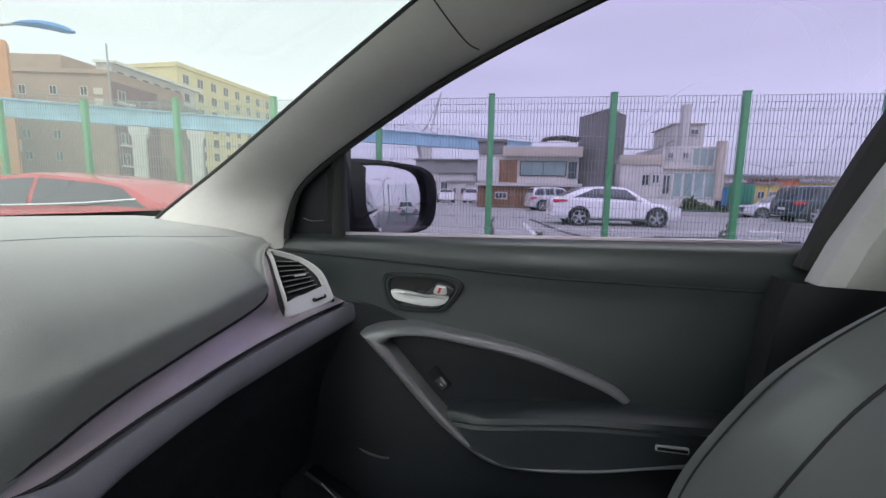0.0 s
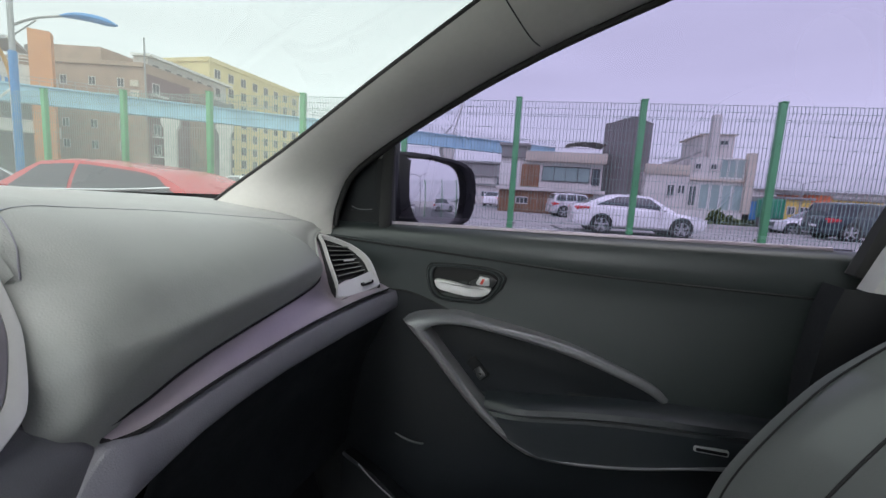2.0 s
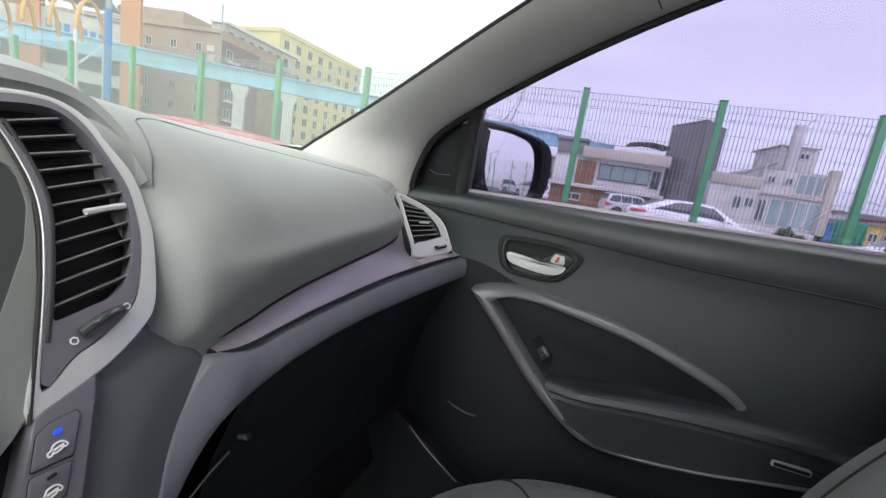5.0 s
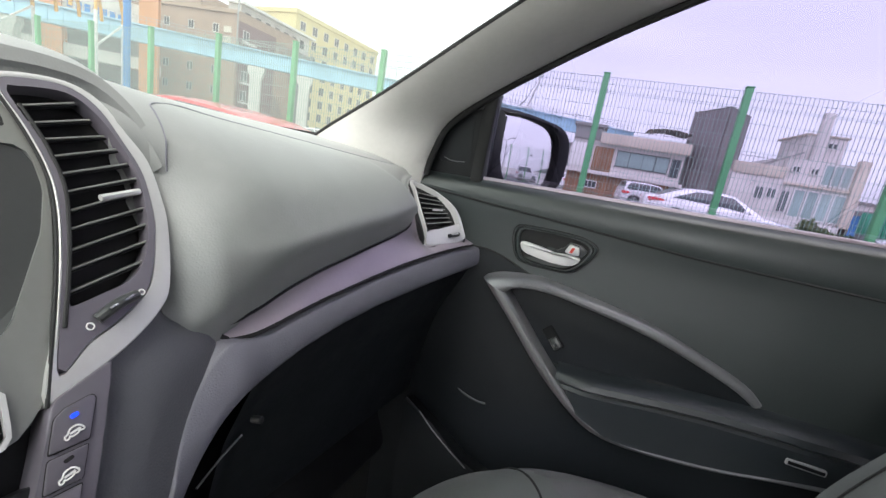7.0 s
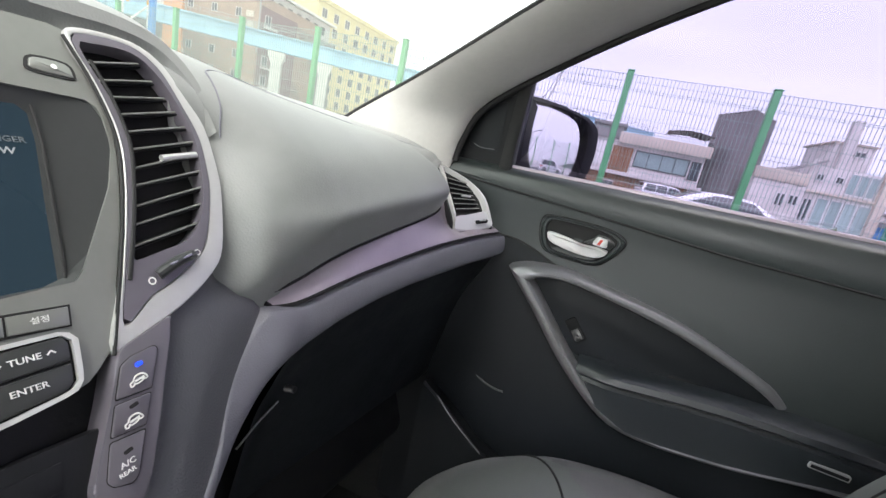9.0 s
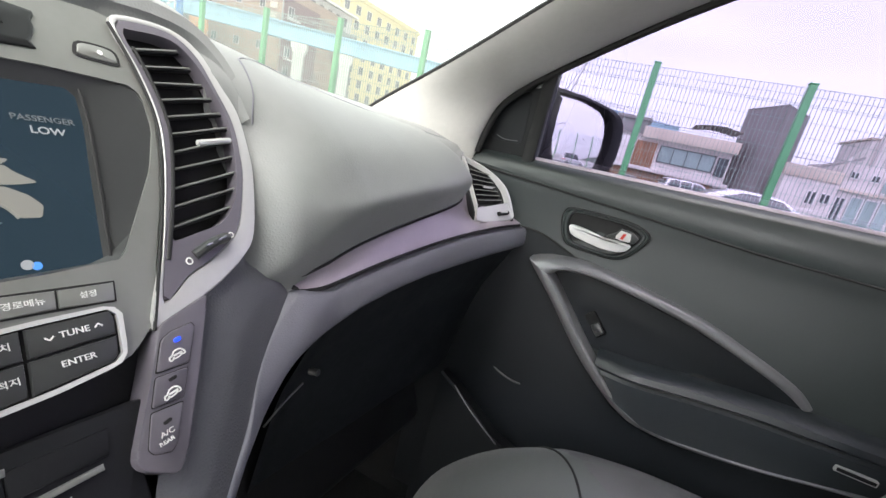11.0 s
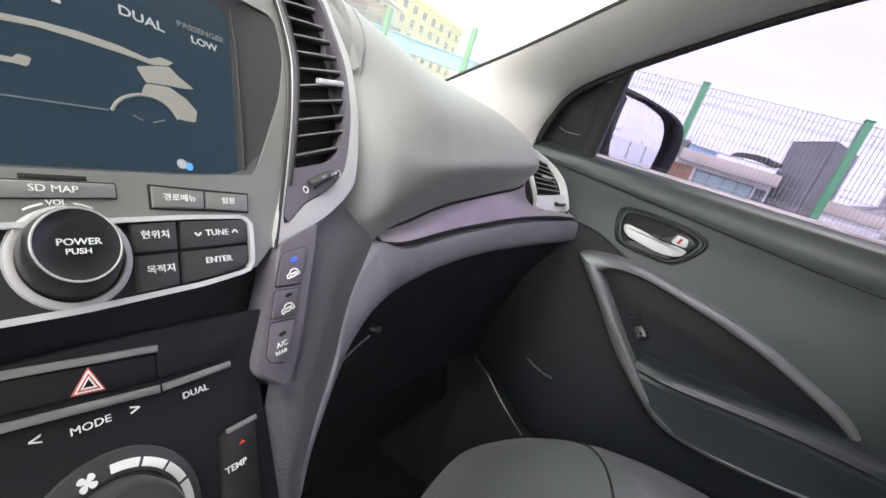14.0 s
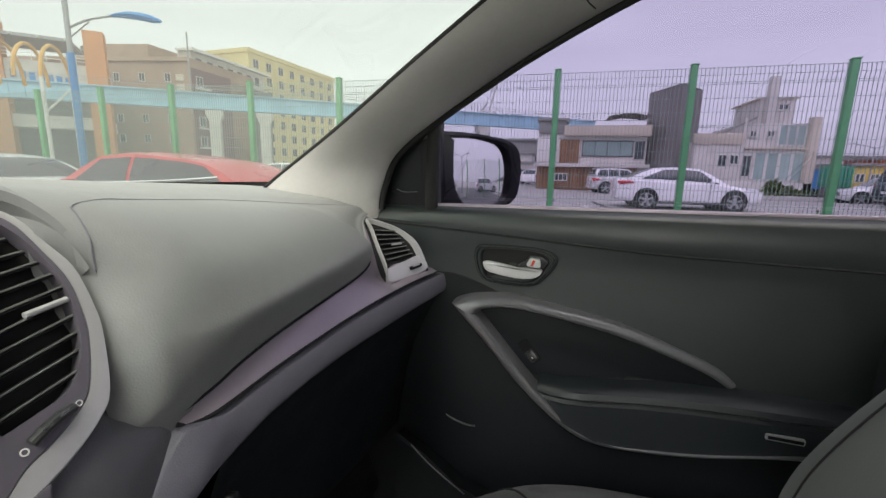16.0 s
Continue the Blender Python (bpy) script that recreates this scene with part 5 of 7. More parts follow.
for pts, tx, sz, at in (([(0.0225, 0.0103), (0.0428, 0.0105), (0.0412, -0.0035), (0.0225, -0.003)], "현위치", 0.0043, (0.032, 0.0045)), ([(0.045, 0.0105), (0.0805, 0.0095), (0.0818, 0.0055), (0.0805, -0.0035), (0.0432, -0.0035)], "TUNE", 0.0046, (0.063, 0.0033)),
                        ([(0.0225, -0.0045), (0.041, -0.0048), (0.0388, -0.0205), (0.0205, -0.021)], "목적지", 0.0043, (0.0315, -0.0118)), ([(0.0428, -0.0048), (0.0802, -0.005), (0.0785, -0.0145), (0.075, -0.0178), (0.0405, -0.0205)], "ENTER", 0.0046, (0.061, -0.011))):
    kb = part("audio_key", slab(pts, sf(0.0045), 0.006, 0.0012), M_KEY, STACK)
    lettering(tx, sz, sf(0.0047, *at, -2), M_WHITE, kb)
    if tx == "TUNE":
        for sgn, ux in ((-1, 0.0525), (1, 0.0735)):
            for e in (-1, 1):
                part("arrow_mark", bar(ux + e * 0.0018, 0.0033 - sgn * 0.0008, ux, 0.0033 + sgn * 0.0009, 0.0008, 0.0048, 0.0003), M_WHITE, kb)
# power knob
KN = (-0.001, 0.0012)
RC, TC = Vector((KN[0] + 0.0012, KN[1] - 0.0032, 0)), Vector((KN[0] - 0.0004, KN[1] + 0.0008, 0))


def knob_circle(r, d, k):
    """A circle of the knob: its middle leans from the ring towards the top."""
    c = RC.lerp(TC, k)
    return [sf(d, c.x, c.y) @ Vector((r * math.cos(a / 24 * math.pi), r * math.sin(a / 24 * math.pi), 0)) for a in range(48)]


part("knob_ring", loft([knob_circle(r, d, 0) for r, d in ((0.0219, -0.002), (0.0217, 0.002), (0.0212, 0.0032), (0.0198, 0.0038), (0.0184, 0.0036), (0.018, 0.0))], True), M_SILVER, STACK, "bright ring round the knob")
knob = part("power_knob", loft([knob_circle(r, d, k) for r, d, k in ((0.0181, 0.0, 0.0), (0.0178, 0.004, 0.3), (0.0166, 0.0095, 0.75), (0.0156, 0.0122, 0.95), (0.0148, 0.0132, 1), (0.0139, 0.0132, 1), (0.013, 0.0125, 1), (0.008, 0.0121, 1), (0.0002, 0.012, 1))], True), M_GLOSS, STACK, "black round power knob")
part("knob_edge", sweep(knob_circle(0.0146, 0.0131, 1), ring(0.0005, 0.0005, 6), up=SN, closed=True), M_SILVER, knob)
lettering("POWER", 0.0039, sf(0.0128, KN[0], KN[1] + 0.0018, -3), M_WHITE, knob)
lettering("PUSH", 0.0033, sf(0.0128, KN[0] - 0.0008, KN[1] - 0.0019, -3), M_WHITE, knob)
for a0, a1 in ((62, 78), (102, 118)):
    part("volume_mark", sweep([sf(0.0022, KN[0], KN[1] - 0.004) @ Vector((0.0238 * math.cos(radians(a0 + (a1 - a0) * k / 6)), 0.0238 * math.sin(radians(a0 + (a1 - a0) * k / 6)), 0)) for k in range(7)], ring(0.0004, 0.0004, 6), up=SN), M_WHITE, STACK)
# lower black climate panel
part("climate_panel", slab([(-0.1, -0.0355), (0.02, -0.0385), (0.0885, -0.043), (0.083, -0.055), (0.0745, -0.08), (0.073, -0.1), (0.07, -0.16), (0.06, -0.4), (-0.1, -0.4)], sf(0.0), 0.02, 0.002), M_BLACK, STACK)
part("light_bar", bar(-0.1, -0.0315, 0.0245, -0.0475, 0.0034, 0.0022, 0.004), M_STACK, STACK)
part("light_bar", bar(-0.1, -0.0495, 0.022, -0.0655, 0.0034, 0.0022, 0.004), M_STACK, STACK)
part("light_bar", bar(0.0235, -0.0655, 0.0575, -0.0665, 0.0032, 0.0022, 0.004), M_STACK, STACK)
part("blank_key", slab([(0.0235, -0.047), (0.064, -0.0495), (0.061, -0.0625), (0.0225, -0.0605)], sf(0.0018), 0.004, 0.001), M_BLACK, STACK)
HZ = sf(0.0012, -0.0035, -0.0533, -8)
hz = part("hazard_key", slab([(-0.03, -0.0045), (-0.03, 0.0075), (0.026, 0.0075), (0.026, -0.0045)], HZ, 0.003, 0.0008), M_BLACK, STACK)
M_HAZ = mat("red_lit_mark", (0.5, 0.1, 0.08), 0.4, vary=0.0, emit=(1.0, 0.16, 0.12), emit_s=0.005)
for r, mt in ((0.0052, M_HAZ), (0.0027, M_WHITE)):
    tri = [HZ @ Vector((r * math.cos(radians(90 + 120 * k)), r * math.sin(radians(90 + 120 * k)), 0.0006)) for k in range(3)]
    part("hazard_mark", sweep([tri[0], tri[1], tri[2]], ring(0.0006, 0.0003, 6), up=SN, closed=True), M_WHITE, hz)
    part("hazard_glow", sweep([HZ @ Vector((q[0], q[1], 0.0004)) for q in [((r + 0.0012) * math.cos(radians(90 + 120 * k)), (r + 0.0012) * math.sin(radians(90 + 120 * k))) for k in range(3)]], ring(0.0005, 0.0002, 6), up=SN, closed=True), M_HAZ, hz)
lettering("MODE", 0.0045, sf(0.0006, -0.005, -0.0695, -1), M_WHITE, STACK, bold=0.0)
lettering("DUAL", 0.0045, sf(0.0006, 0.0375, -0.0732, -1), M_WHITE, STACK)
lettering("<", 0.0068, sf(0.0006, -0.022, -0.0675, 0), M_WHITE, STACK)
lettering(">", 0.0068, sf(0.0006, 0.011, -0.0702, 0), M_WHITE, STACK)
tp = part("temp_rocker", slab([(0.044, -0.1), (0.0485, -0.0985), (0.0655, -0.0985), (0.064, -0.106), (0.058, -0.15), (0.036, -0.15)], sf(0.0022), 0.006, 0.0015), M_GLOSS, STACK)
part("rocker_bar", bar(0.0475, -0.0985, 0.065, -0.0985, 0.0022, 0.0035, 0.002), M_STACK, tp)
part("up_mark", slab([(0.0525, -0.108), (0.0545, -0.1062), (0.0565, -0.108)], sf(0.0027), 0.0004), M_RED, tp)
lettering("TEMP", 0.0046, sf(0.0028, 0.0485, -0.117, -1), M_WHITE, tp)
DC = (-0.004, -0.1165)
part("fan_dial", loft([[sf(d, *DC) @ Vector((r * math.cos(a / 24 * math.pi), r * math.sin(a / 24 * math.pi), 0)) for a in range(48)] for r, d in ((0.034, 0.0), (0.0335, 0.0022), (0.031, 0.003), (0.0245, 0.003), (0.024, 0.0015), (0.0225, 0.0015), (0.0222, 0.011), (0.0205, 0.014), (0.0002, 0.0142))], True), M_KEY, STACK, "black round fan dial")
for a0, a1 in ((128, 152), (66, 88), (42, 63), (18, 39), (-6, 15), (156, 176)):
    part("dial_segment", slab([(r * math.cos(radians(a)), r * math.sin(radians(a))) for r, a in [(0.0295, a0 + (a1 - a0) * k / 4) for k in range(5)] + [(0.0258, a1 - (a1 - a0) * k / 4) for k in range(5)]], sf(0.0036, *DC), 0.0005), M_WHITE, STACK)
for k in range(4):
    part("fan_mark", slab([(q.x, q.y) for q in spline([(0, 0, 0), (0.0012, 0.0026, 0), (-0.0004, 0.0036, 0), (-0.0016, 0.0026, 0)], 3, True)], sf(0.0036, DC[0] - 0.007, DC[1] + 0.0268, 45 + 90 * k), 0.0005), M_WHITE, STACK)

# ---- passenger seat ----
SEAT = thing("passenger_seat", "black leather passenger seat with side bolsters", "seat", (0.25, 0.45, 0.4))


def seat_top(s, a):
    """Cushion surface: s from the middle to the rim, a round it."""
    c, q = math.cos(a), math.sin(a)
    p = 2 / 3.0
    x = 0.12 + 0.385 * s * math.copysign(abs(c) ** 0.8, c)
    y = 0.445 + 0.262 * s * math.copysign(abs(q) ** p, q)
    side = abs(q) ** 2
    z = 0.845 + 0.022 * math.sin(min(s, 1) * math.pi * 0.9) * side - 0.02 * (1 - s) - 0.11 * max(0, s - 0.6) ** 2 / 0.16
    return Vector((x, y, z))


rows = [[seat_top(s, 2 * math.pi * i / 64) for i in range(64)] for s in [0.02] + [0.08 * k for k in range(1, 12)] + [0.92, 0.96, 0.99, 1.0]]
rows.append([q + Vector((0, 0, -0.08)) for q in rows[-1]])
rows.append([Vector((0.12 + (q.x - 0.12) * 0.9, 0.445 + (q.y - 0.445) * 0.9, 0.55)) for q in rows[-2]])
part("cushion", loft(rows, True), M_LEATHER, SEAT)
seam = spline([Vector(seat_top(s, a)) for s, a in ((0.99, 2.25), (0.9, 2.28), (0.8, 2.3), (0.7, 2.33), (0.6, 2.38), (0.5, 2.5), (0.4, 2.8))], 4)
part("cushion_seam", sweep([q + Vector((0, 0, 0.0005)) for q in seam], ring(0.0022, 0.0016, 6)), M_RUBBER, SEAT)
part("cushion_piping", sweep([seat_top(0.86, a) + Vector((0, 0, 0.0008)) for a in [2.28 - 0.08 * k for k in range(22)]], ring(0.0022, 0.0018, 6)), M_STITCH, SEAT)
M_INSERT = mat("perforated_leather", (0.12, 0.116, 0.122), 0.38, vary=0.05, rvary=0.02, scale=12, bump=0.2, bscale=420, coat=0.25)
rows = [[seat_top(s, 2.27 - 1.9 * i / 24) + Vector((0, 0, 0.0022 if 0.1 < s < 0.84 and 0 < i < 24 else -0.002)) for i in range(25)] for s in (0.06, 0.12, 0.22, 0.34, 0.46, 0.58, 0.7, 0.78, 0.83, 0.85)]
part("cushion_insert", loft(rows), M_INSERT, SEAT, "lighter grey insert panel")
far = spline([(0.262, 0.615, 0.80), (0.283, 0.62, 0.917), (0.313, 0.615, 1.0), (0.369, 0.60, 1.108), (0.412, 0.588, 1.167), (0.456, 0.572, 1.217), (0.495, 0.55, 1.258), (0.55, 0.51, 1.30), (0.62, 0.45, 1.325)], 4)
rows = []
for i, f in enumerate(far):
    s = i / (len(far) - 1)
    mid = Vector((f.x + 0.075 - 0.03 * s, 0.42, f.z + 0.03 * s))
    near = Vector((f.x, 0.84 - f.y, f.z))
    back = Vector((0.13, 0, -0.02))
    r = [f + back, f + Vector((0.05, -0.004, -0.02)), f + Vector((0.014, 0.0, -0.006)), f, f + (mid - f) * 0.12 + Vector((-0.006, 0, 0.006)), f + (mid - f) * 0.38 + Vector((0.004, 0, 0)), f + (mid - f) * 0.5 + Vector((0.014, 0, 0)), f + (mid - f) * 0.8, mid]
    m2 = [Vector((q.x, 0.84 - q.y, q.z)) for q in reversed(r[:-1])]
    rows.append(r + m2)
part("backrest", loft(rows, True, True), M_LEATHER, SEAT)
part("back_piping", sweep([r[4] + Vector((-0.0008, -0.0005, 0.0008)) for r in rows], ring(0.0015, 0.0014, 6)), M_RUBBER, SEAT)
part("back_seam", sweep([r[6] + Vector((-0.0005, -0.0008, 0.0005)) for r in rows], ring(0.0022, 0.002, 6)), M_RUBBER, SEAT)
part("headrest", loft([[Vector((0.64 + 0.05 * k, 0.42, 1.38)) + Vector((0.03 * math.cos(a / 8 * math.pi) * w, 0.13 * math.cos(a / 8 * math.pi) * w, 0.085 * math.sin(a / 8 * math.pi) * w)) for a in range(16)] for k, w in ((-0.6, 0.5), (-0.4, 0.9), (0.3, 1.0), (0.9, 0.9), (1.2, 0.4))], True, True), M_LEATHER, SEAT)

# ---- outside: ground ----
M_LINE = mat("road_paint", (0.62, 0.62, 0.60), 0.8, vary=0.25, scale=6, bump=0.2, bscale=200)
M_JOINT = mat("dark_joint", (0.05, 0.05, 0.045), 0.95, vary=0.4, scale=5)
M_KERB = mat("kerb_concrete", (0.42, 0.41, 0.39), 0.9, vary=0.2, scale=3, bump=0.4, bscale=80)
bm = bmesh.new()
bmesh.ops.create_grid(bm, x_segments=8, y_segments=8, size=3000)
tagged(part("ground", bm, M_CONCRETE), "pale worn concrete ground of the parking lots", "ground", kind="structure")
bm = box((70, 8.2, 0.012), (0, 2.4, 0.006))
tagged(part("parking_lot", bm, M_ASPHALT), "grey asphalt of the near parking lot", "ground", kind="structure")
bm = box((90, 17.4, 0.15), (8, 16.45, 0.075), bevel=0.01)
tagged(part("pavement", bm, M_CONCRETE), "raised pale concrete slab of the far parking lot", "ground", kind="structure")
bm = box((60, 0.35, 0.2), (-2, 7.6, 0.1), bevel=0.02)
tagged(part("kerb", bm, M_KERB), "concrete footing under the fence", "kerb", kind="structure")
bm = box((80, 1.6, 0.01), (10, 26.2, 0.006))
tagged(part("road", bm, M_ASPHALT), "grey asphalt lane behind the parked cars", "road", kind="structure")


def strip(name, label, a, b, w, material, cat="marking"):
    a, b = Vector((*a, 0)), Vector((*b, 0))
    d = (b - a).normalized().cross(Vector((0, 0, 1))) * w / 2
    bm = slab([(q.x, q.y) for q in (a + d, b + d, b - d, a - d)], Matrix.Translation((0, 0, 0.162)), 0.01)
    return tagged(part(name, bm, material, smooth=False), label, cat, kind="structure")


strip("marking_1", "worn white bay line on concrete", (0.9, 10.2), (0.75, 16.5), 0.14, M_LINE)
strip("marking_2", "worn white bay line on concrete", (6.9, 10.4), (5.6, 12.0), 0.12, M_LINE)
random.seed(4)
for nm, path in (("joint_1", [(-0.35, 10.0), (-0.32, 12.0), (-0.5, 15.5), (-0.45, 19)]), ("joint_2", [(2.6, 11.5), (1.9, 12.8), (1.5, 15.5), (1.1, 18.5)]), ("joint_3", [(2.6, 11.5), (4.5, 12.6), (6.5, 13.0)])):
    pts = [q + Vector((random.uniform(-0.05, 0.05), random.uniform(-0.05, 0.05), 0)) for q in spline([(x, y, 0.158) for x, y in path], 10)]
    ob = part(nm, sweep(pts, ring(0.07, 0.025, 6), scale=[random.uniform(0.5, 1.4) for q in pts]), M_JOINT)
    tagged(ob, "broken dark joint in the concrete with debris", "joint", kind="structure")


# ---- fence ----
M_WIRE = mat("fence_wire", (0.22, 0.33, 0.28), 0.5, vary=0.1, scale=4)
FENCE = thing("fence", "tall green welded mesh fence with square posts", "fence", (0, 7.6, 0))
FH = 2.97
made = {}
for k in range(-13, 14):
    # the last eight bays turn the corner and run behind the car
    x, fy, turn = (-0.27 + 2.0 * k, 0, 0) if k < 6 else (11.73, -2.0 * (k - 6), radians(-90))
    if not made:
        bm = box((0.095, 0.095, FH + 0.01), (0, 0, (FH + 0.01) / 2), bevel=0.01)
        box((0.11, 0.11, 0.02), (0, 0, FH + 0.015), bevel=0.004, bm=bm)
        made["post"] = part("post", bm, M_FENCE, FENCE)
        bm = bmesh.new()
        for i in range(35):
            xx = 0.055 + 1.89 * i / 34
            for a, b in (((xx, 0.05, 0.05), (xx, 0.05, FH - 0.24)), ((xx, 0.05, FH - 0.24), (xx, 0.035, FH - 0.14)), ((xx, 0.035, FH - 0.14), (xx, 0.05, FH - 0.02))):
                sweep([a, b], [(-0.0035, -0.0035), (0.0035, -0.0035), (0.0035, 0.0035), (-0.0035, 0.0035)], up=(0, 1, 0), bm=bm)
        for z in [0.1 + 0.2 * q for q in range(14)] + [FH - 0.24, FH - 0.14, FH - 0.03]:
            box((1.94, 0.007, 0.0065), (1.0, 0.056 if abs(z - FH + 0.14) > 0.01 else 0.026, z), bm=bm)
        made["mesh_panel"] = part("mesh_panel", bm, M_WIRE, FENCE, smooth=False)
        for z in (0.4, 1.4, 2.4):
            made["clamp" + str(z)] = part("clamp", box((0.03, 0.03, 0.05), (0.0, 0.055, z), bevel=0.004), M_FENCE, FENCE)
        for ob in made.values():
            ob.location = (x, fy, 0)
    else:
        for nm, src in made.items():
            ob = new(nm[:5] if nm.startswith("clamp") else nm, src.data)
            ob.parent = FENCE
            ob.location = (x, fy, 0)
            ob.rotation_euler.z = turn

# ---- vehicles ----
M_TYRE = mat("tyre_rubber", (0.02, 0.02, 0.02), 0.85, vary=0.2, scale=20)
M_RIM = mat("alloy_rim", (0.55, 0.55, 0.56), 0.3, metal=0.9, vary=0.1, scale=10)
M_CARGLASS = mat("dark_car_glass", (0.03, 0.035, 0.04), 0.08, vary=0.05, spec=0.6, coat=0.3)
M_TAIL = mat("tail_lamp_red", (0.55, 0.02, 0.03), 0.2, vary=0.05, coat=0.5)
M_HEADL = mat("head_lamp", (0.7, 0.72, 0.75), 0.15, vary=0.05, coat=0.5)
M_WHITEP = mat("white_paint", (0.82, 0.82, 0.83), 0.28, vary=0.03, scale=2, coat=0.6)
M_REDP = mat("red_paint", (0.50, 0.035, 0.035), 0.28, vary=0.05, scale=2, coat=0.6)
M_SILVERP = mat("silver_paint", (0.62, 0.62, 0.63), 0.3, metal=0.3, vary=0.04, scale=2, coat=0.5)
M_NAVYP = mat("dark_blue_paint", (0.03, 0.05, 0.06), 0.25, vary=0.05, scale=2, coat=0.6)


def car(name, label, at, rz, paint, L=4.53, W=1.77, H=1.43, suv=False, cat="car", coupe=False):
    """A parked car, nose towards +x: body, glasshouse, roof, doors' panes, lamps, wheels."""
    ob = thing(name, label, cat, (0, 0, 0), "parked cars")
    belt = 1.05 if suv else (1.0 if coupe else 0.94)
    hood = 0.80 if not suv else 0.98
    deck = belt if suv else (1.06 if coupe else 1.02)
    xs = [-0.5, -0.49, -0.47, -0.42, -0.34, -0.24, -0.12, 0.0, 0.12, 0.2, 0.27, 0.34, 0.41, 0.46, 0.485, 0.5]
    rows = []
    for f in xs:
        end = abs(f) * 2
        w = W / 2 * (1 - 0.16 * max(0, end - 0.72) ** 2 / 0.078)
        top = lerp_table([(-0.5, deck - 0.14), (-0.485, deck - 0.03), (-0.45, deck), (-0.3, deck - 0.03 if not suv else belt), (-0.1, belt), (0.2, belt - 0.02), (0.26, hood + 0.06), (0.4, hood - 0.03), (0.46, hood - 0.11), (0.5, hood - 0.3)], f)[0]
        low = 0.24 + 0.1 * max(0, end - 0.9) / 0.1
        x = f * L
        r = [(w * 0.86, low), (w * 0.97, low + 0.09), (w, 0.5), (w * 0.985, 0.62), (w * 0.995, 0.70), (w * 0.97, top - 0.05), (w * 0.9, top), (w * 0.45, top + 0.03)]
        rows.append([Vector((x, y, z)) for y, z in r] + [Vector((x, -y, z)) for y, z in reversed(r)])
    part("body", loft(rows, True, True), paint, ob)
    # glasshouse
    if suv:
        g = [(-0.475, belt), (-0.44, H - 0.12), (-0.38, H - 0.03), (-0.1, H), (0.06, H - 0.05), (0.1, H - 0.12), (0.24, belt - 0.01)]
    else:
        g = [(-0.44, deck - 0.01), (-0.3, H - 0.13), (-0.2, H - 0.03), (-0.06, H), (0.04, H - 0.03), (0.1, H - 0.09), (0.265, belt - 0.07)]
    if coupe:
        g = [(-0.492, 1.06), (-0.445, 1.19), (-0.34, H - 0.12), (-0.2, H - 0.04), (-0.06, H), (0.04, H - 0.03), (0.1, H - 0.09), (0.265, belt - 0.07)]
    gs = spline([(x * L, 0, z) for x, z in g], 4)
    rows, roof = [], []
    for q in gs:
        base = min(lerp_table([(-0.5, deck - 0.02), (-0.3, deck - 0.05), (-0.1, belt - 0.02), (0.3, belt - 0.1)], q.x / L)[0], q.z - 0.005)
        h = (q.z - base) / (H - belt)
        wb, wt = W / 2 * 0.93, W / 2 * (0.93 - 0.20 * h)
        rows.append([Vector((q.x, wb, base)), Vector((q.x, (wb + wt) / 2 + 0.015, (base + q.z) / 2)), Vector((q.x, wt, q.z - 0.03 * h)), Vector((q.x, wt * 0.8, q.z)), Vector((q.x, 0, q.z + 0.015 * h)),
                     Vector((q.x, -wt * 0.8, q.z)), Vector((q.x, -wt, q.z - 0.03 * h)), Vector((q.x, -(wb + wt) / 2 - 0.015, (base + q.z) / 2)), Vector((q.x, -wb, base))])
    part("cabin", loft(rows), paint, ob)

    def cut(x):
        for p, q, r1, r2 in zip(gs, gs[1:], rows, rows[1:]):
            if x <= q.x:
                t = max(0, (x - p.x) / max(q.x - p.x, 1e-6))
                return [u.lerp(v, t) for u, v in zip(r1, r2)]
        return rows[-1]

    def along(r, idx, f):
        return r[idx[0]].lerp(r[idx[1]], f * 2) if f < 0.5 else r[idx[1]].lerp(r[idx[2]], f * 2 - 1)

    x0, x1 = (-0.44, 0.2) if suv else (-0.455 if coupe else -0.34, 0.2)
    for sgn in (1, -1):
        idx = [0, 1, 2] if sgn > 0 else [8, 7, 6]
        for lo, hi in ((x0, -0.26), (-0.245, -0.085), (-0.065, x1)) if suv else ((x0, -0.075), (-0.06, x1)):
            rr = []
            for i in range(13):
                f = lo + (hi - lo) * i / 12
                arch = min(1, (max(f - x0, 0) / (0.05 if suv else 0.09 if coupe else 0.16)) ** 0.8, (max(x1 - f, 0) / 0.13) ** 0.8)
                r = cut(f * L)
                a0, b0 = 0.16, 0.16 + 0.74 * arch
                rr.append([along(r, idx, a0 + (b0 - a0) * j / 3) + Vector((0, sgn * 0.009, 0)) for j in range(4)])
            part("side_window", loft(rr), M_CARGLASS, ob)
    for nm, lo, hi, up in (("front_window", 0.085, 0.235, (0.004, 0, 0.008)), ("rear_window", -0.465 if suv else -0.425, -0.44 if suv else -0.27, (-0.01 if suv else -0.004, 0, 0.006))):
        if coupe and lo < 0:
            continue
        rr = []
        for i in range(7):
            r = cut((lo + (hi - lo) * i / 6) * L)
            rr.append([r[3].lerp(r[2], 0.3) + Vector(up), r[3] + Vector(up), r[4] + Vector(up), r[5] + Vector(up), r[5].lerp(r[6], 0.3) + Vector(up)])
        part(nm, loft(rr), M_CARGLASS, ob)
    for sgn in (1, -1):
        part("door_handle", box((0.16, 0.03, 0.025), (-0.02 * L, sgn * (W / 2 * 0.985), 0.82 if not suv else 0.9), bevel=0.008), paint, ob)
        part("door_handle", box((0.16, 0.03, 0.025), (-0.22 * L, sgn * (W / 2 * 0.985), 0.84 if not suv else 0.92), bevel=0.008), paint, ob)
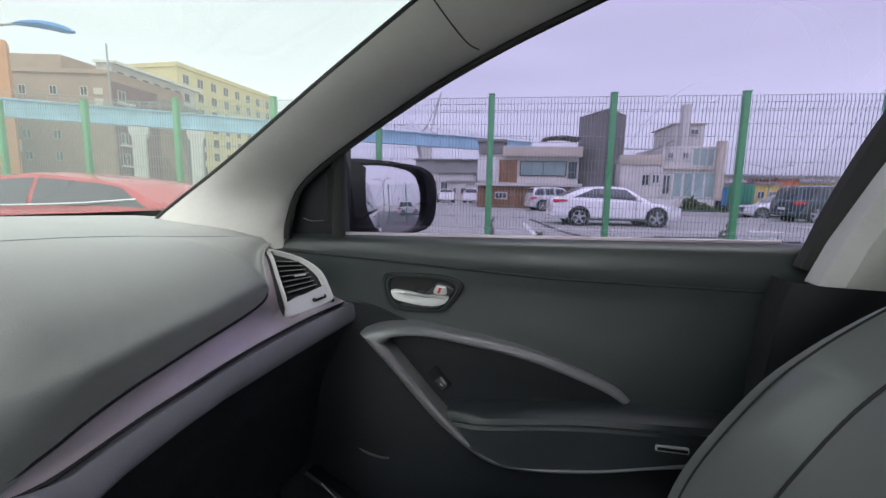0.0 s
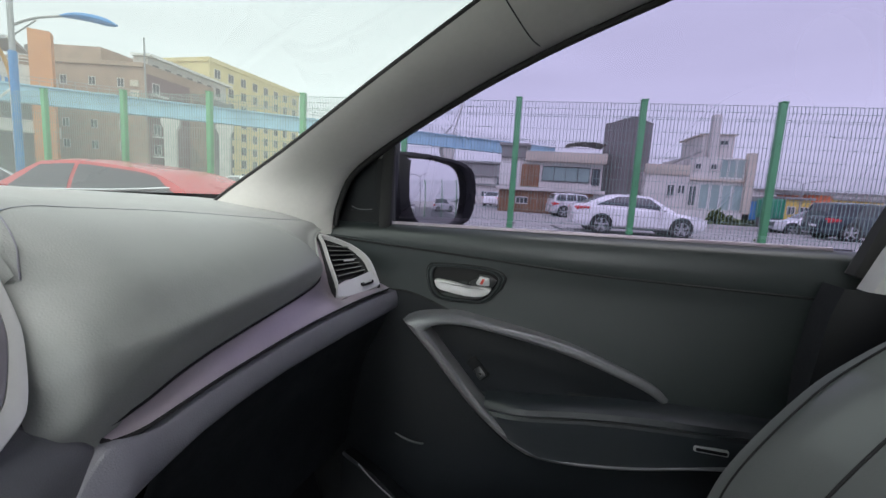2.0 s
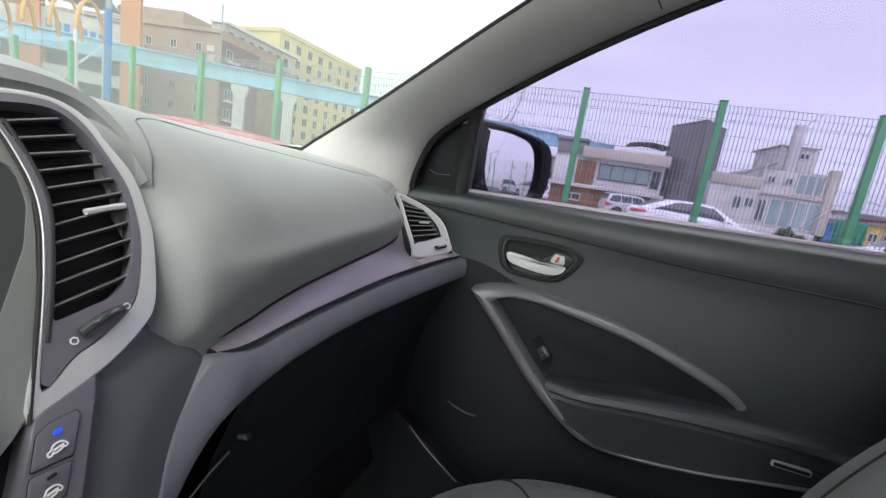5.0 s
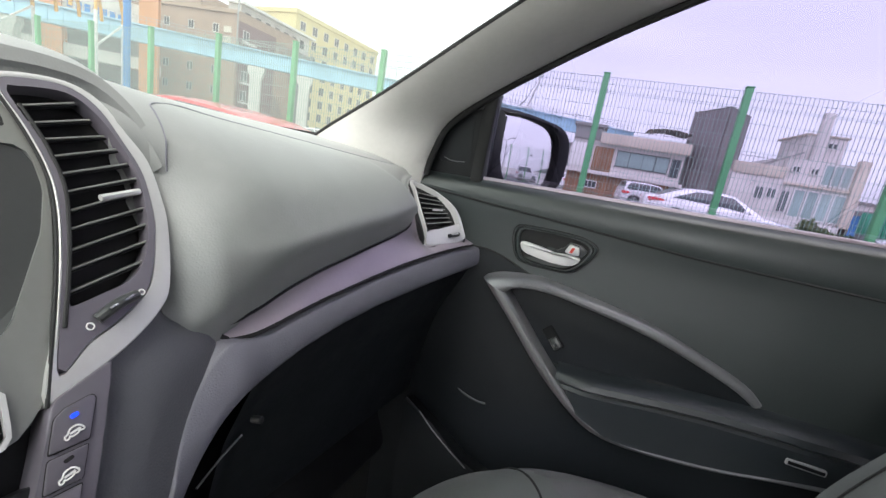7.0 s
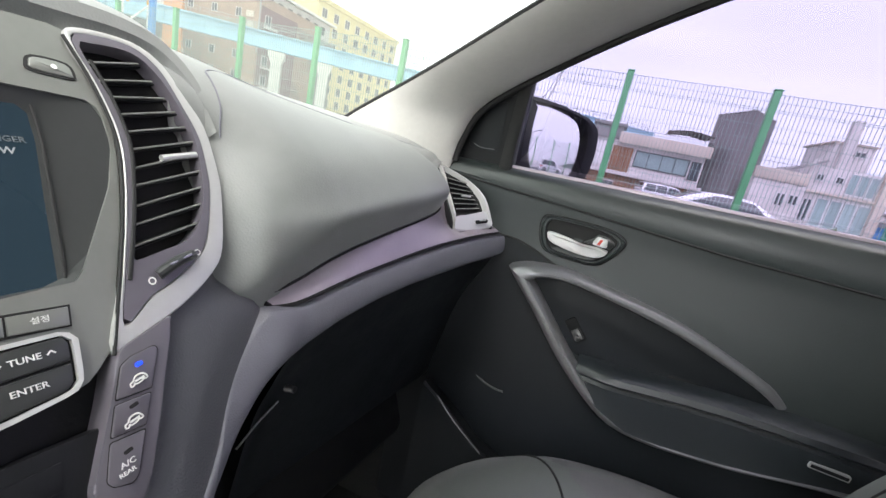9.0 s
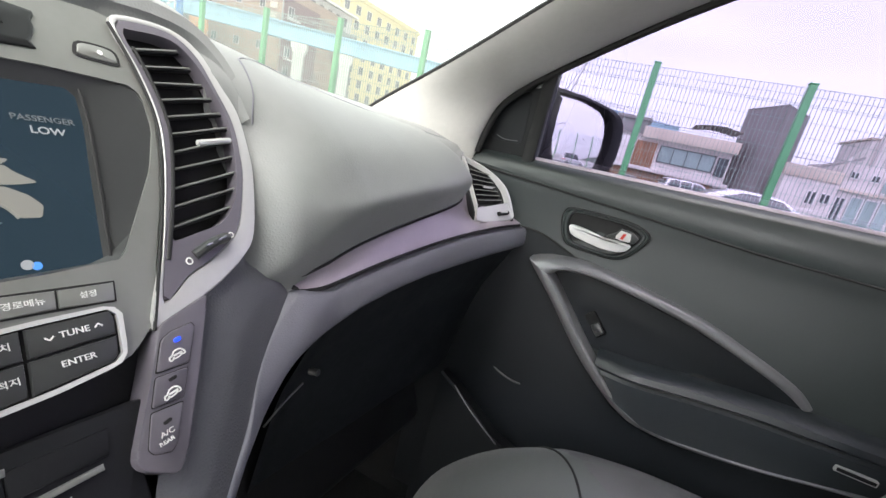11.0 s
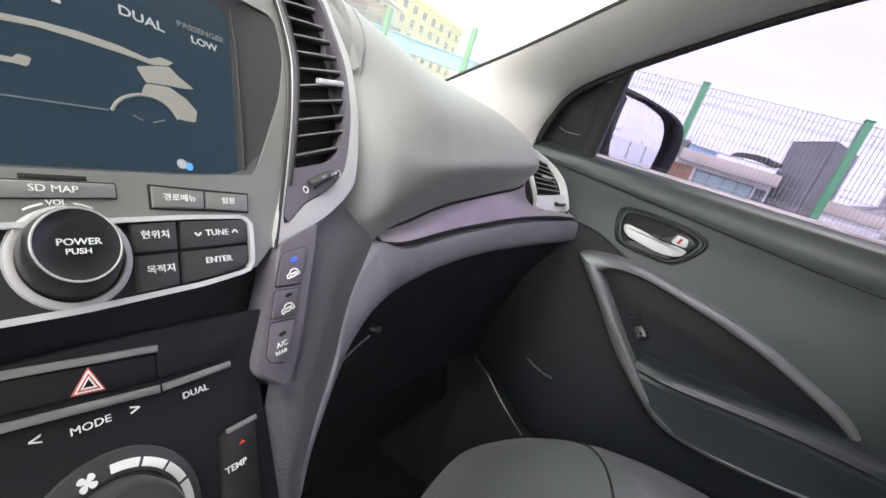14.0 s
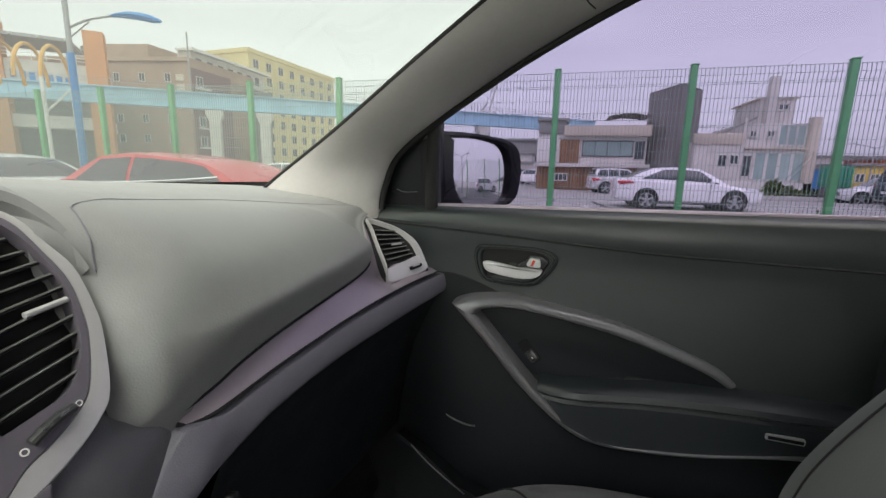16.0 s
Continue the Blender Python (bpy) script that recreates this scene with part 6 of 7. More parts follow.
        for xx in (0.14, -0.075, -0.25):
            part("door_gap", box((0.008, 0.01, belt - 0.42), (xx * L, sgn * W / 2 * 0.993, (belt + 0.32) / 2)), M_RUBBER, ob)
        part("side_mirror", box((0.11, 0.16, 0.11), (0.145 * L, sgn * (W / 2 + 0.06), belt + 0.03), bevel=0.03), paint, ob)
        tail = spline([(-0.495 * L, sgn * W * 0.38, 0.86), (-0.475 * L, sgn * W * 0.46, 0.89), (-0.43 * L, sgn * W * 0.483, 0.90), (-0.39 * L, sgn * W * 0.487, 0.895)], 3)
        part("tail_lamp", sweep(tail, ring(0.03, 0.075 if not suv else 0.12, 8), scale=[1 - 0.7 * i / len(tail) for i in range(len(tail))]), M_TAIL, ob)
        head = spline([(0.482 * L, sgn * W * 0.33, 0.66), (0.46 * L, sgn * W * 0.42, 0.69), (0.42 * L, sgn * W * 0.465, 0.74), (0.37 * L, sgn * W * 0.475, 0.77)], 3)
        part("head_lamp", sweep(head, ring(0.04, 0.06, 8), scale=[1 - 0.6 * i / len(head) for i in range(len(head))]), M_HEADL, ob)
    part("rear_bumper", box((0.1, W * 0.86, 0.22), (-0.485 * L, 0, 0.42), bevel=0.04), paint, ob)
    part("front_bumper", box((0.1, W * 0.8, 0.2), (0.475 * L, 0, 0.42), bevel=0.04), paint, ob)
    part("plate", box((0.01, 0.5, 0.11), (-0.502 * L, 0, 0.62), bevel=0.004), M_WHITEP, ob)
    part("skirt", box((L * 0.78, W * 0.9, 0.12), (0, 0, 0.26), bevel=0.03), M_TYRE, ob)
    R = 0.32 if not suv else 0.36
    prof = [(R - 0.09, -0.09), (R - 0.02, -0.1), (R, -0.08), (R, 0.08), (R - 0.02, 0.1), (R - 0.09, 0.09)]
    for f in (0.305, -0.295):
        for sgn in (1, -1):
            c = Vector((f * L, sgn * (W / 2 - 0.11), R))
            # flat black disc stands in for the shaded wheel well
            for rad, depth, mt, nm in ((R + 0.07, 0.118, M_RUBBER, "wheel_arch"),):
                part(nm, disc(rad, 0.2, Matrix.Translation(c + Vector((0, sgn * depth, 0.02))) @ Euler((radians(-90 * sgn), 0, 0)).to_matrix().to_4x4(), 24), mt, ob)
            rows = [[c + Vector((r * math.cos(a / 12 * math.pi), sgn * (d + 0.045), r * math.sin(a / 12 * math.pi))) for a in range(24)] for r, d in prof]
            wh = part("wheel", loft(rows, True), M_TYRE, ob)
            bm = disc(R - 0.08, 0.03, Matrix.Translation(c + Vector((0, sgn * 0.115, 0))) @ Euler((radians(-90 * sgn), 0, 0)).to_matrix().to_4x4(), 24)
            part("rim_back", bm, M_TYRE, wh)
            bm = bmesh.new()
            for k in range(5):
                a = 2 * math.pi * k / 5 + 0.3
                u, v = Vector((math.cos(a), 0, math.sin(a))), Vector((-math.sin(a), 0, math.cos(a)))
                sweep([c + u * 0.03 + Vector((0, sgn * 0.135, 0)), c + u * (R - 0.09) + Vector((0, sgn * 0.128, 0))], [(-0.012, -0.04), (0.012, -0.04), (0.012, 0.04), (-0.012, 0.04)], up=v, bm=bm)
            disc(0.07, 0.04, Matrix.Translation(c + Vector((0, sgn * 0.142, 0))) @ Euler((radians(-90 * sgn), 0, 0)).to_matrix().to_4x4(), 14, 0.005, bm)
            sweep([c + Vector(((R - 0.085) * math.cos(a / 12 * math.pi), sgn * 0.128, (R - 0.085) * math.sin(a / 12 * math.pi))) for a in range(24)], ring(0.014, 0.014, 6), up=(0, 1, 0), closed=True, bm=bm)
            part("rim", bm, M_RIM, wh)
    ob.location = at
    ob.rotation_euler.z = radians(rz)
    return ob


car("white_sedan", "white sedan parked on the concrete lot", (3.95, 16.95, 0.15), 4, M_WHITEP)
car("silver_suv", "small white and grey off-road car parked behind", (3.5, 31.3, 0), 14, M_SILVERP, 4.0, 1.75, 1.65, True)
car("dark_suv", "dark blue sport utility vehicle parked on the lot", (15.4, 22.7, 0.15), 4, M_NAVYP, 4.7, 1.85, 1.7, True)
car("white_hatchback", "white car parked beyond the dark vehicle", (15.4, 26.4, 0), 172, M_WHITEP, 4.2, 1.72, 1.45)
car("parked_sedan", "white sedan far off in the lot", (-6.3, 45.5, 0), 100, M_WHITEP, 4.4, 1.75, 1.43)
car("compact_car", "white compact car far off in the lot", (-3.2, 45.0, 0), 80, M_WHITEP, 4.0, 1.7, 1.5)
RED = car("red_sedan", "red sedan with chrome window line parked ahead", (-6.63, 5.7, 0), 180, M_REDP, 4.7, 1.8, 1.5, coupe=True)
car("silver_sedan", "silver sedan parked beyond the red car", (-11.4, 5.8, 0), 180, M_SILVERP, 4.6, 1.8, 1.46)
car("grey_sedan", "dark grey sedan parked across the fence", (-17.2, 19.5, 0), 195, M_NAVYP, 4.5, 1.78, 1.43)
car("white_wagon", "white car parked across the fence", (-16.6, 22.6, 0), 195, M_WHITEP, 4.6, 1.8, 1.5)
car("white_van", "small white van parked beyond the rear fence", (20.0, 5.8, 0), 92, M_WHITEP, 4.4, 1.8, 1.75, True, "van")

# chrome line under the red car's windows, rising to the rear
line = part("chrome_line", sweep(spline([(0.5, 0.872, 1.03), (-0.6, 0.872, 1.07), (-1.3, 0.855, 1.11), (-1.95, 0.80, 1.165)], 4), ring(0.012, 0.018, 6)), M_CHROME)
line.parent = RED

# ---- buildings ----
M_STUCCO = mat("white_stucco", (0.57, 0.545, 0.51), 0.9, vary=0.14, scale=0.7, bump=0.3, bscale=30)
M_BEIGE = mat("beige_wall", (0.52, 0.46, 0.38), 0.9, vary=0.14, scale=0.7, bump=0.3, bscale=30)
M_WOOD = mat("brown_cladding", (0.22, 0.11, 0.055), 0.7, vary=0.2, scale=1.5, bump=0.2, bscale=20, rand=0.18)
M_TOWER = mat("grey_panel", (0.20, 0.185, 0.18), 0.6, vary=0.08, scale=0.6, rand=0.05)
M_PANE = mat("window_pane", (0.05, 0.065, 0.07), 0.12, vary=0.15, scale=0.8, coat=0.2, rand=0.3)
M_PANEL = mat("pale_green_pane", (0.26, 0.36, 0.34), 0.2, vary=0.15, scale=0.8, rand=0.2)
M_FRAMEW = mat("window_frame_white", (0.66, 0.65, 0.62), 0.5, vary=0.06)
M_FRAMED = mat("window_frame_dark", (0.06, 0.06, 0.06), 0.5, vary=0.06)
# next three wall colours are paled to hold the haze of distance
M_BRICK = mat("brown_brick", (0.36, 0.265, 0.20), 0.9, vary=0.18, scale=0.5, bump=0.4, bscale=14)
M_DARKB = mat("dark_maroon_wall", (0.17, 0.105, 0.105), 0.85, vary=0.15, scale=0.5)
M_GREYB = mat("dark_grey_wall", (0.18, 0.18, 0.175), 0.85, vary=0.15, scale=0.5)
M_YELLOW = mat("yellow_wall", (0.62, 0.53, 0.29), 0.9, vary=0.1, scale=0.4)
M_GIRDER = mat("pale_blue_steel", (0.33, 0.54, 0.66), 0.5, vary=0.14, scale=0.5)
M_CONC2 = mat("pier_concrete", (0.55, 0.54, 0.50), 0.9, vary=0.12, scale=0.8)
M_ORANGE = mat("orange_cladding", (0.58, 0.27, 0.12), 0.75, vary=0.1, scale=0.6)
M_BLUE = mat("blue_paint", (0.025, 0.21, 0.50), 0.45, vary=0.12, scale=1.5)
M_STEEL = mat("grey_steel", (0.35, 0.36, 0.36), 0.5, metal=0.5, vary=0.1)
M_AMBER = mat("amber_canopy", (0.62, 0.36, 0.10), 0.4, vary=0.15, scale=1)
M_ROOFG = mat("roof_grey", (0.25, 0.24, 0.23), 0.85, vary=0.15, scale=0.6)
M_GREENC = mat("green_container", (0.04, 0.30, 0.17), 0.6, vary=0.12, scale=1)
M_YELC = mat("yellow_shop", (0.65, 0.48, 0.10), 0.7, vary=0.12, scale=1)
M_ORC = mat("orange_shop", (0.60, 0.16, 0.06), 0.7, vary=0.12, scale=1)
M_LEAF = mat("leaf_green", (0.09, 0.13, 0.035), 0.7, vary=0.35, scale=6)


def cuboid(name, x0, x1, y0, y1, z0, z1, material, parent, label="", bevel=0.02):
    return part(name, box((x1 - x0, y1 - y0, z1 - z0), ((x0 + x1) / 2, (y0 + y1) / 2, (z0 + z1) / 2), bevel=bevel), material, parent, label)


def window_on(parent, x, y, z, w, h, frame_m=None, pane_m=None, bars=1, ux=(1, 0, 0), out=(0, -1, 0), deep=0.08):
    """A window on a wall: frame round a set-back pane, with bars; ux runs along the wall."""
    ux, out = Vector(ux).normalized(), Vector(out).normalized()
    m = Matrix(((ux.x, 0, out.x, x), (ux.y, 0, out.y, y), (0, 1, 0, z), (0, 0, 0, 1)))
    bm = bmesh.new()
    t = 0.07
    for cx, cy, sx, sy in ((0, h / 2, w + t, t), (0, -h / 2, w + t, t), (w / 2, 0, t, h), (-w / 2, 0, t, h)) + tuple((-w / 2 + w * (k + 1) / (bars + 1), 0, 0.05, h) for k in range(bars)):
        box((sx, sy, deep), (0, 0, 0), m @ Matrix.Translation((cx, cy, 0.02)), bm=bm)
    win = part("window", bm, frame_m or M_FRAMEW, parent, smooth=False)
    part("pane", slab([(-w / 2, -h / 2), (w / 2, -h / 2), (w / 2, h / 2), (-w / 2, h / 2)], m @ Matrix.Translation((0, 0, 0.012)), 0.03), pane_m or M_PANE, win, smooth=False)
    return win


# white and brown house
H1 = thing("house", "two storey white house with brown timber cladding", "house", (1.6, 37, 0))
cuboid("wall", -2.2, 5.5, 34.5, 41, 0, 4.25, M_STUCCO, H1)
cuboid("parapet", -0.3, 5.7, 34.1, 41.2, 4.0, 4.75, M_BEIGE, H1)
cuboid("floor_band", -2.4, 5.75, 34.0, 34.6, 1.72, 1.98, M_STUCCO, H1)
cuboid("roof_shed", -2.2, -0.2, 34.3, 37, 4.2, 5.15, M_ROOFG, H1)
cuboid("shed_roof", -2.35, 0.0, 34.1, 37.2, 5.1, 5.3, M_ROOFG, H1)
cuboid("white_panel", -2.25, -0.75, 34.42, 34.6, 2.1, 3.9, M_FRAMEW, H1)
for i in range(9):
    cuboid("cladding_board", -0.55 + 0.155 * i, -0.405 + 0.155 * i, 34.40, 34.52, 1.98, 3.75, M_WOOD, H1, bevel=0.008)
for i in range(36):
    cuboid("timber_board", -2.2 + 0.2 * i, -2.01 + 0.2 * i, 34.36, 34.5, 0.02, 1.72, M_WOOD, H1, bevel=0.008)
window_on(H1, 2.83, 34.49, 3.1, 3.5, 1.1, M_FRAMED, M_PANEL, 3)
window_on(H1, 5.05, 34.49, 3.0, 0.55, 1.2, M_FRAMED, M_PANE, 0)
window_on(H1, -0.35, 34.34, 0.95, 0.9, 0.5, M_FRAMEW, M_PANE, 2)
for i in range(7):
    part("roof_post", sweep([(-0.2 + i * 0.95, 34.25, 4.7), (-0.2 + i * 0.95, 34.25, 5.1)], ring(0.02, 0.02, 6)), M_STEEL, H1)
part("roof_rail", sweep([(-0.2, 34.25, 5.08), (5.6, 34.25, 5.08)], ring(0.025, 0.025, 6)), M_STEEL, H1)
for x, y in ((3.1, 34.6), (5.3, 34.6), (3.3, 37), (5.3, 37)):
    part("canopy_post", sweep([(x, y, 4.7), (x, y, 5.35)], ring(0.04, 0.04, 6)), M_FRAMED, H1)
part("canopy_roof", loft([[Vector((x, y, 5.38 + 0.2 * math.sin((x - 2.7) / 2.9 * math.pi) + 0.012 * ((i + j) % 2))) for j, y in enumerate((34.2, 35.4, 36.6, 37.6))] for i, x in enumerate((2.7, 3.3, 3.9, 4.5, 5.1, 5.6))]), M_ROOFG, H1)

# grey tower
TW = thing("tower", "windowless dark grey stair tower", "tower", (7.1, 36, 0))
tp = [(5.65, 36.4), (7.35, 34.2), (8.95, 35.6), (7.25, 37.9)]
bm = slab(tp, Matrix.Translation((0, 0, 7.2)), 7.2)
for v in bm.verts:
    if v.co.z > 7 and abs(v.co.x - 7.35) < 0.01:
        v.co.z += 0.28
part("wall", bm, M_TOWER, TW, smooth=False)
for i in range(6):
    for a, b, k in ((tp[0], tp[1], 3), (tp[1], tp[2], 3)):
        for j in range(k):
            pa, pb = Vector((*a, 0)).lerp(Vector((*b, 0)), j / k + 0.004), Vector((*a, 0)).lerp(Vector((*b, 0)), (j + 1) / k - 0.004)
            d = (pb - pa).normalized()
            o = Vector((d.y, -d.x, 0)) * 0.03
            part("wall_panel", loft([[pa + o + Vector((0, 0, 1.2 * i + 0.01)), pb + o + Vector((0, 0, 1.2 * i + 0.01))], [pa + o + Vector((0, 0, 1.2 * i + 1.19)), pb + o + Vector((0, 0, 1.2 * i + 1.19))]]), M_TOWER, TW, smooth=False)
part("roof_edge", sweep([(*tp[0], 7.22), (*tp[1], 7.5), (*tp[2], 7.22)], ring(0.06, 0.06, 6)), M_ROOFG, TW)

# white villa
H2 = thing("villa", "stepped white villa with large windows and a chimney", "house", (12, 36, 0))
cuboid("wall", 11.1, 15.0, 33.6, 40, 0, 4.75, M_STUCCO, H2)
cuboid("wing", 8.3, 11.2, 33.3, 39, 0, 3.55, M_STUCCO, H2)
cuboid("wing_parapet", 8.2, 11.2, 33.2, 33.5, 3.4, 4.1, M_BEIGE, H2)
cuboid("side_wall", 14.8, 15.3, 33.2, 33.8, 0, 5.1, M_BEIGE, H2)
cuboid("upper_block", 12.2, 14.3, 34.6, 39, 4.7, 6.4, M_STUCCO, H2)
cuboid("roof", 12.05, 14.42, 34.5, 39.4, 6.4, 6.52, M_BEIGE, H2)
cuboid("chimney", 12.5, 13.0, 33.9, 34.5, 3.0, 7.75, M_STUCCO, H2)
cuboid("floor_band", 10.0, 15.3, 33.4, 33.7, 3.1, 3.25, M_BEIGE, H2)
cuboid("plinth", 9.6, 15.3, 33.2, 33.7, 0, 0.95, M_CONC2, H2)
part("stair_wall", slab([(9.6, 3.9), (11.8, 5.05), (11.8, 5.2), (9.6, 4.05)], Matrix(((1, 0, 0, 0), (0, 0, -1, 33.35), (0, 1, 0, 0), (0, 0, 0, 1))), 0.15), M_ROOFG, H2)
for i in range(4):
    window_on(H2, 12.35 + 0.72 * i, 33.58, 2.0, 0.62, 1.75, M_FRAMEW, M_PANEL, 0)
for i in range(3):
    window_on(H2, 13.45 + 0.5 * i, 33.58, 4.0, 0.46, 1.25, M_FRAMEW, M_PANEL, 0)
window_on(H2, 11.6, 33.58, 2.0, 0.5, 1.4, M_FRAMEW, M_PANE, 1)
window_on(H2, 11.75, 33.58, 4.1, 0.4, 0.4, M_FRAMEW, M_PANE, 1)
window_on(H2, 12.75, 33.58, 4.1, 0.4, 0.4, M_FRAMEW, M_PANE, 1)
window_on(H2, 13.6, 34.58, 5.9, 0.55, 0.35, M_FRAMEW, M_PANE, 1)
window_on(H2, 10.05, 33.28, 2.3, 0.5, 0.8, M_FRAMEW, M_PANE, 1)
window_on(H2, 10.75, 33.28, 2.4, 0.5, 0.6, M_FRAMEW, M_PANE, 1)
part("downpipe", sweep([(11.15, 33.45, 2.5), (11.2, 33.45, 5.1)], ring(0.12, 0.12, 8)), M_STUCCO, H2)
for i in range(9):
    part("rail_post", sweep([(8.3 + 0.26 * i, 33.35, 4.1), (8.3 + 0.26 * i, 33.35, 4.5)], ring(0.015, 0.015, 5)), M_FRAMED, H2)
part("hand_rail", sweep([(8.25, 33.35, 4.5), (10.45, 33.35, 4.5)], ring(0.02, 0.02, 5)), M_FRAMED, H2)
for i in range(6):
    part("roof_rail_post", sweep([(14.3 + 0.24 * i, 33.4, 5.1), (14.3 + 0.24 * i, 33.4, 5.6)], ring(0.012, 0.012, 5)), M_STEEL, H2)


def bush(name, label, at, size, n, seed, leaf=0.09, cat="shrub"):
    """Many small leaf blades in an uneven heap."""
    rnd = random.Random(seed)
    bm = bmesh.new()
    for i in range(n):
        a, r, h = rnd.uniform(0, 6.28), rnd.random() ** 0.6, rnd.random()
        w = 1 - 0.55 * h + rnd.uniform(-0.15, 0.2)
        c = Vector((at[0] + size[0] * r * w * math.cos(a), at[1] + size[1] * r * w * math.sin(a), at[2] + size[2] * h * (1 - 0.4 * r * r) + 0.02))
        d = Vector((rnd.uniform(-1, 1), rnd.uniform(-1, 1), rnd.uniform(-0.2, 1))).normalized() * leaf * rnd.uniform(0.6, 1.5)
        s = d.cross(Vector((rnd.uniform(-1, 1), rnd.uniform(-1, 1), rnd.uniform(-1, 1)))).normalized() * leaf * 0.35
        v = [bm.verts.new(q) for q in (c, c + d * 0.5 + s, c + d, c + d * 0.5 - s)]
        bm.faces.new(v)
    return tagged(part(name, bm, M_LEAF, smooth=False), label, cat)


tagged(part("planter_kerb", box((14, 0.3, 0.3), (16.5, 27.6, 0.15), bevel=0.03), M_KERB), "low concrete kerb of the planting strip", "kerb", kind="structure")
tagged(bush("hedge", "low yellowish green hedge on the planting strip", (14.5, 29.0, 0.0), (4.8, 0.8, 0.65), 2600, 3, 0.14), kind="stuff")
bush("shrub", "spiky green shrub on the planting strip", (11.4, 28.6, 0.1), (0.8, 0.6, 1.0), 600, 5, 0.2)
bush("shrub", "round green shrub on the planting strip", (12.3, 28.9, 0.0), (1.0, 0.7, 0.8), 600, 6, 0.15)
bush("weed", "small weed in a crack of the concrete", (0.95, 11.3, 0.0), (0.16, 0.16, 0.32), 70, 7, 0.08, "weed")
bush("weed", "dry weeds beside the white sedan", (6.3, 13.2, 0.0), (0.3, 0.2, 0.4), 90, 8, 0.1, "weed")


def lamp_post(name, label, at, h, arm, parent_m, twin=True, rz=0.0):
    ob = thing(name, label, "street lamp", (0, 0, 0))
    part("pole", sweep([(0, 0, 0), (0, 0, h)], ring(0.08, 0.08, 10), up=(0, 1, 0), scale=[1.2, 0.7]), parent_m, ob)
    for s in ((1, -1) if twin else (1,)):
        part("arm", sweep(spline([(0, 0, h - 0.1), (s * arm * 0.4, 0, h + 0.12), (s * arm, 0, h + 0.3)], 4), ring(0.035, 0.035, 8), up=(0, 1, 0)), parent_m, ob)
        part("lamp_head", sweep(spline([(s * arm, 0, h + 0.3), (s * (arm + 0.3), 0, h + 0.34), (s * (arm + 0.75), 0, h + 0.3)], 4), ring(0.12, 0.05, 8), up=(0, 0, 1), scale=[0.4, 0.7, 0.95, 1, 1.0, 0.95, 0.8, 0.55, 0.2]), parent_m, ob)
    ob.location = at
    ob.rotation_euler.z = radians(rz)
    return ob


lamp_post("street_lamp", "twin armed grey street lamp far off", (27.5, 50, 0), 4.2, 1.6, M_STEEL, True, 5)
lamp_post("street_lamp", "twin armed grey street lamp beyond the rear fence", (18, 1.1, 0), 4.2, 0.8, M_STEEL, True, 90)

# blue footed street lamp by the fence
SL2 = thing("lamp_column", "street lamp with a thick blue foot and blue head", "street lamp", (-13.7, 9.4, 0))
part("foot", sweep([(-13.5, 9.3, 0), (-13.55, 9.35, 4.3)], ring(0.095, 0.095, 16), up=(0, 1, 0)), M_BLUE, SL2)
part("pole", sweep([(-13.56, 9.36, 4.3), (-13.6, 9.4, 6.2)], ring(0.07, 0.07, 10), up=(0, 1, 0)), M_STEEL, SL2)
part("arm", sweep(spline([(-13.6, 9.4, 4.95), (-13.1, 9.6, 5.2), (-12.5, 9.85, 5.34)], 5), ring(0.035, 0.035, 8)), M_STEEL, SL2)
part("brace", sweep([(-13.58, 9.4, 4.7), (-13.05, 9.6, 5.15)], ring(0.02, 0.02, 6)), M_STEEL, SL2)
hd = spline([(-12.55, 9.83, 5.34), (-12.2, 9.98, 5.38), (-11.8, 10.15, 5.36), (-11.3, 10.3, 5.25)], 5)
part("lamp_head", sweep(hd, ring(0.16, 0.1, 12), scale=[0.2 + 0.8 * math.sin(min(1.0, (i + 0.6) / (len(hd) * 0.62)) * 1.57) if i < len(hd) * 0.75 else max(0.12, 1.0 - (i - len(hd) * 0.75) / (len(hd) * 0.27)) for i in range(len(hd))]), M_BLUE, SL2)

# elevated track
TR = thing("elevated_track", "pale blue steel girder on white piers", "viaduct", (-40, 48.8, 0))
ga, gb = Vector((-96, 8.9, 9.0)), Vector((4.0, 79.9, 9.0))
part("girder", sweep([ga, gb], [(-0.5, -0.85), (0.5, -0.85), (0.5, 0.85), (-0.5, 0.85)]), M_GIRDER, TR)
part("flange", sweep([ga + Vector((0, 0, 0.85)), gb + Vector((0, 0, 0.85))], [(-0.75, 0), (0.75, 0), (0.75, 0.14), (-0.75, 0.14)]), M_GIRDER, TR)
part("flange", sweep([ga + Vector((0, 0, -0.95)), gb + Vector((0, 0, -0.95))], [(-0.7, 0), (0.7, 0), (0.7, 0.12), (-0.7, 0.12)]), M_GIRDER, TR)
n = (gb - ga).normalized()
side = Vector((n.y, -n.x, 0))
for i in range(84):
    q = ga + (gb - ga) * (i + 0.5) / 84
    part("stiffener", box((0.06, 0.12, 1.6), (0, 0, 0), Matrix.Translation(q + side * 0.53) @ Matrix.Rotation(math.atan2(n.y, n.x), 4, "Z")), M_GIRDER, TR)
bm = bmesh.new()
for i in range(120):
    q = ga + (gb - ga) * (i + 0.5) / 120 + Vector((0, 0, 1.5)) + side * 0.7
    sweep([q - Vector((0, 0, 0.55)), q + Vector((0, 0, 0.3))], ring(0.03, 0.03, 4), up=n, bm=bm)
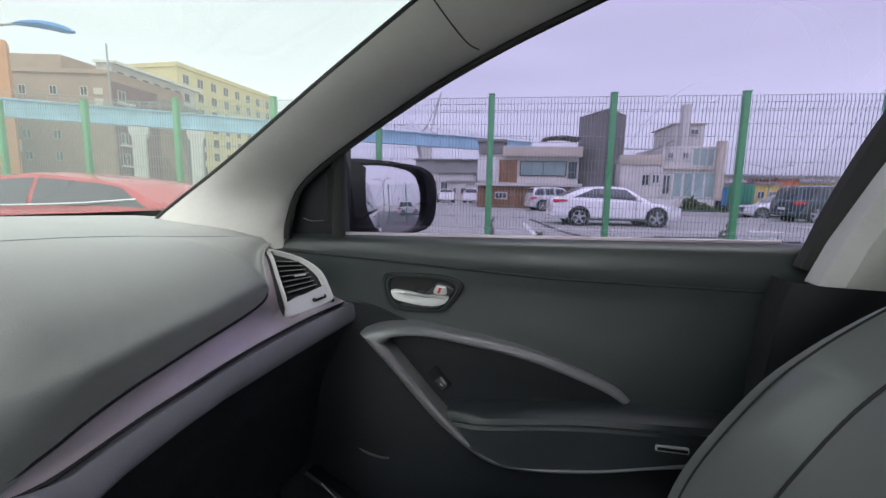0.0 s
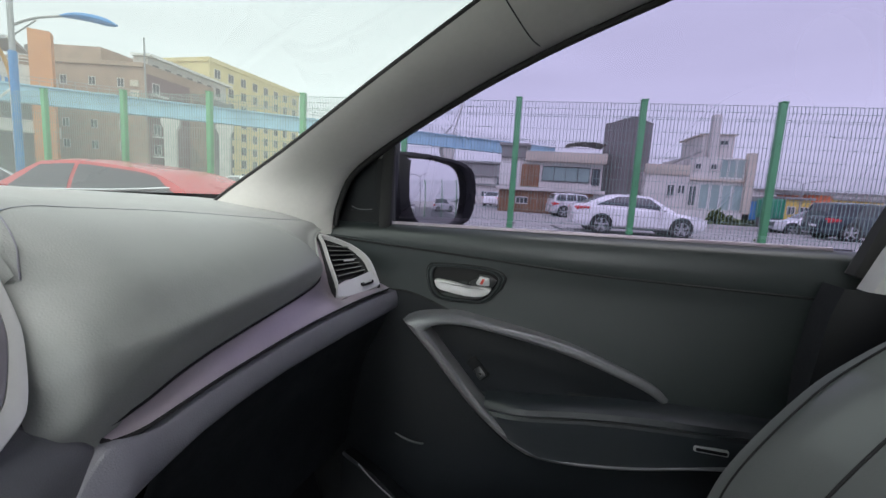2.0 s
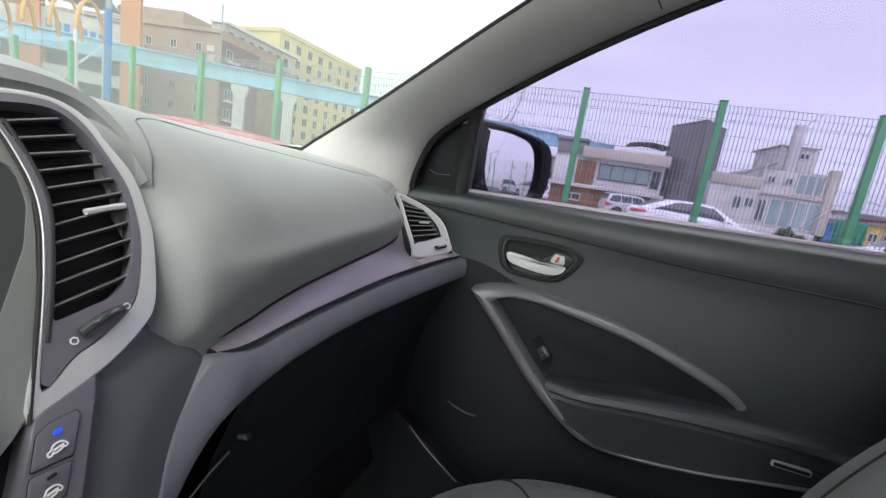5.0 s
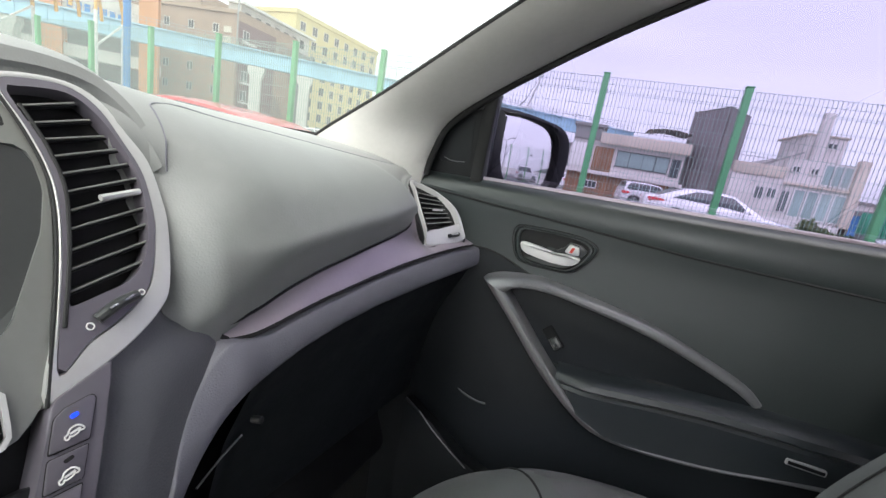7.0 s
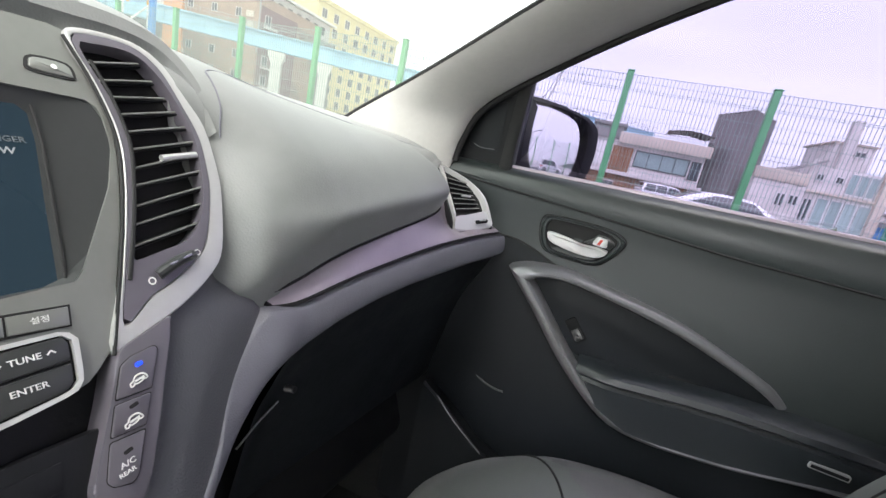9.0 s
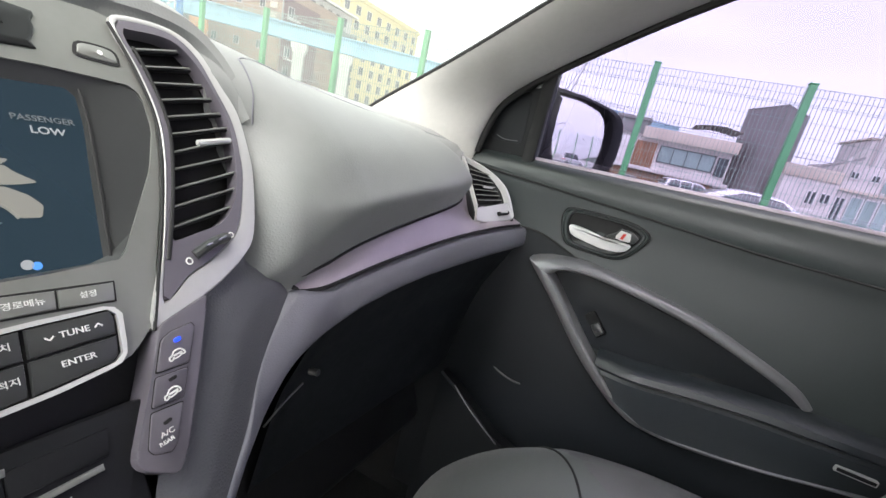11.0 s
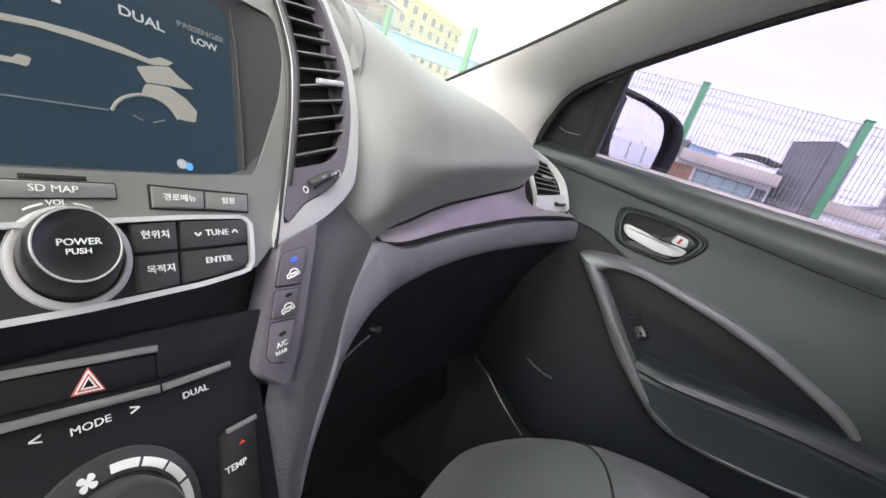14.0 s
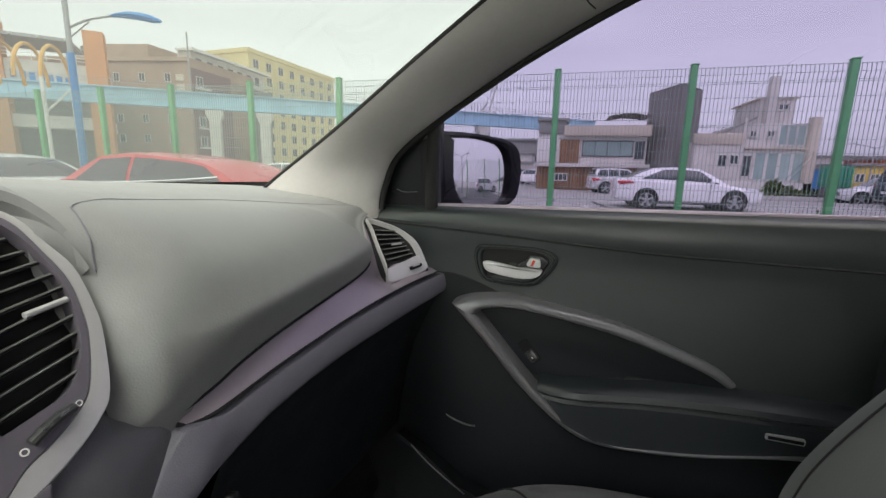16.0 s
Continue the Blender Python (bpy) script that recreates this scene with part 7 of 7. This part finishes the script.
for dz in (0.3, -0.05):
    sweep([ga + Vector((0, 0, 1.5 + dz)) + side * 0.7, gb + Vector((0, 0, 1.5 + dz)) + side * 0.7], ring(0.03, 0.03, 4), bm=bm)
tagged(part("railing", bm, M_STEEL, TR), kind="stuff")
for x in (-73, -64, -43.4, -38.6, -13.0):
    y = 39.4 + (x + 53.2) * 0.71
    m = Matrix.Translation((x, y, 0)) @ Matrix.Rotation(math.atan2(n.y, n.x), 4, "Z")
    bm = slab([(-0.65, 0), (0.65, 0), (0.65, 6.6), (1.0, 7.4), (1.0, 8.0), (-1.0, 8.0), (-1.0, 7.4), (-0.65, 6.6)], m @ Matrix(((1, 0, 0, 0), (0, 0, -1, -0.7), (0, 1, 0, 0), (0, 0, 0, 1))), 1.4, 0.05)
    part("pier", bm, M_CONC2, TR, "white concrete pier")

# brown brick building with a dark recessed part
BB = thing("brick_building", "brown brick office building with small white windows", "building", (-66, 64, 0))
c1, far1 = Vector((-58.0, 57.3, 0)), Vector((-92, 50.5, 0))
d1 = (far1 - c1).normalized()
o1 = Vector((d1.y, -d1.x, 0))
o1 = o1 if o1.y < 0 else -o1
d2 = Vector((-1.2, 20.0, 0)).normalized()
o2 = Vector((d2.y, -d2.x, 0))


def prism(name, a, da, la, db, lb, z0, z1, material, parent, label=""):
    pts = [a, a + da * la, a + da * la + db * lb, a + db * lb]
    return part(name, slab([(q.x, q.y) for q in pts], Matrix.Translation((0, 0, z1)), z1 - z0), material, parent, label, smooth=False)


prism("wall", c1, d1, 36, d2, 16, 0, 17.2, M_BRICK, BB)
prism("parapet", c1 - o1 * -0.3, d1, 36, d2, 16, 17.0, 17.6, M_BRICK, BB)
prism("penthouse", c1 + d1 * 10 + d2 * 4, d1, 11, d2, 9, 17.2, 20.6, M_BRICK, BB)
prism("sign_board", c1 + d1 * 18.2 + d2 * 3.6, d1, 3.4, d2, 0.3, 18.2, 20.2, M_GREYB, BB)
for f in range(5):
    z = 14.6 - 3.15 * f
    for k in range(7):
        q = c1 + d1 * (3.6 + 4.3 * k)
        window_on(BB, q.x + o1.x * 0.02, q.y + o1.y * 0.02, z, 0.95, 1.25, M_FRAMEW, M_PANE, 1, -d1, o1)
M_LETTER = mat("weathered_letter", (0.58, 0.53, 0.45), 0.8, vary=0.1)
for i in range(3):
    q = c1 + d1 * 1.5 + o1 * 0.12
    part("sign_bar", box((1.3, 0.12, 0.9), (0, 0, 0), Matrix.Translation((q.x, q.y, 14.6 - 1.5 * i)) @ Matrix.Rotation(math.atan2(d1.y, d1.x), 4, "Z")), M_LETTER, BB)
DB = thing("maroon_building", "dark maroon building with a white roof terrace", "building", (-60, 68, 0))
c2 = c1 + d2 * 0.4
prism("wall", c2 + d1 * -0.05, d2, 9, d1, 10, 0, 16.2, M_DARKB, DB)
prism("grey_wall", c2 + d2 * 9, d2, 12, d1, 10, 0, 15.6, M_GREYB, DB)
prism("terrace", c2 + d2 * 1.0 + d1 * 0.6, d2, 19, d1, 2.2, 15.6, 18.9, M_STUCCO, DB)
prism("terrace_roof", c2 + d2 * 0.4 - d1 * 0.3, d2, 20.4, d1, 3.0, 18.9, 19.25, M_FRAMEW, DB)
for f in range(5):
    q = c2 + d2 * 1.6
    window_on(DB, q.x + 0.08, q.y, 14.3 - 3.1 * f, 1.3, 1.5, M_FRAMEW, M_PANE, 1, d2, o2)
    part("balcony", box((1.0, 2.4, 0.25), (q.x + 0.5, q.y + 0.3, 13.2 - 3.1 * f), bevel=0.03), M_FRAMEW, DB)
for k in range(7):
    q = c2 + d2 * (2.5 + 2.5 * k) + d1 * 0.55
    window_on(DB, q.x, q.y, 17.3, 1.1, 1.4, M_FRAMED, M_PANE, 0, d2, o2)
part("mast", sweep([(-57.2, 56.6, 9), (-57.2, 56.6, 21.0)], ring(0.12, 0.12, 8), up=(0, 1, 0)), M_STEEL, DB)

# long yellow block
YB = thing("yellow_building", "long yellow apartment block with rows of dark windows", "building", (-66, 90, 0))
cy = Vector((-62.1, 75.9, 0))
dy = Vector((0.06, 1.0, 0)).normalized()
dw = Vector((-1.0, 0.08, 0)).normalized()
prism("wall", cy, dw, 14, dy, 30, 0, 23.4, M_YELLOW, YB)
prism("parapet", cy - dw * 0.2 - dy * 0.2, dw, 14, dy, 30.5, 23.3, 24.1, M_YELLOW, YB)
for f in range(8):
    for k in range(8):
        q = cy + dy * (2.0 + 3.7 * k)
        window_on(YB, q.x + 0.03, q.y, 21.4 - 2.85 * f, 1.5, 1.7, M_FRAMEW, M_PANE, 1, dy, (1, 0, 0))

# station on the left: deck, orange columns, arched canopy
ST = thing("station", "station building with orange columns and a white deck", "station", (-62, 42, 0))
sd = Vector((0.71, 0.71, 0)).normalized()
so = Vector((0.71, -0.71, 0)).normalized()
s0 = Vector((-88, 21.5, 0))
for z0, z1, l0, l1, mt in ((10.6, 14.0, 0, 36, M_STUCCO), (5.6, 7.2, 0, 36, M_STUCCO), (16.8, 17.2, 2, 33, M_STEEL)):
    prism("deck", s0 + sd * l0, sd, l1 - l0, -so, 9, z0, z1, mt, ST)
prism("back_wall", s0 - so * 3, sd, 35, -so, 5, 0, 10.6, M_GREYB, ST)
for l in (8, 24, 34.5):
    prism("column", s0 + sd * l + so * 0.5, sd, 2.2, -so, 2.2, 0, 18.5, M_ORANGE, ST)
for k in range(22):
    q = s0 + sd * (2 + 1.5 * k) + so * 0.3
    part("rail_post", sweep([q + Vector((0, 0, 14.0)), q + Vector((0, 0, 15.2))], ring(0.05, 0.05, 5), up=(0, 1, 0)), M_FRAMEW, ST)
for z in (14.4, 14.8, 15.2):
    part("rail", sweep([s0 + so * 0.3 + Vector((0, 0, z)), s0 + sd * 35 + so * 0.3 + Vector((0, 0, z))], ring(0.05, 0.05, 5)), M_FRAMEW, ST)
for k in range(12):
    q = s0 + sd * (3 + 2.7 * k)
    part("roof_beam", sweep([q + Vector((0, 0, 16.9)) + so * 1.0, q + Vector((0, 0, 16.9)) - so * 8], ring(0.12, 0.12, 5)), M_FRAMEW, ST)
for i in range(7):
    q = s0 + sd * (27.0 + 0.9 * i) + so * 0.06
    part("sign_bar", box((0.6, 0.06, 1.0), (0, 0, 0), Matrix.Translation(q + Vector((0, 0, 12.2 - 0.08 * i))) @ Matrix.Rotation(radians(45), 4, "Z")), M_BLUE, ST)
AC = thing("arched_canopy", "amber arched canopy on steel ribs", "canopy", (-48, 30, 0))
a0 = Vector((-60, 22.5, 0))
ad = Vector((0.80, 0.60, 0))
an = Vector((0.6, -0.8, 0))
rows = []
for k in range(9):
    q = a0 + ad * (1.9 * k)
    rib = [q + an * (3.2 * math.cos(a / 10 * math.pi)) + Vector((0, 0, 8.6 + 3.4 * math.sin(a / 10 * math.pi))) for a in range(11)]
    part("rib", sweep(rib, ring(0.16, 0.16, 6), up=ad), M_AMBER, AC)
    rows.append([p + Vector((0, 0, 0.12)) for p in rib[3:9]])
part("cover", loft(rows[:6]), M_AMBER, AC)
for k in (0, 4, 8):
    q = a0 + ad * (1.9 * k)
    for s in (3.2, -3.2):
        part("leg", sweep([q + an * s, q + an * s + Vector((0, 0, 8.7))], ring(0.16, 0.16, 8), up=(0, 1, 0)), M_FRAMEW, AC)
    part("brace", sweep([q + an * 3.2 + Vector((0, 0, 5.6)), q - an * 3.2 + Vector((0, 0, 8.7))], ring(0.1, 0.1, 6)), M_FRAMEW, AC)

# far things beyond the lot
CR = thing("crane", "pale lattice harbour crane far off", "crane", (-13.5, 74, 0))
for dx in (-0.7, 0.7):
    part("mast", sweep([(-13.6 + dx, 74, 0), (-13.6 + dx, 74, 9.5)], ring(0.16, 0.16, 6), up=(0, 1, 0)), M_FRAMEW, CR)
for i in range(9):
    part("lattice", sweep([(-14.3, 74, i * 1.05), (-12.9, 74, i * 1.05 + 1.05)], ring(0.09, 0.09, 5)), M_FRAMEW, CR)
part("cab", box((2.6, 2.2, 1.6), (-13.4, 74, 10.2), bevel=0.1), M_FRAMEW, CR)
part("jib", sweep([(-13.2, 74, 10.8), (-11.4, 74, 17.5)], ring(0.18, 0.18, 6)), M_FRAMEW, CR)
part("jib_stay", sweep([(-13.6, 74, 12.2), (-11.4, 74, 17.5)], ring(0.05, 0.05, 5)), M_STEEL, CR)
part("counter", sweep([(-13.6, 74, 12.2), (-14.9, 74, 10.6)], ring(0.14, 0.14, 5)), M_STEEL, CR)


def low_block(name, label, x0, x1, y, z, material, win=0, cat="building", wm=None):
    ob = thing(name, label, cat, ((x0 + x1) / 2, y, 0))
    cuboid("wall", x0, x1, y, y + 6, 0, z, material, ob)
    cuboid("roof", x0 - 0.25, x1 + 0.25, y - 0.3, y + 6.3, z, z + 0.25, M_ROOFG, ob)
    for k in range(win):
        window_on(ob, x0 + (x1 - x0) * (k + 0.5) / win, y - 0.02, z * 0.55, min(1.2, (x1 - x0) / win * 0.6), z * 0.3, wm or M_FRAMEW, M_PANE, 1)
    return ob


low_block("workshop", "grey low workshop far across the lot", -13.5, -3.2, 64, 5.6, M_ROOFG, 6)
low_block("warehouse", "pale grey warehouse far across the lot", -11.5, -4.2, 55, 3.4, M_CONC2, 5)
low_block("shed", "white low shed far across the lot", -7.0, -3.0, 52, 2.2, M_STUCCO, 3)
low_block("yellow_shop", "yellow shop unit far behind the fence", 26.2, 28.5, 50, 2.5, M_YELC, 2, "shop")
low_block("orange_shop", "orange shop unit with a red board", 28.6, 30.6, 50.5, 3.1, M_ORC, 2, "shop")
low_block("market_shop", "yellow and orange shop row far off", 30.7, 35.5, 51, 2.7, M_YELC, 3, "shop")
low_block("pale_hall", "long pale hall behind the shops", 17.5, 62, 62, 3.7, M_STUCCO, 16, "building")
low_block("blue_stall", "blue roofed stall behind the fence", 22.8, 24.8, 48, 2.1, M_BLUE, 2, "shop")
GC = thing("container", "green steel container beside the lot", "container", (14.3, 29, 0))
cuboid("box", 13.6, 14.8, 28.2, 28.9, 0.85, 1.98, M_GREENC, GC)
for i in range(8):
    cuboid("rib", 13.63 + 0.15 * i, 13.69 + 0.15 * i, 28.14, 28.2, 0.9, 1.95, M_GREENC, GC, bevel=0.01)
cuboid("base", 13.65, 14.75, 28.25, 28.85, 0, 0.85, M_GREYB, GC)
# rack standing by the fence
RK = thing("rack", "small white wire rack standing by the fence", "rack", (6.0, 11.6, 0))
for dx in (-0.35, 0.35):
    part("leg", sweep([(6.3 + dx, 11.4, 0.0), (6.3 + dx, 11.4, 0.5)], ring(0.02, 0.02, 6), up=(0, 1, 0)), M_FRAMEW, RK)
for z in (0.12, 0.3, 0.48):
    part("shelf", box((0.74, 0.3, 0.03), (6.3, 11.4, z), bevel=0.005), M_FRAMEW, RK)
# hills on the horizon
random.seed(11)
for nm, x0, x1, y, zz in (("hill_1", -120, 40, 420, 34), ("hill_2", 40, 420, 520, 26), ("hill_3", 250, 900, 260, 30)):
    rows = []
    for i in range(41):
        t = i / 40
        x = x0 + (x1 - x0) * t
        h = zz * (math.sin(math.pi * t) ** 0.7) * (0.75 + 0.35 * noise.noise(Vector((t * 5.0, y, 0)))) + 0.2
        rows.append([Vector((x, y, 0)), Vector((x, y + 25, h * 0.75)), Vector((x, y + 60, h)), Vector((x, y + 130, 0))])
    tagged(part(nm, loft(rows), mat("hill_" + nm, (0.07, 0.085, 0.07), 0.95, vary=0.3, scale=0.05)), "dark wooded hill on the horizon", "hill", kind="structure")
